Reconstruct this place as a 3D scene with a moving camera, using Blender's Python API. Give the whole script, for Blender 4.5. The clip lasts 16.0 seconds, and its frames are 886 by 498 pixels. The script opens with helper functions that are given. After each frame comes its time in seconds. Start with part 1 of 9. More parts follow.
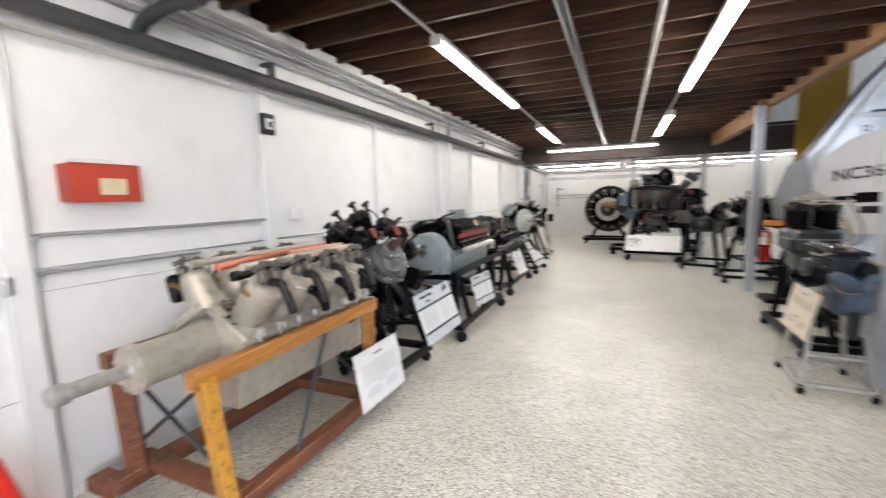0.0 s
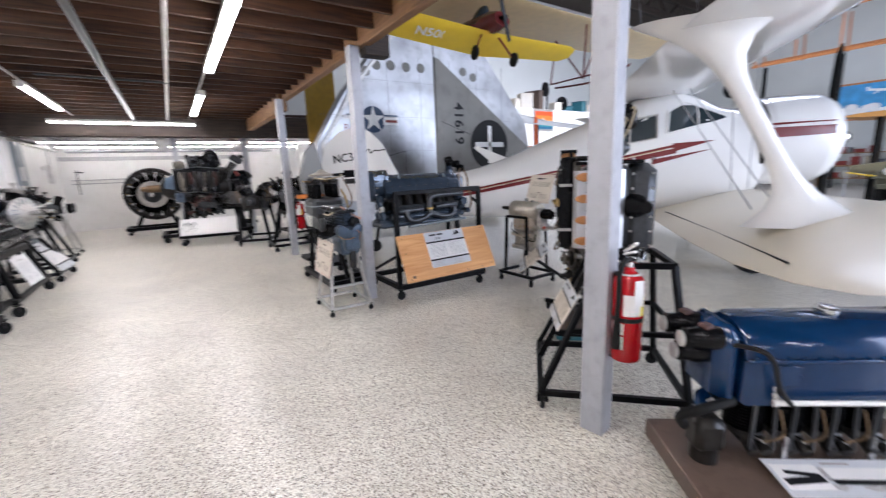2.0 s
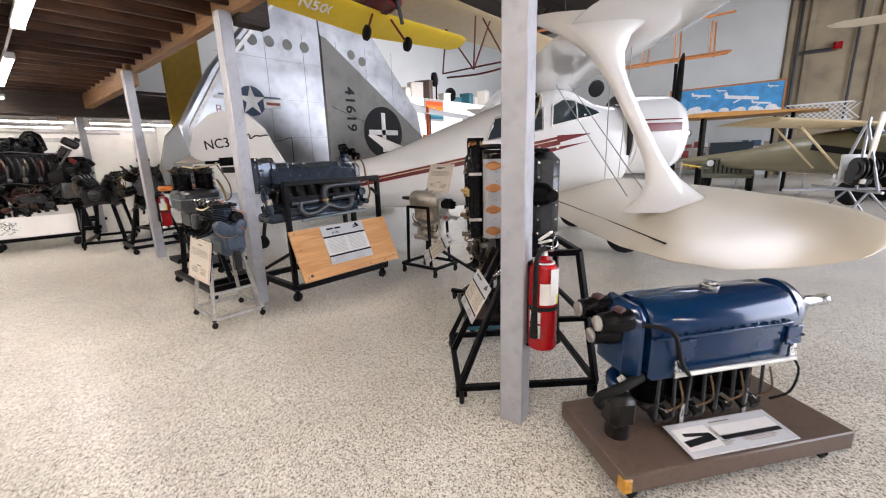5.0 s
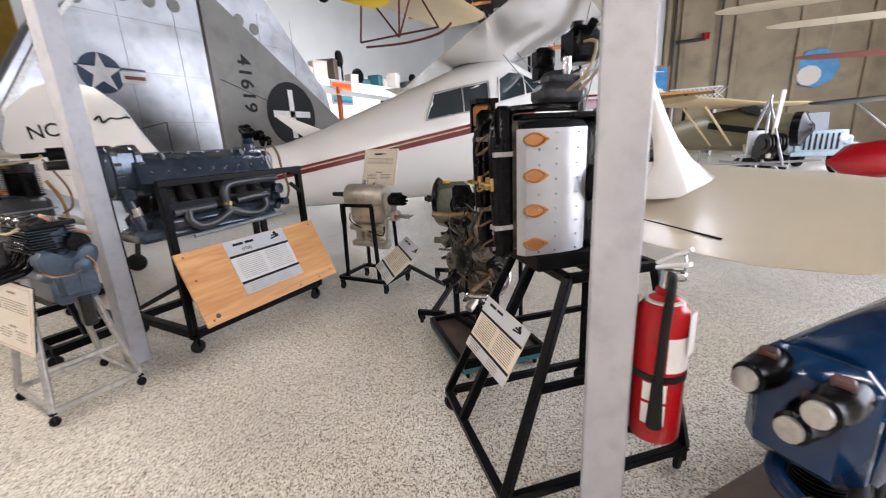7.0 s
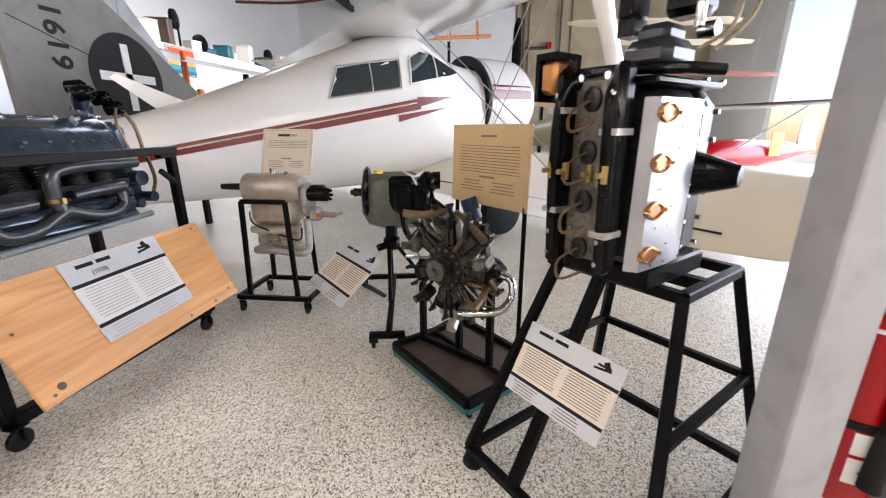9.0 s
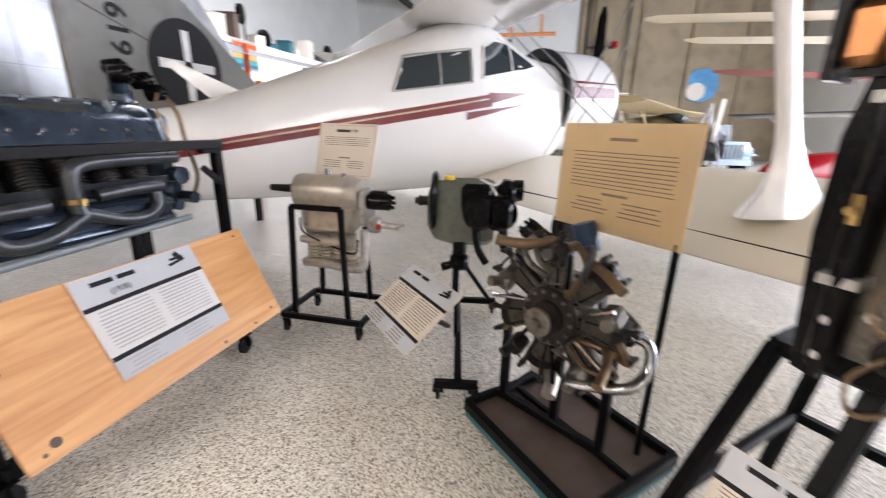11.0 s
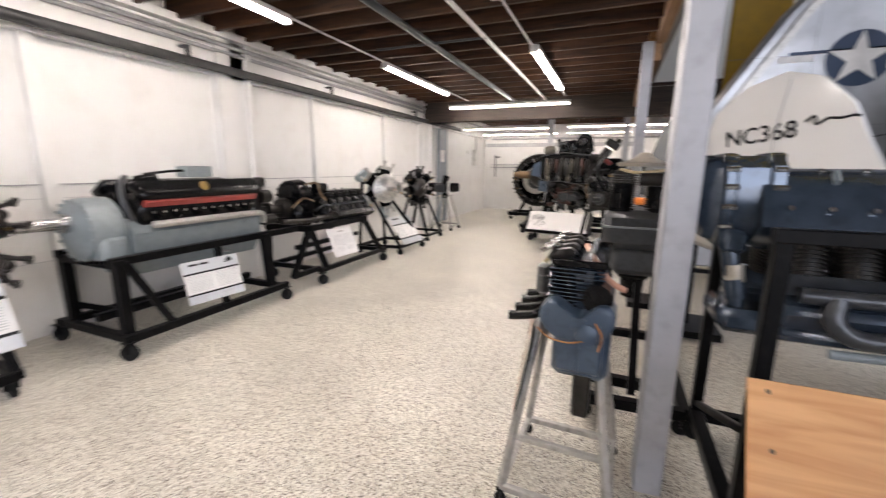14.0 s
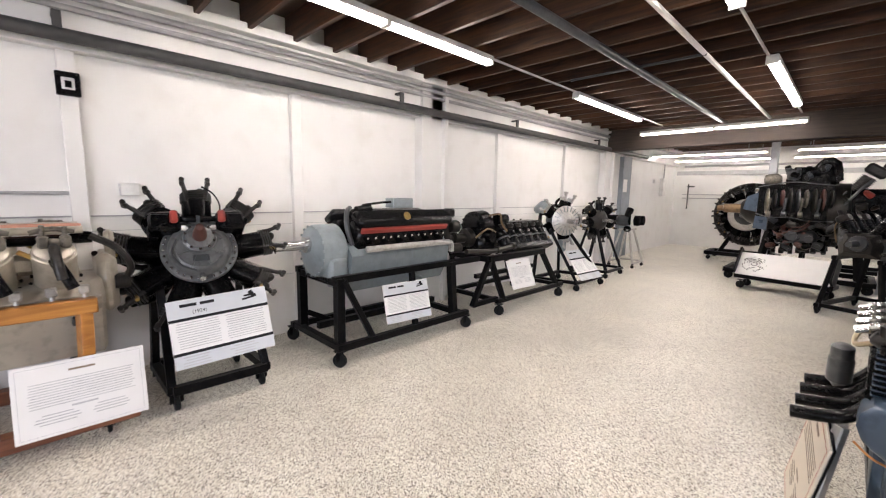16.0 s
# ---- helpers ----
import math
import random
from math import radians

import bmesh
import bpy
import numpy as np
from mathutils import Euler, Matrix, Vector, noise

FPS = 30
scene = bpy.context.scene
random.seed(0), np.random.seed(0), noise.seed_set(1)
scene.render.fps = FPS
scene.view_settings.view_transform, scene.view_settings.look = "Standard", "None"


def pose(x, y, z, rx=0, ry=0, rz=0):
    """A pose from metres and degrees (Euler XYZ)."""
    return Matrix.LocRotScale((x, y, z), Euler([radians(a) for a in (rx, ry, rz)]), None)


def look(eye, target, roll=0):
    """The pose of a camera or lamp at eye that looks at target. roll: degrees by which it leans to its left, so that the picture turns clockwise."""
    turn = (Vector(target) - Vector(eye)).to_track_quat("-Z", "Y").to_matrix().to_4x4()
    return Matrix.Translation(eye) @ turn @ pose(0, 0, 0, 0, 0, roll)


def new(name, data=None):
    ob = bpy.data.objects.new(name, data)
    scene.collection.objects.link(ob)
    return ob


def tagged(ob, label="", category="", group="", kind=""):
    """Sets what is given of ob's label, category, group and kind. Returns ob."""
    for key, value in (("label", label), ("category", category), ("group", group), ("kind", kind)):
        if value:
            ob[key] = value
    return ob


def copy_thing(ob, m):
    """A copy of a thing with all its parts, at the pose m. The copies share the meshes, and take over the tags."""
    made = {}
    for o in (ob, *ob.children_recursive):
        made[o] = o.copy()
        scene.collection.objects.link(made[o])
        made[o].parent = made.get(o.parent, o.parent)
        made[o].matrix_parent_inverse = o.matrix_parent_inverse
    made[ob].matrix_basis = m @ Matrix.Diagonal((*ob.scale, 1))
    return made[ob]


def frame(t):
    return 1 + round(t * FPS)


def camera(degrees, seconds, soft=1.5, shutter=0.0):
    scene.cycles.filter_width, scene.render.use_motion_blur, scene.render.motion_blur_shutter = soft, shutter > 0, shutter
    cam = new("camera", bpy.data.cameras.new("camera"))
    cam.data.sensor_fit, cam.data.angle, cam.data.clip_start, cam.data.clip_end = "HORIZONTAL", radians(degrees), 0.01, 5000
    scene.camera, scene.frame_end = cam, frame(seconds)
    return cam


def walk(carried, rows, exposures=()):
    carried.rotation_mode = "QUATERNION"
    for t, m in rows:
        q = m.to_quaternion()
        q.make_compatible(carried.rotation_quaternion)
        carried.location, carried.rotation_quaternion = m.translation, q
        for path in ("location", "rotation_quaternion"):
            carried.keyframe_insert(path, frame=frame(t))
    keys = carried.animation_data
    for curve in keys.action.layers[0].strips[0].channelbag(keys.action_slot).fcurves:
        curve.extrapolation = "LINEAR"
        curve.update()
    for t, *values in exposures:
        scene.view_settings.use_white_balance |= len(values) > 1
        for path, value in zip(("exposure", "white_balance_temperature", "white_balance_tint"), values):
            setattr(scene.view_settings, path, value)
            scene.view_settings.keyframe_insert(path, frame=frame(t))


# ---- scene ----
cam = camera(95.2, 16.0, soft=1.1, shutter=0.5)
METRES, EYE, TILT, LEAN, TURN = 4.3, 1.5, 0.0, 0.0, 23.3
PATH = [
    (0, (0.106, 0.054, 1.548), (-0.694, 1.87, 1.302), -1.5),
    (0.5, (0.189, 0.03, 1.522), (-0.091, 1.992, 1.256), -2.4),
    (1, (0.243, -0.059, 1.511), (0.483, 1.903, 1.204), -2.8),
    (1.5, (0.24, -0.126, 1.488), (0.943, 1.715, 1.145), -2.7),
    (2, (0.179, -0.178, 1.472), (1.255, 1.462, 1.084), -2.3),
    (2.5, (0.144, -0.239, 1.469), (1.469, 1.198, 1.045), -1.7),
    (3, (0.138, -0.251, 1.454), (1.579, 1.06, 1.003), -1.1),
    (3.5, (0.121, -0.221, 1.434), (1.583, 1.064, 0.975), -0.7),
    (4, (0.129, -0.177, 1.445), (1.567, 1.136, 0.989), -0.8),
    (4.2, (0.145, -0.167, 1.463), (1.57, 1.16, 1.008), -1.1),
    (6.3, (0.514, 0.652, 1.432), (2.122, 1.75, 0.978), -3.0),
    (6.5, (0.589, 0.751, 1.416), (2.225, 1.805, 0.957), -3.0),
    (7, (0.752, 0.978, 1.408), (2.445, 1.907, 0.886), -3.1),
    (7.5, (0.81, 1.268, 1.394), (2.568, 2.045, 0.841), -2.7),
    (8, (0.889, 1.469, 1.388), (2.699, 2.095, 0.813), -2.2),
    (8.2, (0.929, 1.53, 1.374), (2.767, 2.07, 0.8), -1.8),
    (10.5, (1.38, 2.131, 1.348), (3.281, 2.282, 0.745), 1.1),
    (11, (1.554, 2.126, 1.342), (3.406, 2.611, 0.763), 1.4),
    (11.5, (1.666, 2.172, 1.35), (3.358, 3.083, 0.796), 1.4),
    (12, (1.717, 2.313, 1.369), (3.089, 3.67, 0.846), 1.2),
    (12.5, (1.762, 2.362, 1.39), (2.649, 4.085, 0.898), 0.7),
    (13, (1.788, 2.385, 1.391), (2.123, 4.303, 0.932), 0.8),
    (13.5, (1.76, 2.356, 1.405), (1.517, 4.293, 0.972), 0.8),
    (14, (1.729, 2.326, 1.418), (0.98, 4.138, 1.024), 0.6),
    (14.5, (1.7, 2.271, 1.439), (0.581, 3.889, 1.079), 0.8),
    (15, (1.654, 2.248, 1.447), (0.307, 3.69, 1.12), 1.1),
    (15.5, (1.563, 2.264, 1.444), (0.135, 3.632, 1.145), 1.1),
    (16, (1.448, 2.318, 1.463), (0.045, 3.717, 1.191), 1.0),
]
walk(cam, [(t, look(eye, target, roll)) for t, eye, target, roll in PATH],
     [(0.0, -0.06, 6200, 14), (1.0, -0.08, 5950, 20), (2.0, 0.0, 5900, 20), (3.5, -0.04, 6550, 20), (6.5, 0.12, 6500, 20), (8.0, 0.24, 6500, 20), (11.0, 0.44, 6500, 20), (12.0, 0.36, 6500, 20), (13.0, 0.10, 6900, 20), (13.8, 0.0, 6600, 20), (16.0, -0.03, 6500, 20)])



# ---- light ----
world = bpy.data.worlds.new("world")
scene.world = world
world.use_nodes = True
_sky = world.node_tree.nodes.new("ShaderNodeTexSky")
_sky.sky_type, _sky.sun_disc = "NISHITA", False
_sky.sun_elevation, _sky.sun_rotation = radians(40), radians(150)
world.node_tree.links.new(_sky.outputs[0], world.node_tree.nodes["Background"].inputs[0])
world.node_tree.nodes["Background"].inputs[1].default_value = 0.12
sun_data = bpy.data.lights.new("sun", "SUN")
sun_data.energy, sun_data.angle, sun_data.color = 3.0, radians(0.5), (1.0, 0.95, 0.88)
sun = new("sun", sun_data)
sun.matrix_world = look((0, 0, 0), (-0.35, 0.66, -0.65))
DOOR_LIGHT, TUBE = 2400, 60.0


def daylight(name, eye, target, sx, sy, watts, color):
    d = bpy.data.lights.new(name, "AREA")
    d.shape, d.size, d.size_y, d.energy, d.color = "RECTANGLE", sx, sy, watts, color
    ob = new(name, d)
    ob.matrix_world = look(eye, target)
    return ob


# the sky's light in the open hangar doorway; a fill lamp under the roof
daylight("door_daylight", (12.0, -8.9, 3.0), (12.0, 3.0, 2.4), 17.0, 5.6, DOOR_LIGHT, (0.80, 0.90, 1.0))
# added lamp with no known source, brightens the aircraft and hangar floor
daylight("roof_daylight", (13.0, 6.0, 8.8), (13.0, 6.0, 0.0), 4.2, 8.0, 1100, (0.86, 0.93, 1.0))


# ---- materials ----
def mat(name, color, rough=0.5, metal=0.0, var=0.12, scale=8.0, bump=0.0, fine=140.0, spec=0.5, coat=0.0, dirt=None, dirt_amount=0.0, emit=0.0, alpha=1.0, obj=False):
    """A painted, cast or worn surface: two scales of tone, uneven gloss, fine relief."""
    m = bpy.data.materials.new(name)
    m.use_nodes = True
    nt = m.node_tree
    p = nt.nodes["Principled BSDF"]
    ln = nt.links.new
    p.inputs["Metallic"].default_value = metal
    p.inputs["Specular IOR Level"].default_value = spec
    p.inputs["Coat Weight"].default_value = coat
    p.inputs["Coat Roughness"].default_value = 0.08
    tc = nt.nodes.new("ShaderNodeTexCoord")
    n1 = nt.nodes.new("ShaderNodeTexNoise")
    n1.inputs["Scale"].default_value, n1.inputs["Detail"].default_value = scale, 4.0
    n2 = nt.nodes.new("ShaderNodeTexNoise")
    n2.inputs["Scale"].default_value, n2.inputs["Detail"].default_value = fine, 3.0
    ln(tc.outputs["Object"], n1.inputs["Vector"])
    ln(tc.outputs["Object"], n2.inputs["Vector"])
    c = Vector(color[:3])
    ramp = nt.nodes.new("ShaderNodeValToRGB")
    ramp.color_ramp.elements[0].position, ramp.color_ramp.elements[1].position = 0.3, 0.72
    ramp.color_ramp.elements[0].color = (*(c * (1 - var)), 1)
    ramp.color_ramp.elements[1].color = (*[min(1, v * (1 + var)) for v in c], 1)
    ln(n1.outputs["Fac"], ramp.inputs["Fac"])
    out = ramp.outputs["Color"]
    if dirt:
        mx = nt.nodes.new("ShaderNodeMix")
        mx.data_type = "RGBA"
        r2 = nt.nodes.new("ShaderNodeValToRGB")
        r2.color_ramp.elements[0].position, r2.color_ramp.elements[1].position = 0.5, 0.75
        r2.color_ramp.elements[0].color, r2.color_ramp.elements[1].color = (0, 0, 0, 1), (dirt_amount,) * 3 + (1,)
        n3 = nt.nodes.new("ShaderNodeTexNoise")
        n3.inputs["Scale"].default_value, n3.inputs["Detail"].default_value = scale * 2.7, 6.0
        ln(tc.outputs["Object"], n3.inputs["Vector"])
        ln(n3.outputs["Fac"], r2.inputs["Fac"])
        ln(r2.outputs["Color"], mx.inputs[0])
        ln(out, mx.inputs[6])
        mx.inputs[7].default_value = (*dirt, 1)
        out = mx.outputs[2]
    if obj:
        oi = nt.nodes.new("ShaderNodeObjectInfo")
        hs = nt.nodes.new("ShaderNodeHueSaturation")
        mr = nt.nodes.new("ShaderNodeMapRange")
        mr.inputs["To Min"].default_value, mr.inputs["To Max"].default_value = 0.75, 1.2
        ln(oi.outputs["Random"], mr.inputs["Value"])
        ln(mr.outputs[0], hs.inputs["Value"])
        ln(out, hs.inputs["Color"])
        out = hs.outputs[0]
    ln(out, p.inputs["Base Color"])
    rr = nt.nodes.new("ShaderNodeMapRange")
    rr.inputs["To Min"].default_value, rr.inputs["To Max"].default_value = max(0.02, rough * 0.8), min(1, rough * 1.2)
    ln(n1.outputs["Fac"], rr.inputs["Value"])
    ln(rr.outputs[0], p.inputs["Roughness"])
    if bump:
        b = nt.nodes.new("ShaderNodeBump")
        b.inputs["Strength"].default_value, b.inputs["Distance"].default_value = bump, 0.004
        ln(n2.outputs["Fac"], b.inputs["Height"])
        ln(b.outputs[0], p.inputs["Normal"])
    if emit:
        p.inputs["Emission Color"].default_value, p.inputs["Emission Strength"].default_value = (*color[:3], 1), emit
    return m


def wood(name, c0, c1, rough=0.55, axis="X", scale=1.0, obj=False, coat=0.0):
    m = bpy.data.materials.new(name)
    m.use_nodes = True
    nt = m.node_tree
    p = nt.nodes["Principled BSDF"]
    ln = nt.links.new
    tc = nt.nodes.new("ShaderNodeTexCoord")
    mp = nt.nodes.new("ShaderNodeMapping")
    stretch = {"X": (0.7, 9, 9), "Y": (9, 0.7, 9), "Z": (9, 9, 0.7)}[axis]
    mp.inputs["Scale"].default_value = [v * scale for v in stretch]
    n = nt.nodes.new("ShaderNodeTexNoise")
    n.inputs["Scale"].default_value, n.inputs["Detail"].default_value, n.inputs["Distortion"].default_value = 2.2, 7.0, 1.4
    r = nt.nodes.new("ShaderNodeValToRGB")
    r.color_ramp.elements[0].position, r.color_ramp.elements[1].position = 0.34, 0.68
    r.color_ramp.elements[0].color, r.color_ramp.elements[1].color = (*c0, 1), (*c1, 1)
    ln(tc.outputs["Object"], mp.inputs["Vector"])
    ln(mp.outputs[0], n.inputs["Vector"])
    ln(n.outputs["Fac"], r.inputs["Fac"])
    out = r.outputs["Color"]
    if obj:
        oi = nt.nodes.new("ShaderNodeObjectInfo")
        hs = nt.nodes.new("ShaderNodeHueSaturation")
        mr = nt.nodes.new("ShaderNodeMapRange")
        mr.inputs["To Min"].default_value, mr.inputs["To Max"].default_value = 0.75, 1.25
        ln(oi.outputs["Random"], mr.inputs["Value"])
        ln(mr.outputs[0], hs.inputs["Value"])
        ln(out, hs.inputs["Color"])
        out = hs.outputs[0]
    ln(out, p.inputs["Base Color"])
    p.inputs["Roughness"].default_value, p.inputs["Coat Weight"].default_value = rough, coat
    b = nt.nodes.new("ShaderNodeBump")
    b.inputs["Strength"].default_value, b.inputs["Distance"].default_value = 0.25, 0.003
    ln(n.outputs["Fac"], b.inputs["Height"])
    ln(b.outputs[0], p.inputs["Normal"])
    return m


def chip_floor(name):
    """Sealed floor of cream and grey stone chips with dark flecks."""
    m = bpy.data.materials.new(name)
    m.use_nodes = True
    nt = m.node_tree
    p = nt.nodes["Principled BSDF"]
    ln = nt.links.new
    tc = nt.nodes.new("ShaderNodeTexCoord")
    v = nt.nodes.new("ShaderNodeTexVoronoi")
    v.inputs["Scale"].default_value = 160.0
    ln(tc.outputs["Object"], v.inputs["Vector"])
    sep = nt.nodes.new("ShaderNodeSeparateColor")
    ln(v.outputs["Color"], sep.inputs[0])
    r = nt.nodes.new("ShaderNodeValToRGB")
    r.color_ramp.interpolation = "CONSTANT"
    e = r.color_ramp.elements
    e[0].position, e[0].color = 0.0, (0.13, 0.11, 0.085, 1)
    e[1].position, e[1].color = 0.09, (0.34, 0.305, 0.25, 1)
    for pos, col in ((0.22, (0.58, 0.53, 0.45)), (0.46, (0.74, 0.70, 0.61)), (0.72, (0.88, 0.85, 0.77))):
        q = e.new(pos)
        q.color = (*col, 1)
    ln(sep.outputs[0], r.inputs["Fac"])
    n = nt.nodes.new("ShaderNodeTexNoise")
    n.inputs["Scale"].default_value, n.inputs["Detail"].default_value = 1.3, 6.0
    ln(tc.outputs["Object"], n.inputs["Vector"])
    mr = nt.nodes.new("ShaderNodeMapRange")
    mr.inputs["From Min"].default_value, mr.inputs["From Max"].default_value = 0.3, 0.7
    mr.inputs["To Min"].default_value, mr.inputs["To Max"].default_value = 0.84, 1.07
    ln(n.outputs["Fac"], mr.inputs["Value"])
    hs = nt.nodes.new("ShaderNodeHueSaturation")
    ln(mr.outputs[0], hs.inputs["Value"])
    ln(r.outputs["Color"], hs.inputs["Color"])
    ln(hs.outputs[0], p.inputs["Base Color"])
    rr = nt.nodes.new("ShaderNodeMapRange")
    rr.inputs["To Min"].default_value, rr.inputs["To Max"].default_value = 0.22, 0.42
    ln(n.outputs["Fac"], rr.inputs["Value"])
    ln(rr.outputs[0], p.inputs["Roughness"])
    b = nt.nodes.new("ShaderNodeBump")
    b.inputs["Strength"].default_value, b.inputs["Distance"].default_value = 0.12, 0.002
    ln(v.outputs["Distance"], b.inputs["Height"])
    ln(b.outputs[0], p.inputs["Normal"])
    return m


FLOOR = chip_floor("sealed chip floor")
WALL = mat("white wall paint", (0.75, 0.74, 0.725), 0.55, var=0.03, scale=1.3, bump=0.12, fine=60, dirt=(0.55, 0.52, 0.47), dirt_amount=0.25)
HWALL = mat("hangar white paint", (0.74, 0.74, 0.70), 0.6, var=0.05, scale=0.7, bump=0.1)
CONC = mat("bare concrete", (0.36, 0.285, 0.185), 0.85, var=0.2, scale=0.6, bump=0.3, fine=30, dirt=(0.16, 0.13, 0.1), dirt_amount=0.5)
POST = mat("grey painted timber", (0.38, 0.39, 0.42), 0.5, var=0.1, scale=5, bump=0.25, fine=40, dirt=(0.24, 0.24, 0.26), dirt_amount=0.5)
JOIST = wood("stained joist wood", (0.022, 0.008, 0.003), (0.080, 0.032, 0.012), 0.6, "X", obj=True)
DECK = wood("deck boards", (0.016, 0.006, 0.003), (0.05, 0.020, 0.008), 0.7, "Y")
BEAM = wood("brown beam", (0.17, 0.085, 0.034), (0.30, 0.16, 0.07), 0.6, "Y")
DARKBEAM = wood("dark stained beam", (0.018, 0.012, 0.009), (0.04, 0.026, 0.018), 0.75, "X")
PIPE = mat("dark steel pipe", (0.045, 0.045, 0.047), 0.5, 0.1, var=0.25)
GREYPIPE = mat("grey conduit", (0.42, 0.42, 0.43), 0.4, 0.5)
WHITEPIPE = mat("white painted conduit", (0.72, 0.71, 0.69), 0.45)
GLOW = mat("fluorescent tube", (1.0, 0.95, 0.84), 0.4, emit=TUBE)
FIXT = mat("white enamel fixture", (0.75, 0.74, 0.71), 0.35)
BLACK = mat("black painted steel", (0.003, 0.003, 0.0035), 0.36, 0.0, var=0.3, scale=14, bump=0.1, spec=0.10, dirt=(0.014, 0.012, 0.011), dirt_amount=0.4)
ENGBLACK = mat("black engine enamel", (0.003, 0.003, 0.0035), 0.24, 0.0, var=0.3, scale=20, dirt=(0.011, 0.010, 0.009), dirt_amount=0.5, spec=0.16)
RUBBER = mat("black rubber", (0.008, 0.008, 0.008), 0.7, spec=0.2)
ALU = mat("cast aluminium", (0.50, 0.49, 0.47), 0.42, 0.75, var=0.15, scale=10, bump=0.15, dirt=(0.22, 0.2, 0.17), dirt_amount=0.6)
OLDALU = mat("aged cream aluminium", (0.50, 0.46, 0.39), 0.36, 0.5, var=0.08, scale=6, bump=0.08, dirt=(0.14, 0.11, 0.08), dirt_amount=0.35)
STEEL = mat("bright steel", (0.62, 0.62, 0.62), 0.22, 1.0, var=0.1)
BRASS = mat("aged brass", (0.42, 0.28, 0.10), 0.38, 0.8, var=0.2)
COPPER = mat("copper", (0.55, 0.25, 0.10), 0.35, 0.8)
BRONZE = mat("bronze fitting", (0.20, 0.13, 0.07), 0.45, 0.6, dirt=(0.05, 0.04, 0.03), dirt_amount=0.7)
DIRTY = mat("oily dark cast metal", (0.020, 0.018, 0.016), 0.34, 0.5, var=0.4, scale=16, bump=0.2, dirt=(0.010, 0.009, 0.008), dirt_amount=0.9)
GREYMET = mat("grey crankcase paint", (0.048, 0.052, 0.058), 0.32, 0.35, var=0.2, scale=12, dirt=(0.025, 0.025, 0.026), dirt_amount=0.6)
LTGREY = mat("light grey engine paint", (0.21, 0.245, 0.26), 0.32, var=0.1, scale=10, dirt=(0.13, 0.13, 0.13), dirt_amount=0.3)
NAVY = mat("blue-grey engine paint", (0.040, 0.058, 0.085), 0.22, 0.45, var=0.25, scale=12, coat=0.35, dirt=(0.022, 0.030, 0.042), dirt_amount=0.6)
STEELBLUE = mat("slate blue crankcase paint", (0.050, 0.078, 0.118), 0.3, 0.15, var=0.15, dirt=(0.02, 0.03, 0.045), dirt_amount=0.6)
BLUE = mat("deep gloss blue paint", (0.002, 0.024, 0.080), 0.16, 0.1, var=0.12, coat=0.35, spec=0.35)
GREEN = mat("grey-green crankcase paint", (0.115, 0.13, 0.10), 0.36, 0.1, var=0.12, dirt=(0.05, 0.05, 0.04), dirt_amount=0.5)
ORANGE = wood("orange stained wood", (0.32, 0.12, 0.02), (0.50, 0.22, 0.045), 0.45, "Y", coat=0.2)
YELLOWWOOD = mat("chipped yellow paint on wood", (0.55, 0.27, 0.03), 0.5, var=0.1, dirt=(0.20, 0.07, 0.02), dirt_amount=0.8, scale=14)
REDWOOD = wood("reddish brown timber", (0.11, 0.035, 0.018), (0.22, 0.08, 0.035), 0.5, "Y")
PLY = wood("plywood", (0.62, 0.29, 0.10), (0.78, 0.43, 0.18), 0.4, "X", scale=0.8)
BROWNPAINT = mat("brown painted wood", (0.105, 0.07, 0.052), 0.5, var=0.12, dirt=(0.05, 0.03, 0.02), dirt_amount=0.5)
RED = mat("red enamel", (0.34, 0.004, 0.007), 0.22, coat=0.15, var=0.08, spec=0.35)
REDBOX = mat("red box paint", (0.42, 0.045, 0.02), 0.45)
RUSTCAP = mat("worn red-brown paint", (0.075, 0.024, 0.018), 0.5, dirt=(0.03, 0.02, 0.018), dirt_amount=0.7)
DARKRED = mat("dull red paint", (0.25, 0.028, 0.02), 0.4)
PAPER = mat("white card", (0.78, 0.77, 0.76), 0.5, var=0.02)
PAPERGREY = mat("pale grey print", (0.56, 0.58, 0.61), 0.5, var=0.03)
CREAM = mat("cream card", (0.74, 0.67, 0.57), 0.55, var=0.03)
TAN = mat("tan card", (0.62, 0.44, 0.23), 0.55, var=0.05)
OILGREY = mat("oily brown-grey casting", (0.15, 0.135, 0.11), 0.36, 0.45, var=0.35, scale=18, bump=0.2, dirt=(0.03, 0.026, 0.02), dirt_amount=0.9)
INK = mat("black print", (0.008, 0.008, 0.009), 0.5, spec=0.2)
CASEGREY = mat("cast grey nose case", (0.105, 0.11, 0.115), 0.36, 0.4, var=0.2, scale=14, bump=0.15, dirt=(0.05, 0.05, 0.05), dirt_amount=0.6)
BROWNINK = mat("brown-grey print lines", (0.22, 0.17, 0.12), 0.6)
GREYINK = mat("grey print lines", (0.46, 0.46, 0.47), 0.6)
REDINK = mat("red print", (0.42, 0.1, 0.06), 0.6)
AIRWHITE = mat("gloss white aircraft paint", (0.78, 0.77, 0.75), 0.14, var=0.02, coat=0.5, scale=2)
AIRCREAM = mat("cream aircraft paint", (0.70, 0.63, 0.49), 0.32, var=0.03, coat=0.15, scale=2)
MAROON = mat("maroon stripe", (0.17, 0.025, 0.025), 0.25, coat=0.3)
GOLD = mat("pale gold line", (0.55, 0.42, 0.24), 0.35)
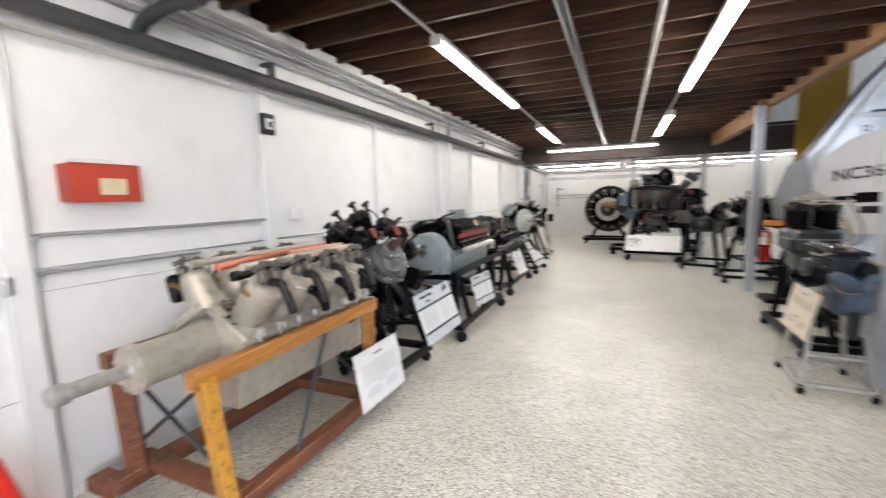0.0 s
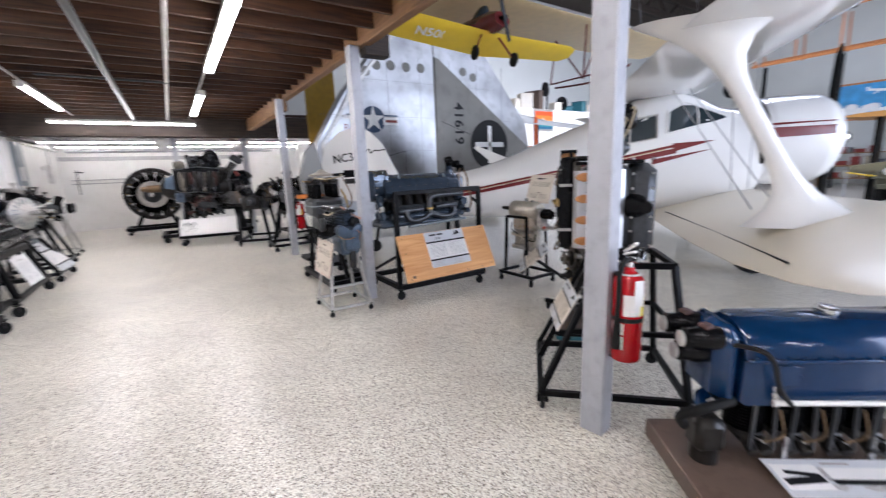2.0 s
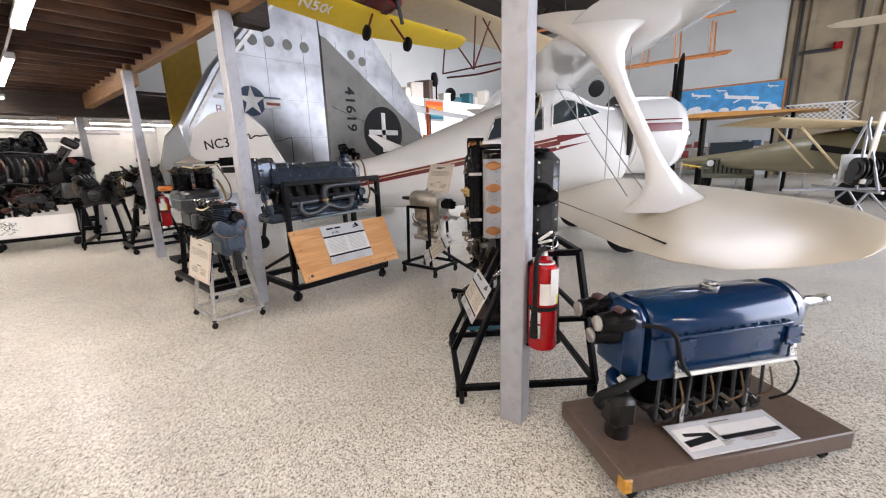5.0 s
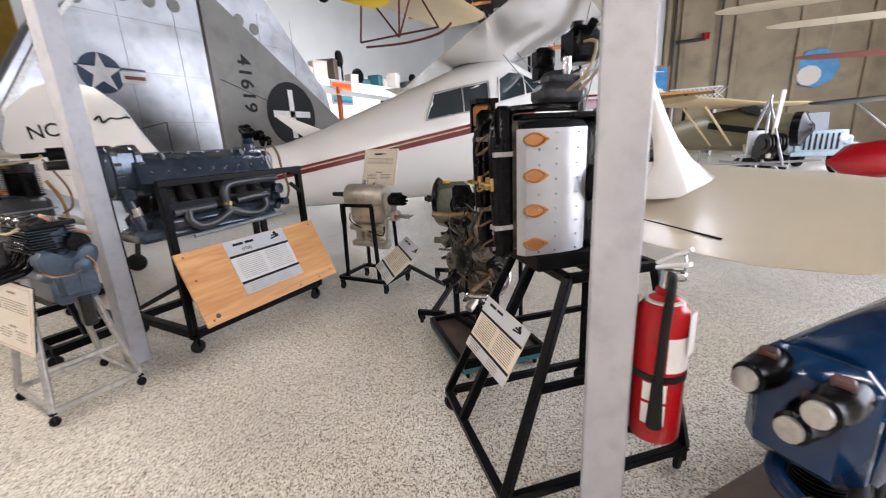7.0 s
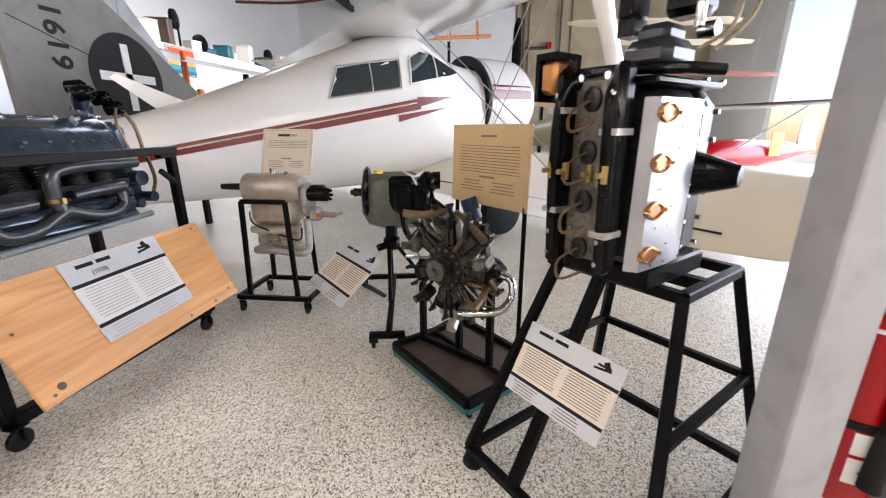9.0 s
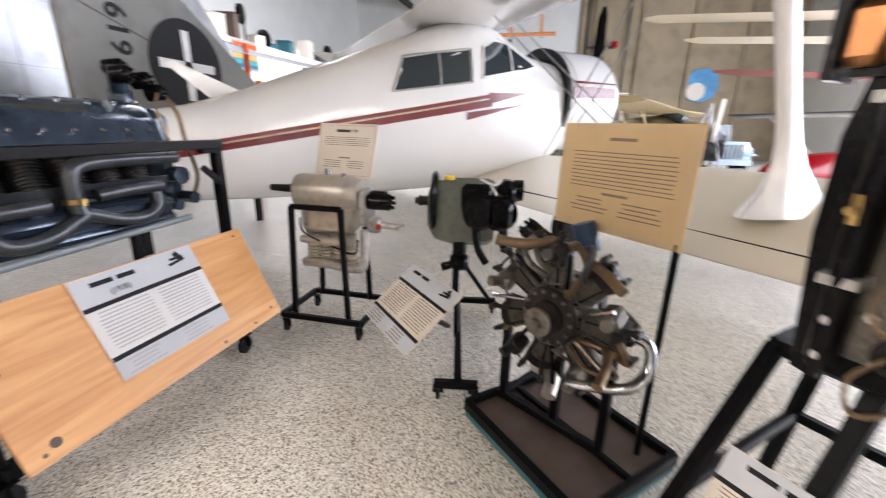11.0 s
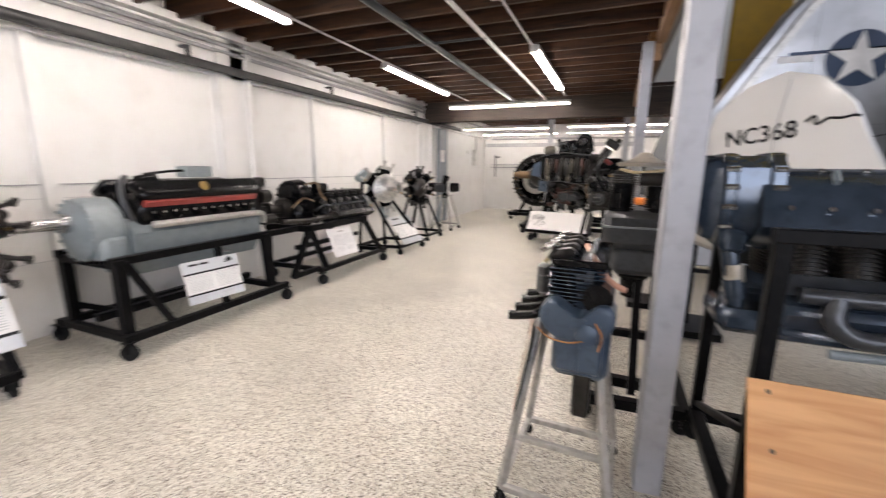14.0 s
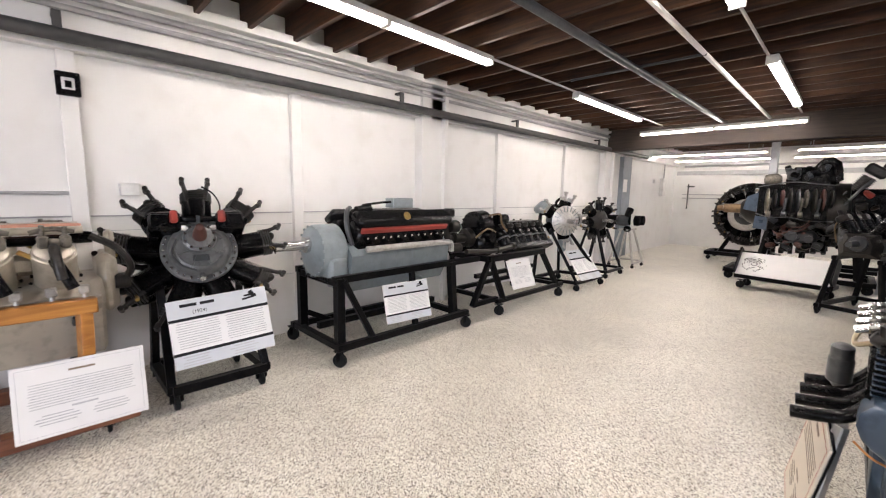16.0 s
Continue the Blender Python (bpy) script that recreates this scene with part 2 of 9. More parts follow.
SILVER = mat("bare aircraft aluminium", (0.42, 0.43, 0.45), 0.38, 0.9, var=0.25, scale=1.4, bump=0.08, fine=12, dirt=(0.25, 0.25, 0.24), dirt_amount=0.6)
FINGREY = mat("dull grey aluminium", (0.17, 0.165, 0.15), 0.5, 0.5, var=0.15, scale=1.6, dirt=(0.10, 0.095, 0.085), dirt_amount=0.6)
YELLOW = mat("yellow dope", (0.72, 0.50, 0.03), 0.35, var=0.04)
MUSTARD = mat("mustard fabric", (0.36, 0.21, 0.012), 0.6)
TEAL = mat("teal paint", (0.03, 0.14, 0.17), 0.4)
STARBLUE = mat("insignia blue", (0.02, 0.045, 0.10), 0.4)
WHITEMARK = mat("white marking", (0.75, 0.75, 0.74), 0.4)
GLASSDARK = mat("smoked cabin glass", (0.02, 0.03, 0.035), 0.05, spec=0.7, var=0.1)
OUTLET = mat("white plastic", (0.72, 0.71, 0.69), 0.4)
SKYBLUE = mat("mural sky blue", (0.05, 0.28, 0.55), 0.5, var=0.25, scale=3)
OLIVE = mat("olive drab", (0.10, 0.095, 0.06), 0.5)
SPAR = mat("varnished spruce", (0.42, 0.16, 0.05), 0.4)
FABRICTAN = mat("doped tan fabric", (0.52, 0.40, 0.22), 0.5, var=0.08)
WIRE = mat("pale rubber lead", (0.36, 0.29, 0.18), 0.6)


# ---- shapes ----
def basis(d):
    d = Vector(d).normalized()
    u = d.orthogonal().normalized()
    return u, d.cross(u), d


class Shape:
    """Gathers pieces of one mesh."""

    def __init__(self):
        self.bm = bmesh.new()

    def faces(self, pts, idx):
        v = [self.bm.verts.new(p) for p in pts]
        for f in idx:
            try:
                self.bm.faces.new([v[i] for i in f])
            except ValueError:
                pass
        return self

    def box(self, c, s, r=(0, 0, 0), bev=0.0):
        m = Euler([radians(a) for a in r]).to_matrix()
        c, h = Vector(c), [x / 2 for x in s]
        bev = min(bev, min(h) * 0.9)
        if bev <= 0:
            pts = [c + m @ Vector((x * h[0], y * h[1], z * h[2])) for x in (-1, 1) for y in (-1, 1) for z in (-1, 1)]
            return self.faces(pts, [(0, 1, 3, 2), (4, 6, 7, 5), (0, 4, 5, 1), (2, 3, 7, 6), (0, 2, 6, 4), (1, 5, 7, 3)])
        pts, key = [], {}
        for x in (-1, 1):
            for y in (-1, 1):
                for z in (-1, 1):
                    for a in range(3):
                        q = [k * (hh if i == a else hh - bev) for i, (k, hh) in enumerate(zip((x, y, z), h))]
                        key[(x, y, z, a)] = len(pts)
                        pts.append(c + m @ Vector(q))
        idx = []
        for a in range(3):
            b, d = (a + 1) % 3, (a + 2) % 3
            for s1 in (-1, 1):
                def k3(sb, sd, ax, s1=s1, a=a, b=b, d=d):
                    w = [0, 0, 0]
                    w[a], w[b], w[d] = s1, sb, sd
                    return key[(*w, ax)]
                idx.append([k3(-1, -1, a), k3(1, -1, a), k3(1, 1, a), k3(-1, 1, a)])
                for s2 in (-1, 1):
                    idx.append([k3(s2, -1, a), k3(s2, 1, a), k3(s2, 1, b), k3(s2, -1, b)])
        for x in (-1, 1):
            for y in (-1, 1):
                for z in (-1, 1):
                    idx.append([key[(x, y, z, a)] for a in range(3)])
        return self.faces(pts, idx)

    def rings(self, rings, caps=True, closed=True):
        n = len(rings[0])
        pts = [p for ring in rings for p in ring]
        idx = []
        for i in range(len(rings) - 1):
            for j in range(n if closed else n - 1):
                k = (j + 1) % n
                idx.append((i * n + j, i * n + k, (i + 1) * n + k, (i + 1) * n + j))
        if caps:
            idx += [tuple(range(n))[::-1], tuple(range((len(rings) - 1) * n, len(rings) * n))]
        return self.faces(pts, idx)

    def lathe(self, p, d, prof, n=18):
        u, w, d = basis(d)
        p = Vector(p)
        return self.rings([[p + d * h + (u * math.cos(a) + w * math.sin(a)) * max(r, 1e-4) for a in (2 * math.pi * i / n for i in range(n))] for h, r in prof])

    def cyl(self, p0, p1, r0, r1=None, n=14):
        p0, p1 = Vector(p0), Vector(p1)
        return self.lathe(p0, p1 - p0, [(0, r0), ((p1 - p0).length, r0 if r1 is None else r1)], n)

    def fins(self, p0, p1, r, rf, count, n=18):
        p0, p1 = Vector(p0), Vector(p1)
        ln = (p1 - p0).length
        prof, st = [(0, r)], ln / count
        for i in range(count):
            prof += [(st * (i + 0.25), r), (st * (i + 0.3), rf), (st * (i + 0.62), rf), (st * (i + 0.67), r)]
        return self.lathe(p0, p1 - p0, prof + [(ln, r)], n)

    def tube(self, pts, r, n=8, sub=4):
        P = [Vector(p) for p in pts]
        Q = []
        for i in range(len(P) - 1):
            a, b, c, d = P[max(i - 1, 0)], P[i], P[i + 1], P[min(i + 2, len(P) - 1)]
            k = sub if len(P) > 2 else 1
            for j in range(k):
                t = j / k
                Q.append(0.5 * ((2 * b) + (c - a) * t + (2 * a - 5 * b + 4 * c - d) * t * t + (3 * b - a - 3 * c + d) * t ** 3))
        Q.append(P[-1])
        u = None
        rings = []
        for i, q in enumerate(Q):
            t = (Q[min(i + 1, len(Q) - 1)] - Q[max(i - 1, 0)]).normalized()
            u = t.orthogonal().normalized() if u is None else (u - t * u.dot(t)).normalized()
            w = t.cross(u)
            rings.append([q + (u * math.cos(2 * math.pi * k / n) + w * math.sin(2 * math.pi * k / n)) * r for k in range(n)])
        return self.rings(rings)

    def bar(self, p0, p1, s=0.04, s2=None, bev=0.004):
        """A square tube from p0 to p1."""
        p0, p1 = Vector(p0), Vector(p1)
        d = (p1 - p0).normalized()
        u = d.cross(Vector((0, 0, 1)))
        u = Vector((1, 0, 0)) if u.length < 0.01 else u.normalized()
        w = u.cross(d)
        a, b = s / 2, (s2 or s) / 2
        pts = []
        for q in (p0, p1):
            pts.append([q + u * x + w * y for x, y in ((-a + bev, -b), (a - bev, -b), (a, -b + bev), (a, b - bev), (a - bev, b), (-a + bev, b), (-a, b - bev), (-a, -b + bev))])
        return self.rings(pts)

    def ball(self, c, r, n=14):
        r = (r, r, r) if isinstance(r, (int, float)) else r
        c = Vector(c)
        k = max(6, n // 2)
        return self.rings([[c + Vector((r[0] * math.sin(f) * math.cos(2 * math.pi * j / n), r[1] * math.sin(f) * math.sin(2 * math.pi * j / n), -r[2] * math.cos(f))) for j in range(n)]
                           for f in (max(0.02, min(math.pi - 0.02, math.pi * i / k)) for i in range(k + 1))])

    def prism(self, poly, p, u, v, depth):
        """A flat outline poly in the axes u, v at p, given thickness along u x v."""
        p, u, v = Vector(p), Vector(u), Vector(v)
        w = u.cross(v).normalized() * depth
        a = [p + u * x + v * y for x, y in poly]
        return self.rings([a, [q + w for q in a]])

    def ring_of(self, p, d, radius, count, r, h, start=0.0):
        """A circle of bolt heads."""
        u, w, d = basis(d)
        for i in range(count):
            a = start + 2 * math.pi * i / count
            q = Vector(p) + (u * math.cos(a) + w * math.sin(a)) * radius
            self.cyl(q, q + d * h, r, n=6)
        return self


def mesh_of(name, shape, material, smooth=38):
    bmesh.ops.recalc_face_normals(shape.bm, faces=shape.bm.faces)
    me = bpy.data.meshes.new(name)
    shape.bm.to_mesh(me)
    shape.bm.free()
    me.materials.append(material)
    if smooth:
        me.polygons.foreach_set("use_smooth", [True] * len(me.polygons))
        me.set_sharp_from_angle(angle=radians(smooth))
    return me


def part(name, shape, material, parent, label=""):
    ob = new(name, mesh_of(name, shape, material))
    ob.parent = parent
    return tagged(ob, label) if label else ob


def again(ob, m, parent=None):
    """The same part once more at another pose, on the same mesh."""
    o = new(ob.name.split(".")[0], ob.data)
    o.parent = parent or ob.parent
    o.matrix_basis = m
    return o


def thing(name, label, category, m, group=""):
    ob = new(name)
    ob.empty_display_size = 0.2
    ob.matrix_basis = m
    return tagged(ob, label, category, group)


def solid(name, shape, material, label="", category="", kind="", group=""):
    return tagged(new(name, mesh_of(name, shape, material)), label, category, group, kind)


def text(body, size, material, parent, m, name="lettering", label="", bold=0.0):
    cu = bpy.data.curves.new(name, "FONT")
    cu.body, cu.size, cu.align_x, cu.align_y, cu.extrude, cu.offset = body, size, "CENTER", "CENTER", 0.0008, bold
    cu.resolution_u = 3
    tmp = bpy.data.objects.new(name, cu)
    scene.collection.objects.link(tmp)
    bpy.context.view_layer.update()
    me = bpy.data.meshes.new_from_object(tmp)
    bpy.data.objects.remove(tmp)
    me.materials.append(material)
    ob = new(name, me)
    ob.parent = parent
    ob.matrix_basis = m
    return tagged(ob, label) if label else ob


def caster(parent, x, y, r=0.05, turn=0.0, material=None):
    """A swivel castor under (x, y): wheel and fork."""
    c = Vector((x, y, r))
    t = Vector((math.cos(turn), math.sin(turn), 0))
    s = Vector((-t.y, t.x, 0))
    fork = Shape().box((x, y, 2 * r + 0.018), (r * 1.3, r * 1.3, 0.01), bev=0.002)
    for k in (-1, 1):
        fork.bar(c + s * k * r * 0.42, c + s * k * r * 0.42 + Vector((0, 0, r * 1.3)) , 0.006, r * 0.8, bev=0.001)
    f = part("castor", fork, BLACK, parent)
    w = Shape().lathe(c - s * r * 0.32, s, [(0, r * 0.8), (r * 0.12, r), (r * 0.52, r), (r * 0.64, r * 0.8)], 18)
    part("wheel", w, RUBBER, f)
    return f


def sign(name, m, w, h, label, head=None, style="banded", year="", parent=None, base=PAPER):
    """A printed card: panel with header, bars and lines of small print; local x across, y up, z out of the card."""
    s = thing(name, label, "sign", m)
    part("panel", Shape().box((0, 0, -0.004), (w, h, 0.008), bev=0.0015), base, s)
    line_ink = GREYINK if base is PAPER else BROWNINK

    def strip(x, y, ww, hh, material, nm="print", z=0.0012):
        return part(nm, Shape().box((x, y, z / 2), (ww, hh, z)), material, s)

    rng = random.Random(len(label) * 7 + int(w * 1000))
    lines = Shape()
    if style == "banded":
        strip(0, h * 0.36, w * 0.998, h * 0.27, PAPERGREY, "header")
        strip(0, h * 0.205, w * 0.998, h * 0.045, INK, "bar")
        strip(0, -h * 0.29, w * 0.998, h * 0.045, INK, "bar")
        strip(0, -h * 0.405, w * 0.998, h * 0.185, PAPERGREY, "footer")
        for col in (-1, 1):
            for i in range(11):
                lines.box((col * w * 0.235, h * (0.15 - 0.036 * i), 0.0008), (w * 0.42 * rng.uniform(0.9, 1.0), h * 0.011, 0.0006))
            for i in range(4):
                lines.box((col * w * 0.235 - w * 0.06, h * (-0.345 - 0.04 * i), 0.0018), (w * 0.28 * rng.uniform(0.7, 1.1), h * 0.013, 0.0006))
        title = Shape()
        for x, ww in ((-0.30, 0.16), (-0.12, 0.14)):
            title.box((w * x, h * 0.41, 0.0018), (w * ww, h * 0.045, 0.0008))
        part("title", title, INK, s)
        pic = Shape().box((w * 0.32, h * 0.40, 0.0018), (w * 0.13, h * 0.03, 0.0008)).box((w * 0.34, h * 0.42, 0.0018), (w * 0.05, h * 0.1, 0.0008), (0, 0, 30)).box((w * 0.31, h * 0.36, 0.0018), (w * 0.16, h * 0.03, 0.0008), (0, 0, 8))
        part("picture", pic, INK, s)
        if year:
            text(year, h * 0.075, INK, s, pose(-w * 0.2, h * 0.30, 0.002), "year")
    else:
        ink = REDINK if style == "red" else GREYINK
        border = Shape()
        for k in (-1, 1):
            border.box((0, k * h * 0.46, 0.0006), (w * 0.93, 0.0015, 0.0008)).box((k * w * 0.465, 0, 0.0006), (0.0015, h * 0.92, 0.0008))
        part("border", border, ink, s)
        if year:
            text(year, h * 0.075, INK, s, pose(w * 0.12, h * 0.36, 0.001), "year")
            strip(-w * 0.07, h * 0.36, w * 0.24, h * 0.05, INK, "title")
        else:
            strip(0, h * 0.36, w * 0.2, h * 0.028, BROWNINK, "title")
        for i in range(10 if style != "red" else 5):
            lines.box((rng.uniform(-0.01, 0.01) * w, h * (0.24 - 0.036 * i), 0.0008), (w * 0.80 * rng.uniform(0.94, 1.0), h * 0.010, 0.0006))
        lines.box((0, h * -0.14, 0.0008), (w * 0.2, h * 0.025, 0.0006))
        for col in (-1, 1):
            for i in range(4):
                lines.box((col * w * 0.2, h * (-0.2 - 0.04 * i), 0.0008), (w * 0.3 * rng.uniform(0.7, 1.1), h * 0.012, 0.0006))
    part("small_print", lines, line_ink, s)
    return s


def up_pose(p, yaw, tilt=0.0, spin=0.0):
    """A card's pose at p: faces along yaw (degrees from +x), leaned back by tilt, spun in its plane."""
    return pose(*p) @ Matrix.Rotation(radians(yaw + 90), 4, "Z") @ Matrix.Rotation(radians(90 - tilt), 4, "X") @ Matrix.Rotation(radians(spin), 4, "Z")

# ---- structure: the low gallery along the wall and the hangar beside it ----
WX, FAR = -2.56, 16.5
solid("floor", Shape().box((11.5, 4.0, -0.1), (40, 34, 0.2)), FLOOR, "cream and grey sealed chip floor with dark flecks", "floor", "structure")
wall = solid("wall_west", Shape().box((WX - 0.1, 5.0, 1.6), (0.2, 24, 3.2)), WALL, "white painted gallery wall with battens", "wall", "structure")
solid("wall_north", Shape().box((3.2, FAR + 0.1, 1.6), (12.0, 0.2, 3.2)), WALL, "white painted end wall", "wall", "structure")
solid("wall_south", Shape().box((-0.3, -7.1, 1.6), (4.6, 0.2, 3.2)), WALL, "white painted wall", "wall", "structure")

# battens, pilasters, shelf line and boards of the west wall
bat = Shape()
bat.box((WX + 0.03, 0, 1.2), (0.06, 0.10, 2.4), bev=0.004)
b0 = part("batten", bat, WALL, wall)
b0.matrix_basis = pose(0, 0.98, 0)
for y in (-1.0, 2.53, 4.185, 7.46, 9.54):
    again(b0, pose(0, y, 0))
p0 = part("pilaster", Shape().box((WX + 0.07, 0, 1.4), (0.14, 0.17, 2.8), bev=0.005).box((WX + 0.05, 0.22, 1.4), (0.1, 0.26, 2.8), bev=0.005).box((WX + 0.08, 0.33, 1.4), (0.16, 0.06, 2.8), bev=0.004), WALL, wall)
p0.matrix_basis = pose(0, 5.86, 0)
again(p0, pose(0, 11.2, 0))
part("ledger", Shape().box((WX + 0.05, 5.0, 2.60), (0.10, 24, 0.40), bev=0.004).box((WX + 0.10, 5.0, 2.84), (0.2, 24, 0.08), bev=0.004), WALL, wall)
part("rail", Shape().box((WX + 0.008, 6.95, 1.25), (0.016, 12.0, 0.011), bev=0.002), GREYPIPE, wall)
part("panel_seam", Shape().box((WX + 0.002, 6.95, 1.135), (0.006, 12.0, 0.004)), GREYINK, wall)
part("panel_seam", Shape().box((WX + 0.002, 6.0, 0.62), (0.006, 14.0, 0.004)), GREYINK, wall)
part("pipe", Shape().tube([(WX + 0.20, -7, 2.46), (WX + 0.20, 13.4, 2.46)], 0.045, 12), PIPE, wall, "dark steel sprinkler pipe")
part("pipe", Shape().tube([(WX + 0.13, -7, 2.66), (WX + 0.13, 13.4, 2.66)], 0.022, 8), GREYPIPE, wall)
part("pipe", Shape().tube([(WX + 0.16, -7, 2.73), (WX + 0.16, 16.4, 2.73)], 0.026, 8), GREYPIPE, wall)
hang = part("pipe_hanger", Shape().box((WX + 0.20, 0, 2.53), (0.02, 0.05, 0.12)).box((WX + 0.1, 0, 2.60), (0.22, 0.05, 0.02)), PIPE, wall)
for y in (-0.4, 2.5, 5.4, 7.7, 10.6):
    again(hang, pose(0, y, 0))
solid("end_boarding", Shape().box((WX + 0.05, 12.45, 1.4), (0.1, 0.5, 2.8), bev=0.005), mat("slate blue door paint", (0.22, 0.25, 0.28), 0.5), "slate blue narrow door panel in the white wall", "door", "structure")
part("notice", Shape().box((WX + 0.106, 12.35, 1.72), (0.006, 0.22, 0.3)), PAPER, wall, "white paper notice")

# joists, deck and rim of the low ceiling
CE = 2.13
ceiling = Shape().box(((WX + CE) / 2, 4.9, 3.12), (CE - WX, 23.4, 0.05))
ceiling_ob = solid("ceiling", ceiling, DECK, "brown board deck over the joists", "ceiling", "structure")
jb = Shape()
y = -6.8
while y < 16.4:
    jb.box(((WX + CE) / 2, y, 2.965), (CE - WX - 0.06, 0.042, 0.26), bev=0.003)
    y += 0.405
solid("ceiling_joists", jb, JOIST, "brown stained timber joists", "ceiling", "structure")
blk = Shape()
for x in (-0.55, 0.3, 1.15):
    y = -6.6
    while y < 10.9:
        blk.box((x, y, 3.0), (0.04, 0.36, 0.06), (18, 0, 0))
        y += 0.81
solid("ceiling_bridging", blk, JOIST, "brown bridging strips between the joists", "ceiling", "structure")
solid("rim_beam", Shape().box((CE - 0.05, 1.8, 2.93), (0.1, 11.6, 0.33), bev=0.006), BEAM, "brown timber rim beam along the gallery edge", "beam", "structure")
solid("edge_girder", Shape().box((CE - 0.1, 11.4, 2.74), (0.14, 7.6, 0.3), bev=0.006), BEAM, "light brown timber girder", "beam", "structure")
solid("ceiling_end", Shape().box((3.35, 13.9, 3.0), (2.3, 5.2, 0.06)), DECK, "brown board deck over the end bay", "ceiling", "structure")
solid("cross_girder", Shape().box((0.95, 11.25, 2.68), (7.1, 0.2, 0.5), bev=0.008), DARKBEAM, "dark painted cross beam under the joists", "beam", "structure")
solid("beam_end_block", Shape().box((CE + 0.08, 4.1, 2.80), (0.28, 0.16, 0.24), bev=0.006), DARKBEAM, "dark timber block on the post", "beam", "structure")


def post(x, y, h, turn=0.0):
    s = Shape().box((0, 0, h / 2), (0.114, 0.13, h), bev=0.006)
    ob = solid("post", s, POST, "grey painted square timber post with knots and dents", "post", "structure")
    ob.matrix_basis = pose(x, y, 0, 0, 0, turn)
    return ob


post(1.99, 1.085, 2.78, 9)
post(1.98, 4.175, 2.78, 2)
post(1.96, 7.60, 2.78)
post(0.38, 11.7, 2.6)
post(1.9, 11.6, 2.6)

# conduits under the joists
cond = Shape()
cond.tube([(-1.24, -6, 2.80), (-1.24, 10.8, 2.80)], 0.012, 6)
cond.tube([(0.74, -6, 2.80), (0.74, 10.8, 2.80)], 0.012, 6)
solid("light_conduit", cond, WHITEPIPE, "white painted electrical conduit under the joists", "conduit", "structure")
solid("drop_pipe", Shape().tube([(0.33, -6, 2.79), (0.33, 11.0, 2.79)], 0.022, 8), WHITEPIPE, "white painted pipe under the joists", "pipe", "structure")
solid("sprinkler_pipe", Shape().tube([(-0.28, -6, 2.77), (-0.28, 11.0, 2.77)], 0.035, 10).tube([(-1.0, 6.8, 2.78), (0.35, 6.8, 2.78)], 0.014, 6), GREYMET, "grey sprinkler pipe under the joists", "pipe", "structure")
solid("wall_branch_pipe", Shape().tube([(-2.45, 1.6, 2.5), (-2.3, 1.62, 2.62), (-1.6, 1.75, 2.72), (1.9, 1.75, 2.72)], 0.04, 10).cyl((-2.1, 1.65, 2.655), (-2.0, 1.67, 2.675), 0.06), GREYMET, "grey sprinkler branch pipe with a red coupling", "pipe", "structure")


def lamp(x, y0, y1, z=2.745, along="y", halves=2, wide=0.085):
    ln = y1 - y0
    m = pose(x, (y0 + y1) / 2, z) if along == "y" else pose((y0 + y1) / 2, x, z, 0, 0, 90)
    t = thing("ceiling_light", "white fluorescent batten light, switched on, under the joists", "lamp", m, "gallery lights")
    part("housing", Shape().box((0, 0, 0.035), (0.10, ln, 0.05), bev=0.008), FIXT, t)
    if z < 2.6:
        for k in (-0.35, 0.35):
            part("hanging_rod", Shape().cyl((0, ln * k, 0.05), (0, ln * k, 2.98 - z), 0.006, n=6), GREYPIPE, t)
    for k in range(halves):
        l2 = ln / halves
        c = -ln / 2 + l2 * (k + 0.5)
        part("tube", Shape().box((0, c, 0.0), (wide, l2 - 0.04, wide * 0.47), bev=0.016), GLOW, t, "glowing white tube")
        for e in (-1, 1):
            part("end_cap", Shape().box((0, c + e * (l2 / 2 - 0.012), 0.004), (0.1, 0.02, 0.055), bev=0.004), FIXT, t)
    return t


lamp(-1.23, 3.05, 5.60)
lamp(-1.25, 7.4, 9.65)
lamp(0.76, 3.15, 5.75)
lamp(0.77, 7.3, 9.8)
lamp(-1.24, -1.3, 1.25)
lamp(0.76, -1.25, 1.3)
lamp(-1.24, -5.6, -3.05)
lamp(0.76, -5.6, -3.05)
lamp(10.76, -1.62, 0.84, 2.66, "x")
lamp(13.9, -2.4, 0.0, 2.5, "x", wide=0.04)
lamp(13.8, 0.5, 2.1, 2.5, "x", wide=0.04)
lamp(15.8, -2.4, 0.0, 2.5, "x", wide=0.035)
lamp(15.75, 0.3, 2.1, 2.5, "x", wide=0.035)
lamp(13.8, 2.4, 4.4, 2.5, "x", wide=0.04)
lamp(15.75, 2.4, 4.4, 2.5, "x", wide=0.035)

# fixtures on the west wall
bx = thing("alarm_box", "red steel alarm box with a cream label on the white wall", "box", pose(WX, 1.355, 1.68) @ Matrix.Diagonal((1.0, 0.91, 0.97, 1.0)))
part("body", Shape().box((0.06, 0, 0), (0.12, 0.36, 0.20), bev=0.006), REDBOX, bx)
part("lid", Shape().box((0.123, 0, 0), (0.012, 0.37, 0.21), bev=0.004), REDBOX, bx)
part("label", Shape().box((0.131, 0.03, -0.02), (0.003, 0.14, 0.09)), mat("cream label", (0.62, 0.55, 0.36), 0.5), bx, "cream label with faded print")
part("top_box", Shape().box((0.05, -0.03, 0.115), (0.08, 0.18, 0.03), bev=0.004), OUTLET, bx)
sp = thing("wall_switch", "black square box with a white centre on a batten", "switch", pose(WX + 0.06, 2.53, 2.17))
part("body", Shape().box((0.02, 0, 0), (0.04, 0.13, 0.16), bev=0.006), ENGBLACK, sp)
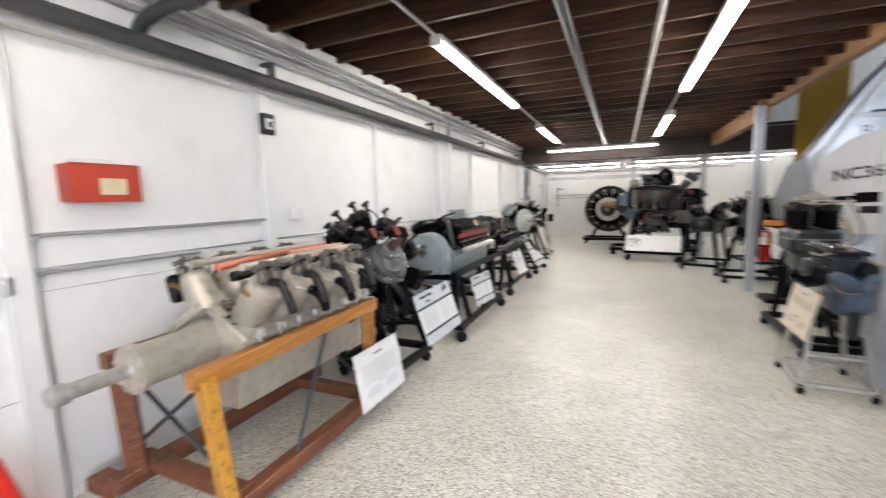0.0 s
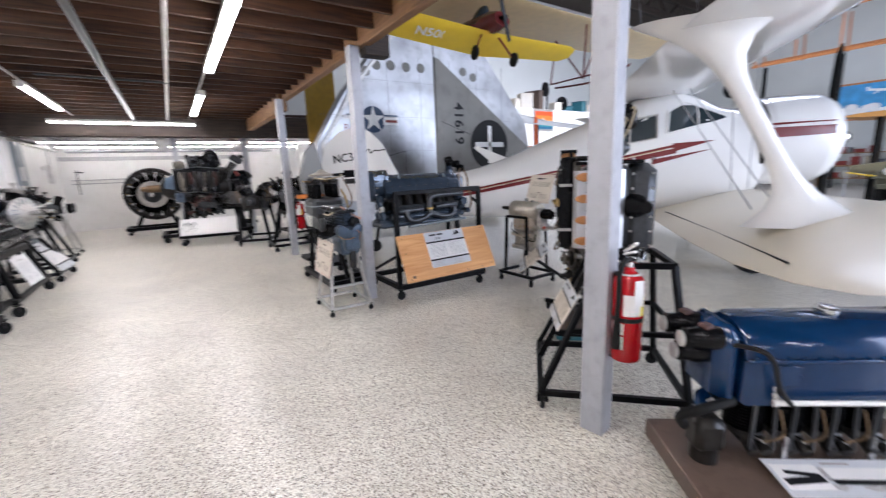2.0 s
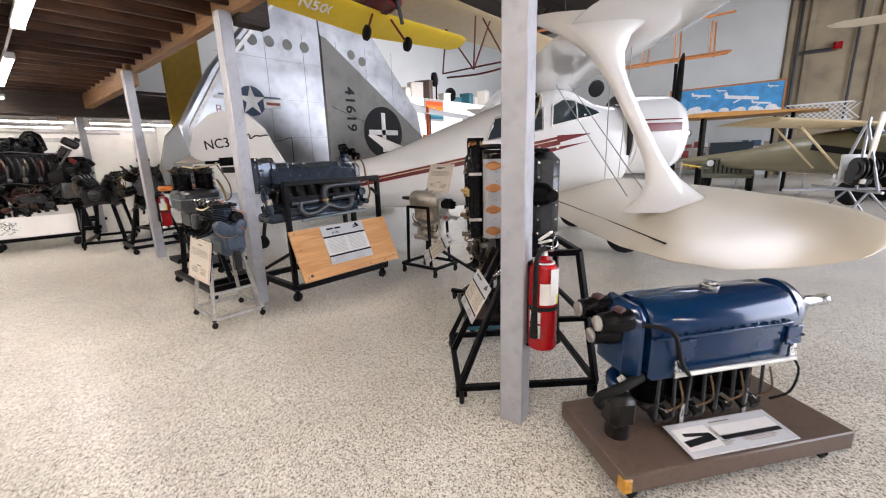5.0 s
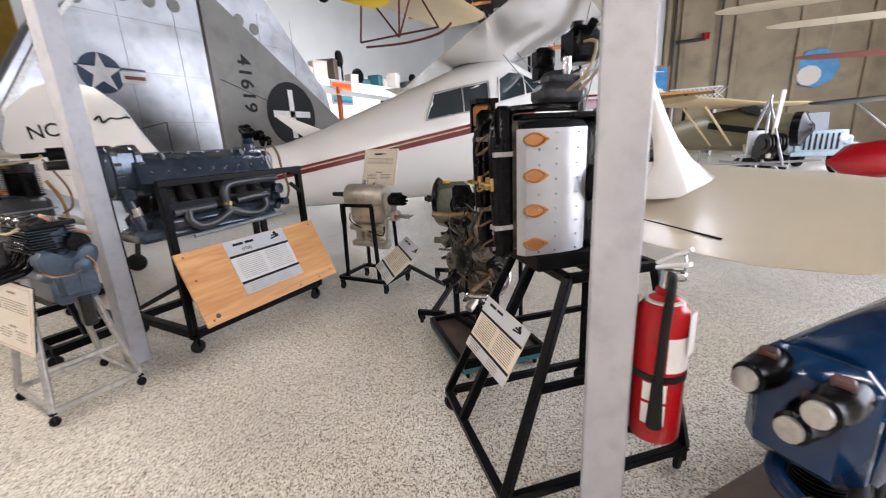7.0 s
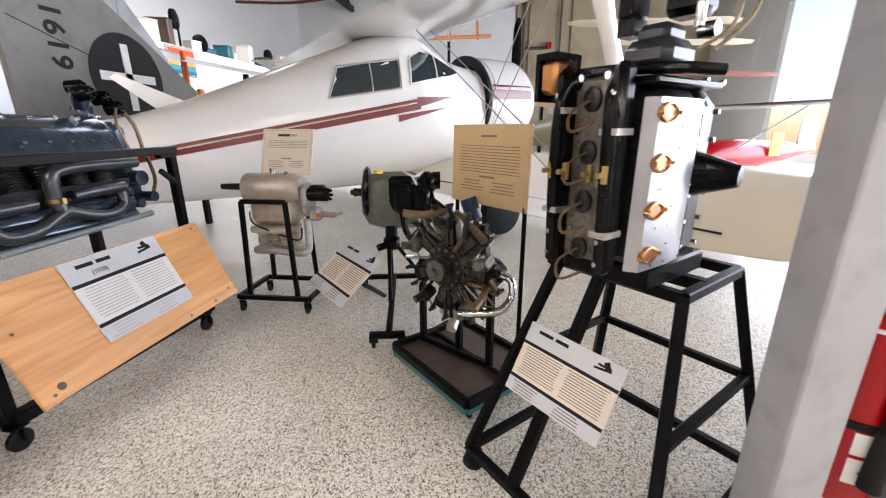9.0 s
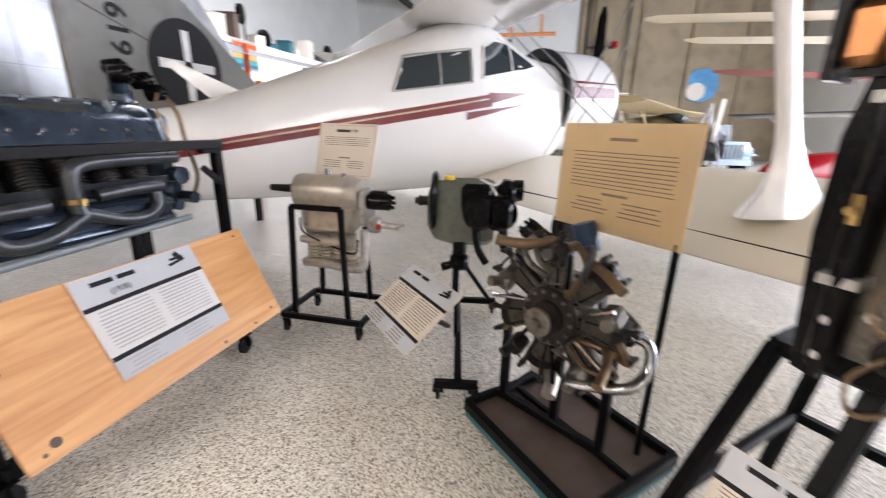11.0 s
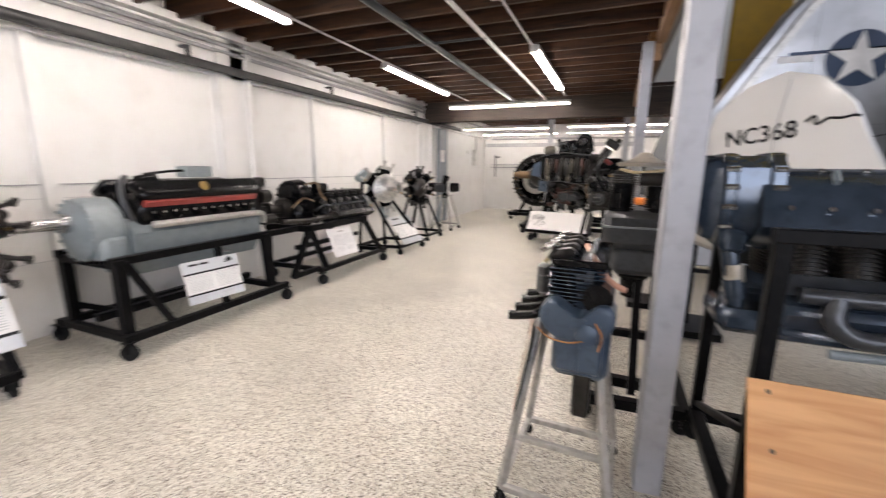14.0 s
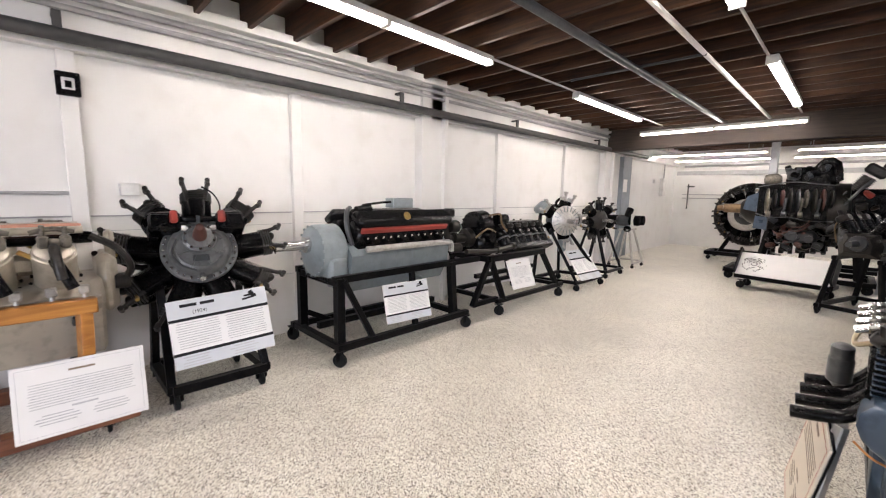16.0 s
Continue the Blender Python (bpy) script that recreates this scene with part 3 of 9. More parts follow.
part("button", Shape().box((0.045, 0, 0), (0.012, 0.07, 0.08), bev=0.004), OUTLET, sp)
part("inset", Shape().box((0.053, 0, -0.005), (0.006, 0.035, 0.045)), ENGBLACK, sp)
for yy, zz in ((2.83, 1.45), (0.90, 1.19), (14.6, 1.9)):
    oo = thing("outlet_box", "white plastic outlet box on the wall", "outlet", pose(WX, yy, zz))
    part("body", Shape().box((0.03, 0, 0), (0.06, 0.13, 0.1), bev=0.008), OUTLET, oo)
    part("socket", Shape().box((0.062, 0, 0), (0.006, 0.05, 0.04)), OUTLET, oo)
wc = Shape().tube([(WX + 0.03, 1.04, 0.0), (WX + 0.03, 1.04, 2.4)], 0.012, 8)
wc.tube([(WX + 0.03, 1.04, 1.34), (WX + 0.03, 1.06, 1.40), (WX + 0.03, 1.12, 1.42), (WX + 0.03, 1.6, 1.415), (WX + 0.03, 2.48, 1.42)], 0.012, 8)
wc.tube([(WX + 0.03, 1.04, 1.16), (WX + 0.03, 1.07, 1.22), (WX + 0.03, 1.14, 1.235), (WX + 0.03, 1.9, 1.235)], 0.014, 8)
solid("wall_conduit", wc, GREYPIPE, "grey electrical conduit along the wall", "conduit", "structure")
solid("end_conduit", Shape().tube([(-2.3, FAR - 0.03, 1.45), (2.5, FAR - 0.03, 1.45)], 0.015, 6).tube([(-2.3, FAR - 0.03, 1.56), (2.5, FAR - 0.03, 1.56)], 0.015, 6).box((0, FAR - 0.02, 2.2), (5, 0.04, 0.12)).tube([(-2.3, FAR - 0.05, 2.4), (3.5, FAR - 0.05, 2.4)], 0.03, 8), GREYPIPE, "grey conduits on the end wall", "conduit", "structure")
pb = thing("panel_box", "white electric panel box on the gallery wall", "panel", pose(WX, 15.3, 1.75))
part("body", Shape().box((0.05, 0, 0), (0.1, 0.35, 0.5), bev=0.006), OUTLET, pb)
part("conduit", Shape().cyl((0.05, 0, 0.25), (0.05, 0, 0.9), 0.015), GREYPIPE, pb)
hs = thing("hanging_bar", "dark bar hanging on the end wall", "tool", pose(-2.15, FAR - 0.04, 1.5))
part("bar", Shape().box((0, 0, 0), (0.03, 0.03, 0.75)).box((0.06, 0, 0.3), (0.2, 0.03, 0.04)), PIPE, hs)

# hangar shell
HX, HY, HZ = 27.0, 14.5, 9.0
hw = Shape().box((17.0, HY + 0.1, HZ / 2), (26.0, 0.2, HZ))
solid("hangar_wall_north", hw, HWALL, "white painted hangar wall", "wall", "structure")
solid("hangar_wall_upper", Shape().box((3.05, HY + 0.1, 6.1), (1.9, 0.2, 5.8)), HWALL, "white painted hangar wall over the end bay", "wall", "structure")
solid("hangar_wall_east_white", Shape().box((HX + 0.1, 8.0, HZ / 2), (0.2, 13.0, HZ)), HWALL, "white painted hangar wall", "wall", "structure")
cw = solid("hangar_wall_east", Shape().box((HX + 0.1, -4.3, HZ / 2), (0.2, 11.6, HZ)), CONC, "bare brown-grey concrete hangar wall", "wall", "structure")
ribs = Shape()
for yy in (1.3, 0.6, -1.7, -4.2, -6.7):
    ribs.box((HX - 0.08, yy, HZ / 2), (0.16, 0.22, HZ), bev=0.02)
part("rib", ribs, CONC, cw)
part("pipe", Shape().tube([(HX - 0.15, 1.0, 0), (HX - 0.15, 1.0, HZ)], 0.06, 8).tube([(HX - 0.2, 0.9, 5.6), (HX - 0.2, -0.4, 5.6)], 0.08, 8).tube([(HX - 0.2, -1.0, 0), (HX - 0.2, -1.0, HZ)], 0.05, 8), PIPE, cw, "dark wall pipes")
part("valve", Shape().cyl((HX - 0.3, -0.4, 5.55), (HX - 0.3, -0.4, 5.85), 0.16), RED, cw, "red pipe valve")
sw = Shape().box((2.6, -9.1, HZ / 2), (1.6, 0.2, HZ)).box((25.0, -9.1, HZ / 2), (8.4, 0.2, HZ)).box((12.1, -9.1, 7.5), (17.6, 0.2, 3.0))
solid("hangar_wall_south", sw, HWALL, "hangar wall with a wide open doorway", "wall", "structure")
solid("hangar_wall_west", Shape().box((CE + 0.1, 5.0, 6.1), (0.2, 24, 5.8)).box((2.0, -8.1, 1.6), (0.2, 2.0, 3.2)), mat("grey partition board", (0.25, 0.25, 0.25), 0.7), "grey board partition over the gallery edge", "wall", "structure")
roof = Shape().box((7.9, 2.6, HZ + 0.1), (11.6, 25, 0.2)).box((23.5, 2.6, HZ + 0.1), (11.2, 25, 0.2)).box((15.8, -4.0, HZ + 0.1), (4.4, 12, 0.2)).box((15.8, 11.4, HZ + 0.1), (4.4, 7, 0.2))
solid("hangar_roof", roof, mat("dark roof boards", (0.06, 0.045, 0.035), 0.8), "dark timber hangar roof", "ceiling", "structure")


# ---- aircraft ----
def wing_shape(stations, thick=0.12, n=12):
    """A wing from stations (span, leading, trailing, z of leading, z of trailing): rounded nose, thin tail."""
    prof = [(0.0, 0.0), (0.03, 0.35), (0.1, 0.7), (0.25, 1.0), (0.5, 0.85), (0.8, 0.4), (1.0, 0.03)]
    rings = []
    for p, le, te, zl, zt in stations:
        c = le - te
        up = [(le - c * f, p, zl + (zt - zl) * f + c * thick * 0.62 * h) for f, h in prof]
        lo = [(le - c * f, p, zl + (zt - zl) * f - c * thick * 0.38 * h) for f, h in prof[1:]]
        rings.append([Vector(q) for q in up + lo[::-1]])
    return Shape().rings(rings)


FUS = [(0.55, 1.22, 1.02, 0.05), (1.3, 1.30, 0.80, 0.16), (2.0, 1.36, 0.70, 0.24), (2.64, 1.45, 0.64, 0.33), (3.13, 1.60, 0.63, 0.39), (3.9, 1.90, 0.63, 0.48),
       (4.6, 2.17, 0.64, 0.55), (5.2, 2.42, 0.66, 0.58), (5.5, 2.50, 0.67, 0.58), (5.85, 2.36, 0.70, 0.58), (6.2, 2.16, 0.78, 0.57), (6.62, 2.12, 0.95, 0.54)]


def fus_at(s):
    for a, b in zip(FUS, FUS[1:]):
        if s <= b[0]:
            t = max(0.0, (s - a[0]) / (b[0] - a[0]))
            return [x + (y - x) * t for x, y in zip(a, b)]
    return list(FUS[-1])


def fus_side(s, z, off=0.0):
    _, zt, zb, hw = fus_at(s)
    k = min(0.999, abs((z - (zt + zb) / 2) / ((zt - zb) / 2)))
    return (hw + off) * (1 - k ** 2.6) ** (1 / 2.6)


def skin_patch(rows, off, side=-1):
    """A thin sheet laid on the fuselage: rows of (s, z low, z high)."""
    rings = []
    for s, z0, z1 in rows:
        rings.append([Vector((s, side * (fus_side(s, z0 + (z1 - z0) * k / 3) + off), z0 + (z1 - z0) * k / 3)) for k in range(4)])
    return Shape().rings(rings, caps=False, closed=False)


BM = pose(2.75, 7.3, 0, 0, 0, -47.7)
bee = thing("biplane", "glossy white cabin biplane with maroon stripes and a cream lower wing", "airplane", BM)
rings = []
for s in np.linspace(0.55, 6.62, 26):
    _, zt, zb, hw = fus_at(float(s))
    ring = []
    for k in range(24):
        a = 2 * math.pi * k / 24
        ca, sa = math.cos(a), math.sin(a)
        ring.append(Vector((float(s), hw * math.copysign(abs(ca) ** (2 / 2.6), ca), (zt + zb) / 2 + (zt - zb) / 2 * math.copysign(abs(sa) ** (2 / 2.6), sa))))
    rings.append(ring)
part("fuselage", Shape().rings(rings), AIRWHITE, bee)
part("cowling", Shape().lathe((6.60, 0, 1.68), (1, 0, 0), [(0.0, 0.40), (0.0, 0.52), (0.06, 0.585), (0.5, 0.60), (0.78, 0.585), (0.9, 0.52), (0.95, 0.44), (0.9, 0.40), (0.6, 0.38)], 40), AIRWHITE, bee)
part("cowl_gap", Shape().lathe((6.55, 0, 1.66), (1, 0, 0), [(0, 0.50), (0.08, 0.55), (0.10, 0.50)], 36), ENGBLACK, bee)
part("cowl_stripe", Shape().lathe((6.72, 0, 1.68), (1, 0, 0), [(0, 0.595), (0.2, 0.606), (0.6, 0.602)], 40), AIRWHITE, bee)
for z0, z1 in ((1.70, 1.83), (1.86, 1.89)):
    sh = Shape()
    rr = []
    for s in (6.66, 6.8, 7.0, 7.2, 7.35):
        rr.append([Vector((s, -math.sqrt(max(0.01, 0.612 ** 2 - (z - 1.68) ** 2)), z)) for z in (z0 + 0.03 * (s - 6.66), (z0 + z1) / 2, z1)])
    part("cowl_flash", sh.rings(rr, caps=False, closed=False), MAROON, bee, "maroon flash on the cowling")
part("spinner", Shape().lathe((7.5, 0, 1.68), (1, 0, 0), [(0, 0.16), (0.12, 0.16), (0.25, 0.12), (0.34, 0.05), (0.36, 0.005)], 24), STEEL, bee, "polished spinner")
bl = Shape()
for k in (1, -1):
    bl.rings([[Vector((7.62 + w * 0.3 * tw, w, 1.68 + k * r)) for w, tw in ((-cw, 1), (0, 0.4), (cw, -1), (0, -0.4))] for r, cw in ((0.1, 0.05), (0.3, 0.09), (0.7, 0.10), (1.1, 0.08), (1.22, 0.03))])
    part("propeller_blade", bl, ENGBLACK, bee)
    bl = Shape()
bl.bm.free()
part("cowl_gap", Shape().lathe((6.57, 0, 1.68), (1, 0, 0), [(0, 0.56), (0.005, 0.615), (0.05, 0.615), (0.055, 0.56)], 40), INK, bee, "dark gap behind the cowling")
part("engine", Shape().fins((6.9, 0, 1.68), (7.4, 0, 1.68), 0.3, 0.42, 8, 24), DIRTY, bee)
for side in (-1, 1):
    rows = [(s, 0.98 + 0.178 * (s - 2.3) - 0.0, 1.03 + 0.185 * (s - 2.3)) for s in np.linspace(2.2, 5.55, 20)]
    part("stripe", skin_patch(rows, 0.004, side), MAROON, bee, "maroon stripe")
    rows = [(s, 1.045 + 0.185 * (s - 2.3), 1.075 + 0.187 * (s - 2.3)) for s in np.linspace(2.3, 5.5, 20)]
    part("stripe", skin_patch(rows, 0.004, side), MAROON, bee, "maroon stripe")
    rows = [(s, 1.034 + 0.185 * (s - 2.3), 1.045 + 0.185 * (s - 2.3)) for s in np.linspace(2.3, 5.4, 20)]
    part("gold_line", skin_patch(rows, 0.0045, side), GOLD, bee)
    rows = [(s, 1.665 + 0.15 * (s - 5.7) - 0.11 * (6.02 - s), 1.665 + 0.15 * (s - 5.7) + 0.11 * (6.02 - s)) for s in np.linspace(5.5, 6.0, 8)]
    part("arrow_flash", skin_patch(rows, 0.005, side), MAROON, bee, "maroon arrow flash")
    rows = [(s, 1.50 + 0.20 * (s - 5.5) - 0.05 * (6.0 - s), 1.50 + 0.20 * (s - 5.5) + 0.05 * (6.0 - s)) for s in np.linspace(5.25, 5.98, 9)]
    part("arrow_flash", skin_patch(rows, 0.005, side), MAROON, bee, "maroon arrow flash")
    rows = [(4.48, 1.66, 1.70), (4.6, 1.68, 1.96), (4.9, 1.72, 2.02), (5.28, 1.79, 2.08)]
    part("cabin_window", skin_patch(rows, 0.004, side), GLASSDARK, bee, "dark cabin window glass")
    fr = Shape()
    for a, b in (((4.46, 1.65), (4.6, 1.98)), ((4.6, 1.98), (5.3, 2.10)), ((5.3, 2.10), (5.3, 1.78)), ((5.3, 1.78), (4.46, 1.65))):
        fr.tube([(s, side * (fus_side(s, z) + 0.004), z) for s, z in (a, ((a[0] + b[0]) / 2, (a[1] + b[1]) / 2), b)], 0.010, 6, 2)
    fr.tube([(4.95, side * (fus_side(4.95, z) + 0.004), z) for z in (1.72, 1.88, 2.03)], 0.009, 6, 2)
    part("window_frame", fr, ALU, bee)
    rows = [(5.42, 1.84, 2.10), (5.6, 1.87, 2.20), (5.8, 1.92, 2.19), (6.0, 1.96, 2.10), (6.17, 2.0, 2.05)]
    part("windscreen_side", skin_patch(rows, 0.005, side), GLASSDARK, bee, "dark windscreen glass")
    fr = Shape()
    for a, b in (((5.42, 1.83), (5.44, 2.14)), ((5.42, 1.83), (6.2, 2.0)), ((5.66, 2.24), (6.2, 2.02)), ((5.8, 1.9), (5.8, 2.2))):
        fr.tube([(s, side * (fus_side(s, z) + 0.004), z) for s, z in (a, ((a[0] + b[0]) / 2, (a[1] + b[1]) / 2), b)], 0.012, 6, 2)
    part("windscreen_frame", fr, AIRWHITE, bee)
    low = [(0.35, 6.75, 5.15, 0.98, 0.68), (0.9, 6.62, 5.18, 1.02, 0.72), (1.8, 6.54, 5.12, 1.04, 0.73), (2.9, 6.50, 5.06, 1.05, 0.74), (3.8, 6.42, 5.06, 1.05, 0.75), (4.35, 6.30, 5.14, 1.04, 0.77), (4.65, 6.16, 5.28, 1.02, 0.80), (4.82, 5.98, 5.44, 0.99, 0.85), (4.90, 5.84, 5.58, 0.96, 0.89), (4.94, 5.74, 5.68, 0.94, 0.92)]
    part("lower_wing", wing_shape([(side * p, le, te, zl, zt) for p, le, te, zl, zt in low], 0.11), AIRCREAM, bee, "cream lower wing")
    part("aileron_gap", Shape().tube([(5.36, side * 1.0, 0.795), (5.29, side * 2.9, 0.815), (5.25, side * 4.07, 0.822)], 0.007, 6), INK, bee)
    upw = [(0.0, 6.05, 4.62, 2.46, 2.34), (0.8, 6.05, 4.62, 2.49, 2.34), (1.8, 6.06, 4.66, 2.52, 2.36), (2.8, 6.06, 4.7, 2.55, 2.38), (3.7, 6.0, 4.78, 2.58, 2.42), (4.3, 5.82, 4.95, 2.60, 2.46), (4.6, 5.5, 5.15, 2.60, 2.52)]
    part("upper_wing", wing_shape([(side * p, le, te, zl, zt) for p, le, te, zl, zt in upw], 0.12), AIRWHITE, bee, "white upper wing")
    st = []
    for f in np.linspace(0, 1, 13):
        z = 0.93 + f * 1.55
        s = 5.79 - 0.86 * f
        w = 0.08 + 0.42 * (abs(f - 0.5) / 0.5) ** 4.2
        th = 0.028 + 0.11 * (abs(f - 0.48) / 0.52) ** 5
        st.append([Vector((s + w * math.cos(a), side * 3.27 + th * math.sin(a) * 1.4, z)) for a in (2 * math.pi * k / 14 for k in range(14))])
    part("strut", Shape().rings(st), AIRWHITE, bee, "white faired interplane strut")
    for a, b in (((5.9, 2.5, 1.0), (5.6, 0.62, 2.45)), ((5.7, 2.5, 0.98), (5.4, 0.62, 2.45)), ((6.4, 0.7, 1.05), (5.6, 2.6, 2.5)), ((6.2, 0.7, 1.05), (5.4, 2.6, 2.5))):
        part("flying_wire", Shape().tube([(a[0], side * a[1], a[2]), (b[0], side * b[1], b[2])], 0.006, 6), GREYPIPE, bee)
    part("stabiliser", wing_shape([(0.0, 1.75, 0.75, 1.28, 1.22), (side * 1.0, 1.6, 0.72, 1.30, 1.26), (side * 1.65, 1.3, 0.85, 1.30, 1.28)], 0.06), AIRWHITE, bee)
    part("gear_leg", Shape().cyl((6.35, side * 1.1, 0.95), (6.4, side * 1.1, 0.32), 0.045), AIRWHITE, bee)
    part("wheel", Shape().lathe((6.4, side * 1.1 - 0.09, 0.31), (0, 1, 0), [(0, 0.2), (0.03, 0.29), (0.09, 0.31), (0.15, 0.29), (0.18, 0.2)], 24), RUBBER, bee)
tailp = [(-0.28, 1.25), (-0.26, 1.6), (-0.12, 1.98), (0.15, 2.19), (0.48, 2.27), (0.75, 2.18), (0.98, 1.95), (1.12, 1.65), (1.28, 1.36), (1.7, 1.30), (1.2, 1.0), (0.3, 0.95)]
part("fin_and_rudder", Shape().prism(tailp, (0, -0.03, 0), (1, 0, 0), (0, 0, 1), -0.06), AIRWHITE, bee, "white rounded fin and rudder")
part("rudder_line", Shape().tube([(0.52, -0.036, 2.2), (0.45, -0.036, 1.7), (0.5, -0.036, 1.3)], 0.005, 6), GREYINK, bee)
text("NC368", 0.21, INK, bee, pose(0.32, -0.037, 1.74, 90, 0, 0) @ Matrix.Rotation(radians(6), 4, "Z"), "registration", "dark registration letters", 0.002)
part("script", Shape().tube([(0.68, -0.037, 1.83), (0.74, -0.037, 1.87), (0.76, -0.037, 1.80), (0.84, -0.037, 1.845), (0.92, -0.037, 1.835), (1.0, -0.037, 1.85), (1.04, -0.037, 1.84)], 0.011, 6), INK, bee, "dark script mark")
part("antenna_fin", Shape().rings([[Vector(q) for q in ((2.95, -0.02, 1.52), (3.2, -0.02, 1.60), (3.2, 0.02, 1.60), (2.95, 0.02, 1.52))], [Vector(q) for q in ((2.62, -0.01, 1.80), (2.68, -0.01, 1.83), (2.68, 0.01, 1.83), (2.62, 0.01, 1.80))]]), AIRWHITE, bee)
part("tail_wheel", Shape().cyl((0.9, 0, 1.0), (0.75, 0, 0.2), 0.03).lathe((0.72, -0.04, 0.11), (0, 1, 0), [(0, 0.07), (0.02, 0.11), (0.06, 0.11), (0.08, 0.07)], 16), RUBBER, bee)

# large bare metal wing panel standing on edge, and the grey fin before it
sil = thing("wing_panel", "bare polished aluminium aircraft wing panel standing upright with a star roundel", "airplane part", pose(0, 8.0, 0))
out = [(2.55, 0.25), (2.65, 2.05), (3.28, 3.05), (4.22, 4.17), (4.9, 4.95), (6.35, 4.9), (8.38, 2.58), (8.75, 0.9), (8.0, 0.3)]
part("skin", Shape().rings([[Vector((5.4 + (x - 5.4) * k, d, 2.4 + (z - 2.4) * k)) for x, z in out] for k, d in ((0.97, 0.2), (1.0, 0.1), (1.0, 0.06), (0.985, 0.0))]), SILVER, sil)
part("leading_strip", Shape().rings([[Vector((x + dx, d, z)) for dx, d in ((-0.05, 0.12), (0.12, -0.02), (0.20, -0.012), (0.1, 0.2))] for x, z in ((2.62, 1.2), (2.68, 2.05), (3.3, 3.05), (4.25, 4.17), (4.92, 4.9))]), ALU, sil)
seams = Shape()
for x in (3.55, 4.3, 5.1, 5.9, 6.7, 7.5):
    seams.box((x, -0.002, 2.3), (0.003, 0.006, 3.2))
for z in (1.2, 1.9, 2.62, 3.35):
    seams.box((5.3, -0.002, z), (3.9 if z > 3 else 5.0, 0.006, 0.003))
part("skin_seam", seams, FINGREY, sil)
rv = Shape()
for z in (1.24, 1.86, 2.58, 3.31):
    for i in range(90):
        x = 3.5 + i * 0.045
        rv.box((x, -0.002, z), (0.005, 0.004, 0.005))
part("rivet_rows", rv, FINGREY, sil)
for x, z in ((3.82, 3.5), (4.07, 3.64), (4.40, 3.66), (4.77, 3.66), (5.14, 3.67), (6.3, 3.7), (6.6, 3.6)):
    part("vent", Shape().cyl((x, -0.001, z), (x, -0.008, z), 0.10, n=20).ring_of((x, -0.008, z), (0, -1, 0), 0.07, 10, 0.012, 0.004).ring_of((x, -0.008, z), (0, -1, 0), 0.04, 6, 0.012, 0.004), FINGREY, sil, "perforated vent disc")
hatch = Shape()
for a, b in (((4.05, 1.75), (4.65, 1.9)), ((4.65, 1.9), (4.65, 1.3)), ((4.05, 1.75), (4.05, 1.3))):
    hatch.tube([(a[0], -0.004, a[1]), (b[0], -0.004, b[1])], 0.006, 5)
part("hatch_line", hatch, INK, sil)


def star_poly(r, k=0.38):
    return [(r * (1 if i % 2 == 0 else k) * math.sin(math.pi * i / 5), r * (1 if i % 2 == 0 else k) * math.cos(math.pi * i / 5)) for i in range(10)]


part("roundel", Shape().cyl((3.92, -0.004, 2.55), (3.92, -0.008, 2.55), 0.27, n=40).prism([(-0.58, 0.03), (0.58, 0.03), (0.58, 0.0), (-0.58, 0.0)], (3.92, -0.008, 2.62), (1, 0, 0), (0, 0, 1), -0.004), STARBLUE, sil, "blue roundel")
part("star", Shape().prism(star_poly(0.27), (3.92, -0.012, 2.55), (1, 0, 0), (0, 0, 1), 0.003), WHITEMARK, sil, "white star")
part("roundel_bar", Shape().box((4.32, -0.01, 2.52), (0.34, 0.004, 0.16)), WHITEMARK, sil)
part("roundel_bar", Shape().box((3.40, -0.006, 2.58), (0.3, 0.004, 0.06)), WHITEMARK, sil)
part("roundel_stripe", Shape().box((4.34, -0.014, 2.52), (0.28, 0.004, 0.05)), DARKRED, sil)
text("B", 0.22, MAROON, sil, pose(3.32, -0.004, 2.36, 90, 0, 0), "letter")
fin = thing("tail_fin", "dull grey aluminium tail fin with a black disc and white cross", "airplane part", pose(0.04, 6.05, -0.05))
fo = [(4.2, 0.75), (4.2, 3.42), (4.28, 3.40), (6.45, 1.90), (6.72, 1.45), (6.8, 0.75)]
part("skin", Shape().rings([[Vector((5.2 + (x - 5.2) * k, d, 1.8 + (z - 1.8) * k)) for x, z in fo] for k, d in ((0.97, 0.09), (1, 0.05), (1, 0.03), (0.99, 0.0))]), FINGREY, fin)
part("leg", Shape().box((4.6, 0.04, 0.37), (0.08, 0.06, 0.76)).box((6.3, 0.04, 0.37), (0.08, 0.06, 0.76)).box((5.4, 0.04, 0.02), (2.2, 0.6, 0.04)), BLACK, fin)
part("mast", Shape().cyl((4.22, 0.05, 3.4), (4.2, 0.05, 3.7), 0.012), FINGREY, fin)
part("disc", Shape().cyl((5.40, -0.002, 1.95), (5.40, -0.008, 1.95), 0.46, n=44), INK, fin, "black disc")
part("cross", Shape().box((5.40, -0.01, 1.95), (0.09, 0.005, 0.70)).box((5.40, -0.0105, 1.95), (0.70, 0.004, 0.09)), WHITEMARK, fin, "white cross")
for i, ch in enumerate("41619"):
    text(ch, 0.27, INK, fin, pose(4.68, -0.003, 2.62 - 0.15 * i, 90, 0, 0) @ Matrix.Rotation(radians(-90), 4, "Z"), "numeral", "", 0.006)
part("tip_light", Shape().box((6.55, 0.02, 1.85), (0.1, 0.08, 0.16), bev=0.02), mat("orange plastic", (0.75, 0.2, 0.02), 0.4), fin, "orange tip")
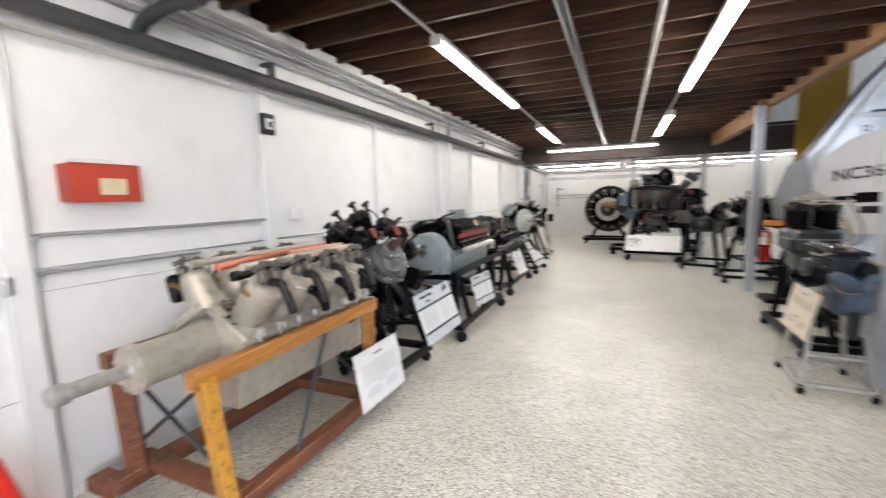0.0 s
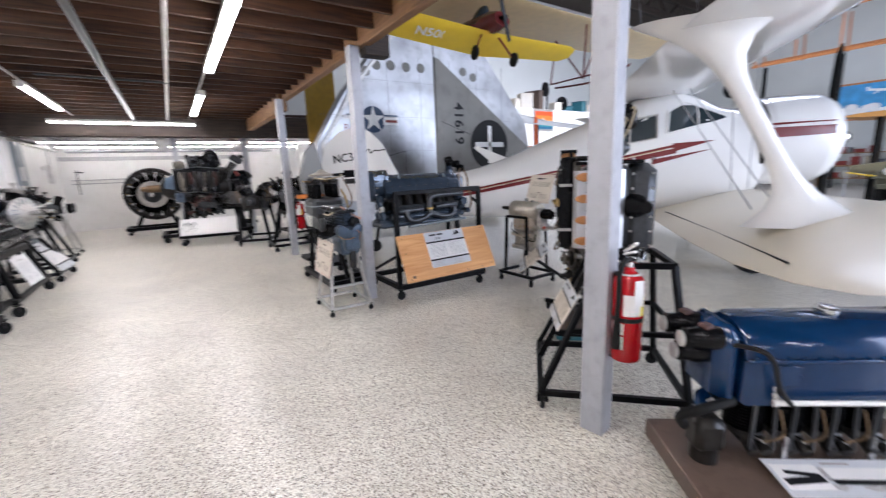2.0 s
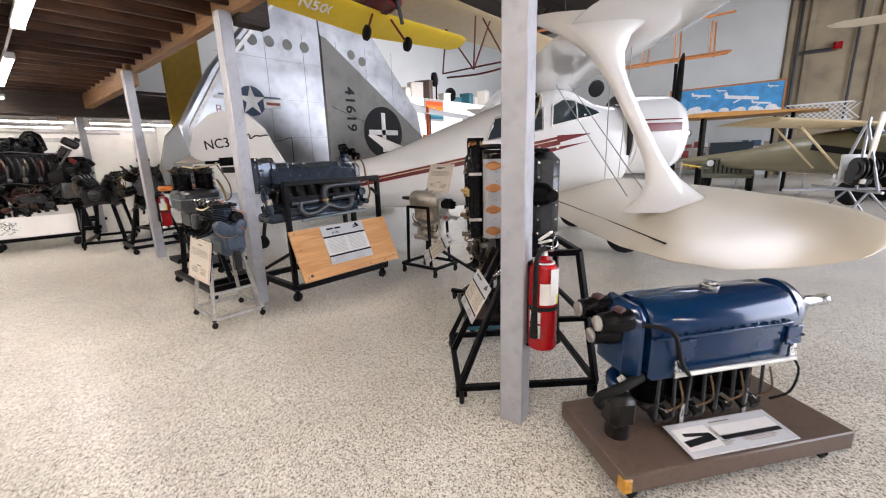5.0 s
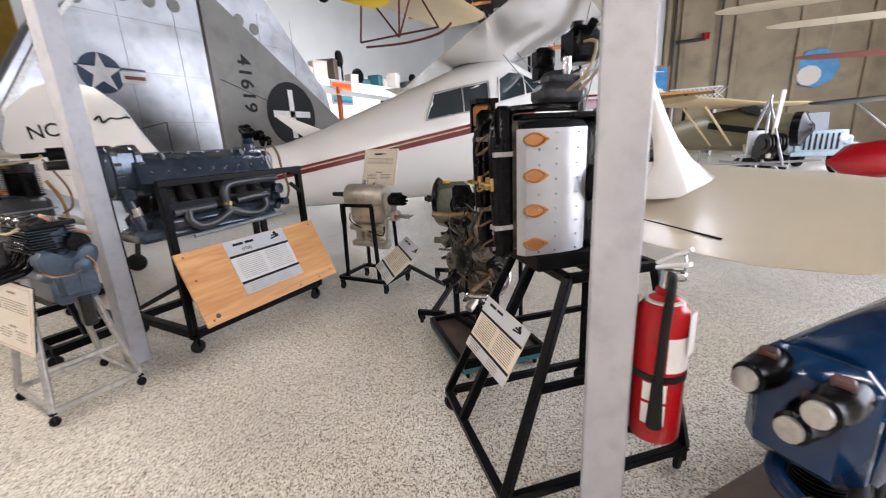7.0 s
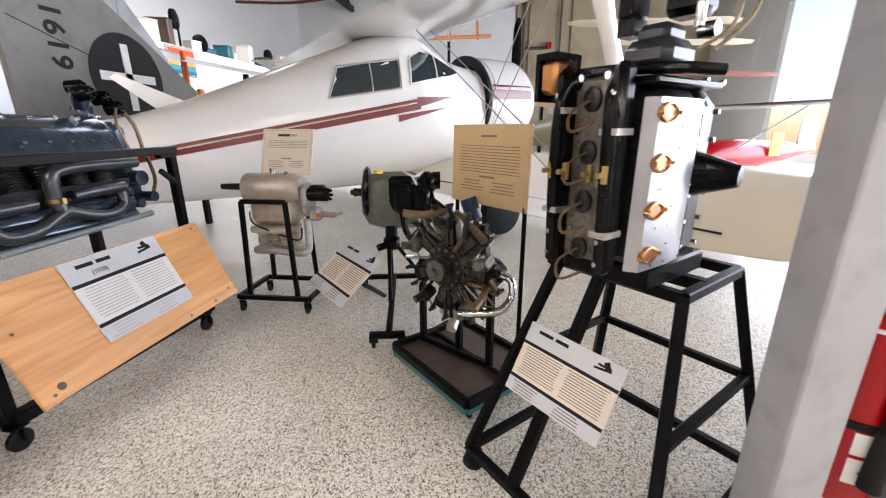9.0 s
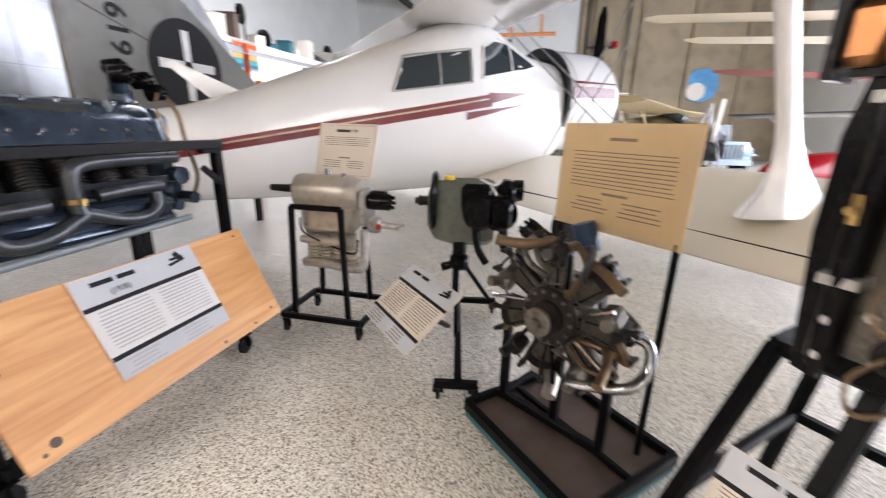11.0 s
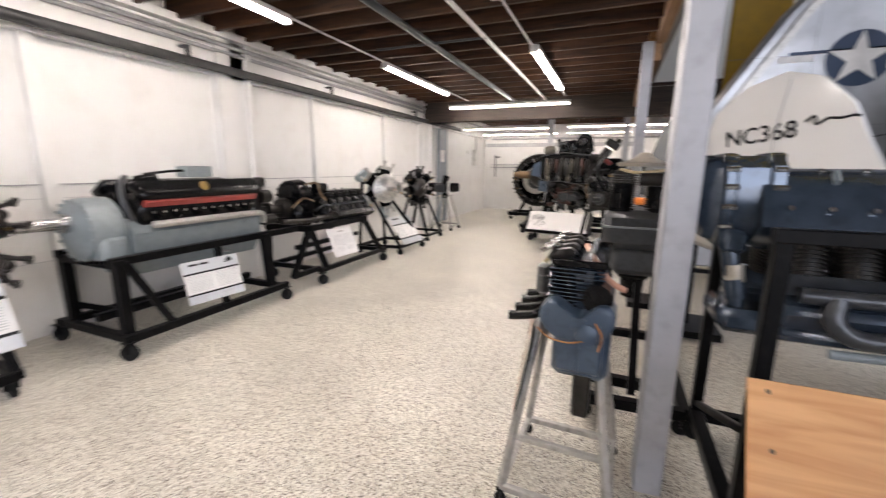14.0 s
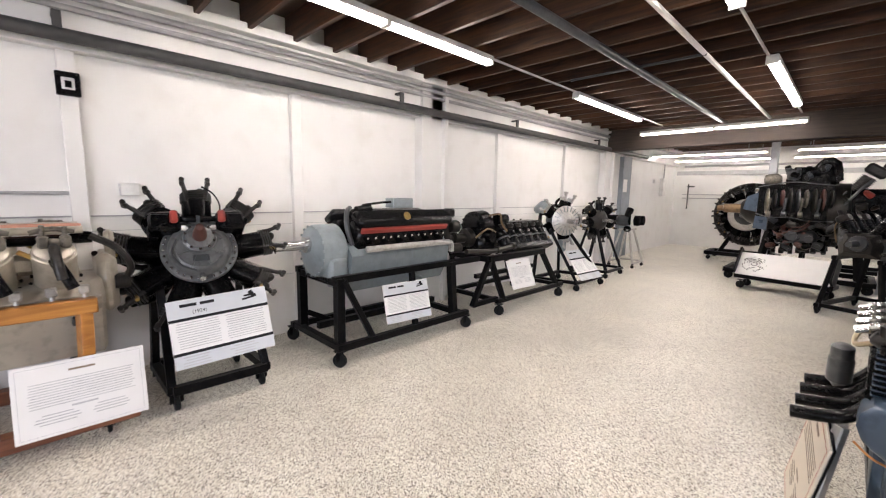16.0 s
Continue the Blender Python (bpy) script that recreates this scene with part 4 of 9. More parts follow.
part("rib_line", Shape().tube([(4.3, -0.003, 2.35), (5.5, -0.003, 1.95)], 0.004, 5).tube([(4.3, -0.003, 1.5), (6.5, -0.003, 1.4)], 0.004, 5), INK, fin)

# yellow and maroon small aeroplane hung above the floor
ym = pose(3.93, 4.3, 3.20, 0, 0, -97) @ pose(0, 0, 0, -5, -24, 0)
ya = thing("hanging_airplane", "small yellow and maroon aeroplane hung from the roof", "airplane", ym)
part("fuselage", Shape().rings([[Vector((x, hw * math.cos(2 * math.pi * k / 14), z + hh * math.sin(2 * math.pi * k / 14))) for k in range(14)] for x, z, hw, hh in ((-1.3, 1.03, 0.02, 0.05), (-0.6, 0.54, 0.08, 0.12), (0.0, 0.12, 0.13, 0.17), (0.25, -0.02, 0.14, 0.15), (0.38, -0.10, 0.11, 0.11))]), MAROON, ya)
part("wing", wing_shape([(-1.9, 0.05, -0.2, 0.02, 0.0), (-1.75, 0.14, -0.27, 0.0, -0.02), (0, 0.15, -0.28, -0.1, -0.12), (1.35, 0.10, -0.2, 0.0, -0.02), (1.5, 0.04, -0.12, 0.02, 0.0)], 0.12), YELLOW, ya, "yellow wing")
text("N500F", 0.19, WHITEMARK, ya, Matrix(((0, 1, 0, -0.07), (1, 0, 0, -0.72), (0, 0, -1, -0.09), (0, 0, 0, 1))), "registration", "white registration letters", 0.003)
part("canopy", Shape().ball((-0.06, 0, 0.30), (0.2, 0.09, 0.1)), GLASSDARK, ya, "dark canopy")
part("propeller", Shape().box((0.43, 0, -0.13), (0.015, 0.05, 0.55), (25, 34, 0), bev=0.006).cyl((0.36, 0, -0.08), (0.46, 0, -0.15), 0.03), INK, ya)
part("tailplane", Shape().box((-1.25, 0, 1.02), (0.25, 0.7, 0.02), (0, 34, 0), bev=0.008).box((-1.22, 0, 1.16), (0.28, 0.02, 0.3), (0, 34, 0), bev=0.008), MAROON, ya)
for k in (-1, 1):
    part("gear_leg", Shape().cyl((0.08, k * 0.1, -0.04), (0.1, k * 0.28, -0.40), 0.014), MAROON, ya)
    part("wheel", Shape().lathe((0.1, k * 0.29 - 0.03, -0.42), (0, 1, 0), [(0, 0.05), (0.015, 0.085), (0.045, 0.085), (0.06, 0.05)], 18), RUBBER, ya)
part("hanging_wire", Shape().tube([(0.1, 0.3, -0.02), (0.1, 0.3, 5.8)], 0.003, 4), GREYPIPE, ya)
part("hanging_wire", Shape().tube([(-0.9, 0, 0.75), (-0.9, 0, 5.8)], 0.003, 4), GREYPIPE, ya)

# tan glider wing with open frame seat, hung beyond it
gl = thing("hanging_glider", "tan fabric glider wing over an open red-brown frame, hung high", "airplane", pose(6.2, 4.6, 3.62, 0, 0, -90))
part("wing", wing_shape([(-3.0, 0.2, -0.75, 0.10, 0.06), (-2.7, 0.35, -0.8, 0.1, 0.06), (0, 0.4, -0.8, 0.05, 0.0), (2.7, 0.35, -0.8, 0.1, 0.06), (3.0, 0.2, -0.75, 0.1, 0.06)], 0.09), FABRICTAN, gl, "tan fabric wing")
gf = Shape()
for a, b in (((0.3, -0.2, 0), (0.1, 0, -0.75)), ((0.3, 0.2, 0), (0.1, 0, -0.75)), ((-0.5, 0, 0), (0.1, 0, -0.75)), ((-0.6, 0, -0.72), (0.75, 0, -0.72)), ((0.75, 0, -0.72), (0.3, 0, 0)), ((-0.6, 0, -0.72), (-0.5, 0, 0))):
    gf.tube([a, b], 0.014, 6)
gf.tube([(-0.5, 0, -0.80), (0.2, 0, -0.84), (0.75, 0, -0.80), (0.95, 0, -0.7)], 0.016, 6)
part("frame", gf, mat("red-brown tube", (0.16, 0.035, 0.025), 0.4), gl)
part("hanging_wire", Shape().tube([(0, 1.2, 0.1), (0, 1.2, 5.2)], 0.003, 4), GREYPIPE, gl)
part("hanging_wire", Shape().tube([(0, -1.2, 0.1), (0, -1.2, 5.2)], 0.003, 4), GREYPIPE, gl)

ys = thing("fabric_panel", "mustard yellow fabric-covered tail surface standing upright", "airplane part", pose(3.45, 10.2, 0))
part("panel", Shape().box((0.1, 0, 2.6), (0.75, 0.08, 5.2), bev=0.03), MUSTARD, ys)


# ---- far hangar ----
loft = solid("loft_front", Shape().box((17.5, 10.45, 1.7), (16.0, 0.1, 3.45)).box((17.5, 12.4, 2.9), (16.0, 3.9, 0.1)), HWALL, "white boarded loft front", "wall", "structure")
po = thing("poster", "orange sunset poster with boats in a silver frame", "picture", pose(11.65, 10.38, 3.05))
part("frame", Shape().box((0, 0, 0), (1.0, 0.03, 0.72), bev=0.006), ALU, po)
for k, (c, z) in enumerate((((0.75, 0.08, 0.02), 0.22), ((0.80, 0.20, 0.03), 0.08), ((0.75, 0.30, 0.10), -0.04), ((0.05, 0.25, 0.28), -0.17), ((0.02, 0.12, 0.22), -0.27))):
    part("colour_band", Shape().box((0, -0.018, z), (0.9, 0.004, 0.14 if k < 4 else 0.08)), mat("poster ink", c, 0.4), po)
part("boat", Shape().prism([(-0.1, 0), (0.1, 0), (0, 0.2)], (-0.05, -0.022, -0.1), (1, 0, 0), (0, 0, 1), 0.002), CREAM, po)
rngc = random.Random(5)
kinds = (("box", BROWNPAINT, "brown storage box on the loft"), ("drum", GREYMET, "grey drum on the loft"), ("engine_part", DIRTY, "dark engine part on the loft"), ("crate", CREAM, "pale crate on the loft"), ("fan", BLACK, "black round fan on the loft"), ("case", TEAL, "teal case on the loft"))
for i in range(26):
    nm, mm, lb = kinds[rngc.randrange(6)]
    x = 9.9 + i * 0.52 + rngc.uniform(-0.1, 0.1)
    w, d, hh = rngc.uniform(0.25, 0.55), rngc.uniform(0.3, 0.6), rngc.uniform(0.25, 0.75)
    t = thing("loft_" + nm, lb, nm.replace("_", " "), pose(x, 11.0 + rngc.uniform(0, 0.4), 2.95 + (0.0), 0, 0, rngc.uniform(-20, 20)), "loft clutter")
    hh += 0.5
    if nm in ("box", "crate", "case"):
        part("body", Shape().box((0, 0, hh / 2), (w, d, hh), bev=0.02), mm, t)
        part("lid", Shape().box((0, 0, hh + 0.012), (w + 0.02, d + 0.02, 0.03), bev=0.006), mm, t)
    elif nm == "fan":
        part("guard", Shape().lathe((0, 0, hh + 0.1), (0, 1, 0), [(0, 0.2), (0.02, 0.26), (0.1, 0.26), (0.12, 0.2)], 24), mm, t)
        part("stand", Shape().cyl((0, 0, 0), (0, 0, hh), 0.03), mm, t)
    elif nm == "drum":
        part("body", Shape().lathe((0, 0, 0), (0, 0, 1), [(0, w * 0.5), (hh * 0.33, w * 0.5), (hh * 0.35, w * 0.53), (hh * 0.37, w * 0.5), (hh, w * 0.5)], 18), mm, t)
    else:
        part("body", Shape().lathe((0, 0, 0), (0, 0, 1), [(0, w * 0.6), (hh * 0.2, w * 0.5), (hh * 0.5, w * 0.3), (hh * 0.55, w * 0.5), (hh * 0.9, w * 0.22), (hh, w * 0.1)], 12), mm, t)
        part("pipe", Shape().tube([(0, -0.1, 0.3), (0.3, -0.1, 0.5), (0.2, 0, hh)], 0.03, 6), mm, t)

mu = thing("mural", "blue mural of white airliners over clouds in an orange frame", "picture", pose(24.0, 3.3, 3.5))
part("panel", Shape().box((0, 0, 0), (0.06, 4.4, 1.35)), SKYBLUE, mu)
part("frame", Shape().box((-0.02, 0, 0.7), (0.08, 4.5, 0.07)).box((-0.02, 0, -0.7), (0.08, 4.5, 0.07)).box((-0.02, 2.22, 0), (0.08, 0.07, 1.4)).box((-0.02, -2.22, 0), (0.08, 0.07, 1.4)), SPAR, mu)
for y in (2.0, -2.0):
    part("leg", Shape().box((0, y, -2.1), (0.1, 0.1, 2.8)), BLACK, mu)
cl = Shape()
for i in range(26):
    y = -2.0 + i * 0.16
    cl.ball((-0.035, y, -0.55 + 0.14 * math.sin(i * 1.7) + (0.18 if y > 0.7 else 0)), (0.006, 0.22, 0.15), 10)
part("clouds", cl, WHITEMARK, mu)
for y, z, k in ((0.9, 0.36, 0.8), (-0.7, 0.12, 1.3), (-1.45, -0.18, 0.7), (0.1, 0.5, 0.4), (-1.8, 0.48, 0.4)):
    part("painted_airliner", Shape().box((-0.036, y, z), (0.006, 1.0 * k, 0.11 * k), (8, 0, 0)).box((-0.037, y + 0.05, z - 0.06 * k), (0.006, 0.42 * k, 0.05 * k), (-28, 0, 0)).box((-0.037, y + 0.45 * k, z + 0.12 * k), (0.006, 0.1 * k, 0.2 * k), (-20, 0, 0)), WHITEMARK, mu)


def open_wing(label, m, span, chord, ribs):
    """An uncovered wing: spars, ribs and edges."""
    t = thing("uncovered_wing", label, "airplane part", m, "uncovered wings")
    for c in (0.0, chord * 0.35, chord * 0.75, chord):
        part("spar", Shape().bar((0, -span / 2, 0.0), (0, span / 2, 0.0), 0.05, 0.07).tube([(0, -span / 2, 0), (0, -span / 2, 0.01)], 0.01, 4), SPAR, t).matrix_basis = pose(c, 0, 0)
    r0 = part("rib", Shape().box((chord / 2, 0, 0.0), (chord, 0.03, 0.08)), SPAR, t)
    r0.matrix_basis = pose(0, -span / 2, 0)
    for i in range(1, ribs):
        again(r0, pose(0, -span / 2 + span * i / (ribs - 1), 0))
    part("hanging_wire", Shape().tube([(chord / 2, -span / 3, 0), (chord / 2, -span / 3, 3.2)], 0.006, 4), GREYPIPE, t)
    part("hanging_wire", Shape().tube([(chord / 2, span / 3, 0), (chord / 2, span / 3, 3.2)], 0.006, 4), GREYPIPE, t)
    return t


open_wing("uncovered orange-varnished biplane wing hung from the roof", pose(17.6, 4.4, 5.75, 0, -14, 0), 3.8, 1.1, 13)
open_wing("uncovered orange-varnished biplane wing hung from the roof", pose(17.6, 4.4, 4.5, 0, -14, 0), 3.8, 1.1, 13)
open_wing("uncovered orange-varnished biplane wing hung from the roof", pose(17.6, 9.6, 6.6, 0, -14, 0), 3.4, 1.1, 12)
ow = thing("uncovered_biplane", "uncovered biplane fuselage with struts and a wheel", "airplane part", pose(17.7, 4.6, 0))
for y in (-1.6, -0.5, 0.6, 1.7):
    part("strut", Shape().tube([(0.1, y, 4.5), (0.3, y + 0.05, 5.7)], 0.03, 6), SPAR, ow)
    part("strut", Shape().tube([(0.9, y, 4.6), (1.0, y + 0.05, 5.8)], 0.03, 6), SPAR, ow)
part("wheel", Shape().lathe((-0.2, 2.2, 3.9), (1, 0, 0), [(0, 0.28), (0.03, 0.33), (0.07, 0.28)], 22), RUBBER, ow)
part("stand", Shape().box((0.5, -0.5, 2.25), (0.1, 0.1, 4.5)).box((0.5, 1.5, 2.25), (0.1, 0.1, 4.5)), BLACK, ow)

# cabin monoplane in tan fabric
tp = thing("monoplane", "olive and tan high-wing monoplane with a black flash", "airplane", pose(15.0, -0.4, 0, 0, 0, -115))
part("fuselage", Shape().rings([[Vector((x, hw * math.cos(2 * math.pi * k / 12), z + hh * math.sin(2 * math.pi * k / 12))) for k in range(12)] for x, z, hw, hh in ((-4.0, 1.0, 0.06, 0.1), (-2.0, 1.05, 0.25, 0.3), (-0.5, 1.2, 0.42, 0.5), (0.5, 1.25, 0.45, 0.58), (1.0, 1.2, 0.42, 0.45), (1.7, 1.2, 0.36, 0.38))]), mat("olive gloss dope", (0.17, 0.15, 0.085), 0.3, var=0.1, scale=2), tp)
part("engine", Shape().lathe((1.6, 0, 1.2), (1, 0, 0), [(0, 0.25), (0.02, 0.42), (0.2, 0.42), (0.3, 0.2), (0.4, 0.1)], 20), ENGBLACK, tp)
part("windscreen", Shape().box((0.75, 0, 1.75), (0.5, 0.75, 0.22), (0, 25, 0), bev=0.04), GLASSDARK, tp)
part("wing", wing_shape([(-4.2, 1.0, -0.3, 1.95, 1.9), (0, 1.0, -0.4, 1.88, 1.85), (4.2, 1.0, -0.3, 1.95, 1.9)], 0.1), FABRICTAN, tp)
part("flash", Shape().box((0.6, 0.452, 1.25), (1.6, 0.01, 0.16), (0, 10, 0)).box((0.6, -0.452, 1.25), (1.6, 0.01, 0.16), (0, 10, 0)), INK, tp)
for k in (-1, 1):
    part("wing_strut", Shape().tube([(0.4, k * 0.4, 0.85), (0.4, k * 2.3, 1.85)], 0.03, 6).tube([(-0.1, k * 0.4, 0.85), (-0.1, k * 2.3, 1.85)], 0.025, 6), FABRICTAN, tp)
    part("wheel", Shape().lathe((0.9, k * 0.75 - 0.08, 0.3), (0, 1, 0), [(0, 0.2), (0.03, 0.3), (0.13, 0.3), (0.16, 0.2)], 20), RUBBER, tp)
    part("gear_leg", Shape().tube([(0.9, k * 0.7, 0.3), (0.7, k * 0.35, 0.85)], 0.03, 6), FABRICTAN, tp)
rw = thing("spare_wing", "tan and orange spare wing lying on a rack", "airplane part", pose(17.5, 1.7, 2.45, 0, 0, 90))
part("skin", wing_shape([(-0.7, 1.9, -2.0, 0, 0), (0.7, 1.9, -2.0, 0.05, 0.0)], 0.04), mat("orange doped fabric", (0.50, 0.24, 0.06), 0.5), rw)
for k in (-1, 1):
    part("rack_post", Shape().box((k * 1.2, 0, -1.22), (0.1, 0.6, 2.45), bev=0.01), BLACK, rw)
lt = thing("lattice_panel", "white diamond lattice panel by the concrete wall", "panel", pose(25.0, -0.1, 2.8))
ls = Shape()
for i in range(12):
    for k in (-1, 1):
        ls.box((0.0 + 0.012 * k, -1.0 + i * 0.185, 0), (0.02, 0.03, 0.95), (k * 45, 0, 0))
part("lattice", ls, OUTLET, lt)
part("legs", Shape().box((0, -0.9, -1.5), (0.08, 0.08, 2.6)).box((0, 0.9, -1.5), (0.08, 0.08, 2.6)).box((0, 0, 0.36), (0.05, 2.2, 0.06)).box((0, 0, -0.36), (0.05, 2.2, 0.06)), OUTLET, lt)


def open_car(m, color, label):
    j = thing("open_car", label, "car", m)
    part("body", Shape().box((0, 0, 0.75), (3.0, 1.4, 0.45), bev=0.04).box((1.0, 0, 1.0), (1.1, 1.1, 0.25), bev=0.06), color, j)
    part("grille", Shape().box((1.52, 0, 0.85), (0.05, 1.1, 0.55), bev=0.02), color, j)
    for y in np.linspace(-0.35, 0.35, 7):
        part("slot", Shape().box((1.55, float(y), 0.85), (0.02, 0.045, 0.4)), INK, j)
    for k in (-1, 1):
        part("headlight", Shape().lathe((1.5, k * 0.46, 0.95), (1, 0, 0), [(0, 0.1), (0.06, 0.1), (0.08, 0.05)], 14), WHITEMARK, j)
        part("mudguard", Shape().box((1.1, k * 0.62, 0.78), (1.0, 0.3, 0.05), bev=0.01), color, j)
        for x in (1.05, -1.05):
            part("wheel", Shape().lathe((x, k * 0.62 - 0.1, 0.36), (0, 1, 0), [(0, 0.25), (0.04, 0.36), (0.16, 0.36), (0.2, 0.25)], 20), RUBBER, j)
    part("bumper", Shape().box((1.62, 0, 0.55), (0.06, 1.3, 0.12), bev=0.01), color, j)
    part("windscreen", Shape().box((0.4, 0, 1.35), (0.05, 1.2, 0.5), (0, -8, 0), bev=0.01), GLASSDARK, j)
    return j


open_car(pose(17.5, 2.0, 0, 0, 0, 185), OLIVE, "olive drab open field car with a slotted grille")
open_car(pose(16.4, -2.3, 0, 0, 0, 190), mat("pale blue car paint", (0.35, 0.45, 0.5), 0.3), "pale blue and white open field car with a slotted grille")
gy = thing("gyrocopter", "bare tube gyrocopter with a wooden propeller and skids", "aircraft", pose(11.0, -0.75, 0, 0, 0, 30))
gs = Shape()
for a, b in (((-0.6, 0, 0.6), (1.2, 0, 0.6)), ((0, 0, 0.6), (0, 0, 1.9)), ((-0.5, 0, 0.6), (0, 0, 1.75)), ((0.6, 0, 0.6), (0.05, 0, 1.8)), ((0, -1.2, 0.62), (0, 1.2, 0.62)), ((1.2, -0.3, 0.1), (1.2, 0.3, 0.1))):
    gs.tube([a, b], 0.025, 6)
part("frame", gs, GREYPIPE, gy)
for k in (-1, 1):
    part("skid", Shape().tube([(-0.8, k * 0.45, 0.04), (0.8, k * 0.45, 0.04)], 0.03, 6).tube([(0.3, k * 0.45, 0.04), (0.2, 0, 0.6)], 0.02, 6).tube([(-0.4, k * 0.45, 0.04), (-0.3, 0, 0.6)], 0.02, 6), GREYPIPE, gy)
part("propeller", Shape().box((-0.2, 0, 1.35), (0.03, 0.1, 1.25), (6, 0, 0), bev=0.014), CREAM, gy, "varnished wooden propeller")
part("engine", Shape().fins((-0.15, -0.2, 1.0), (-0.15, 0.2, 1.0), 0.12, 0.2, 6).box((0, 0, 0.85), (0.3, 0.3, 0.3), bev=0.04), DIRTY, gy)
part("seat", Shape().box((0.4, 0, 0.75), (0.4, 0.4, 0.06), bev=0.02).box((0.2, 0, 1.0), (0.06, 0.4, 0.5), bev=0.02), OUTLET, gy)
bw = thing("barrier", "steel stands with a yellow plastic chain", "barrier", pose(16.2, 1.6, 0))
for y in (-1.6, 0.0, 1.6):
    part("stand", Shape().lathe((0, y, 0), (0, 0, 1), [(0, 0.16), (0.03, 0.15), (0.04, 0.025), (0.95, 0.025), (1.0, 0.01)], 12), GREYPIPE, bw)
part("chain", Shape().tube([(0, -1.6, 0.92), (0, -0.8, 0.8), (0, 0, 0.92), (0, 0.8, 0.8), (0, 1.6, 0.92)], 0.025, 6), YELLOW, bw, "yellow plastic chain")

# red and white hung and parked aircraft towards the doors
rb = thing("red_aircraft", "dark red and white racing aircraft with a yellow marking", "airplane", pose(11.2, -3.2, 0, 0, 0, 115))
part("fuselage", Shape().rings([[Vector((x, hw * math.cos(2 * math.pi * k / 12), z + hh * math.sin(2 * math.pi * k / 12))) for k in range(12)] for x, z, hw, hh in ((-2.6, 0.8, 0.05, 0.06), (-1.5, 0.75, 0.2, 0.25), (0, 0.7, 0.36, 0.38), (1.4, 0.66, 0.3, 0.3), (1.75, 0.66, 0.05, 0.05))]), RED, rb)
part("tail", Shape().box((-2.3, 0, 1.15), (0.6, 0.05, 0.75), bev=0.02), WHITEMARK, rb)
part("marking", Shape().box((-0.9, 0.31, 0.95), (0.35, 0.02, 0.5)), mat("yellow marking", (0.75, 0.42, 0.02), 0.4), rb, "yellow marking")
part("wing", wing_shape([(-2.2, 0.6, -0.2, 1.75, 1.7), (2.2, 0.6, -0.2, 1.75, 1.7)], 0.1), GREYMET, rb)
for k in (-1, 1):
    part("wing_strut", Shape().tube([(0.2, k * 1.5, 1.7), (0.2, k * 0.3, 0.9)], 0.02, 5), WHITEMARK, rb)
part("wheel", Shape().lathe((0.6, 0.5, 0.2), (0, 1, 0), [(0, 0.12), (0.02, 0.2), (0.1, 0.2), (0.12, 0.12)], 16).lathe((0.6, -0.62, 0.2), (0, 1, 0), [(0, 0.12), (0.02, 0.2), (0.1, 0.2), (0.12, 0.12)], 16).cyl((0.6, -0.6, 0.2), (0.6, 0.6, 0.2), 0.03), RUBBER, rb)
for nm, mm, lb, p, yw, sp in (("hanging_wing", AIRCREAM, "cream fabric wing hung from the roof", (15.0, -2.2, 4.25), 75, 4.6), ("hanging_wing", AIRCREAM, "cream fabric wing hung from the roof", (15.6, -3.2, 3.8), 75, 4.0), ("hanging_wing", DARKRED, "dull red fabric wing hung from the roof", (14.0, -3.4, 2.75), 80, 3.6)):
    w = thing(nm, lb, "airplane part", pose(*p, 4, 0, yw - 90), "hung wings")
    part("skin", wing_shape([(-sp / 2, 0.25, -0.25, 0, 0), (-sp / 2 + 0.4, 0.5, -0.5, 0, 0), (sp / 2 - 0.4, 0.5, -0.5, 0, 0), (sp / 2, 0.2, -0.2, 0, 0)], 0.1), mm, w)
    part("hanging_wire", Shape().tube([(0, -sp / 3, 0), (0, -sp / 3, 9.0 - p[2])], 0.005, 4), GREYPIPE, w)
    part("hanging_wire", Shape().tube([(0, sp / 3, 0), (0, sp / 3, 9.0 - p[2])], 0.005, 4), GREYPIPE, w)
bd = thing("painted_cutout", "blue and orange painted plywood cutout on the concrete wall", "sign", pose(26.9, -4.9, 3.7))
part("board", Shape().cyl((0, 0, 0), (-0.05, 0, 0), 0.85, n=9), SKYBLUE, bd)
part("patch", Shape().cyl((-0.05, 0.2, -0.3), (-0.07, 0.2, -0.3), 0.45, n=10), CREAM, bd)
wt = thing("white_wing", "white wing half standing near an orange pole", "airplane part", pose(9.0, 7.7, 0))
part("skin", wing_shape([(-1.2, 0.3, -0.3, 2.35, 2.3), (0.4, 0.5, -0.5, 2.65, 2.6), (1.4, 0.5, -0.5, 2.95, 2.9)], 0.1), AIRWHITE, wt)
part("stand", Shape().box((0, 0.5, 1.32), (0.08, 0.08, 2.64)).box((0, -0.8, 1.18), (0.08, 0.08, 2.36)), BLACK, wt)
part("pole", Shape().cyl((-0.3, 0.25, 0), (-0.3, 0.25, 2.75), 0.05), mat("orange pole paint", (0.75, 0.12, 0.02), 0.4), wt, "orange pole")
tr = thing("roof_truss", "dark timber roof trusses over the hangar", "truss", pose(0, 0, 0))
tagged(tr, kind="structure")
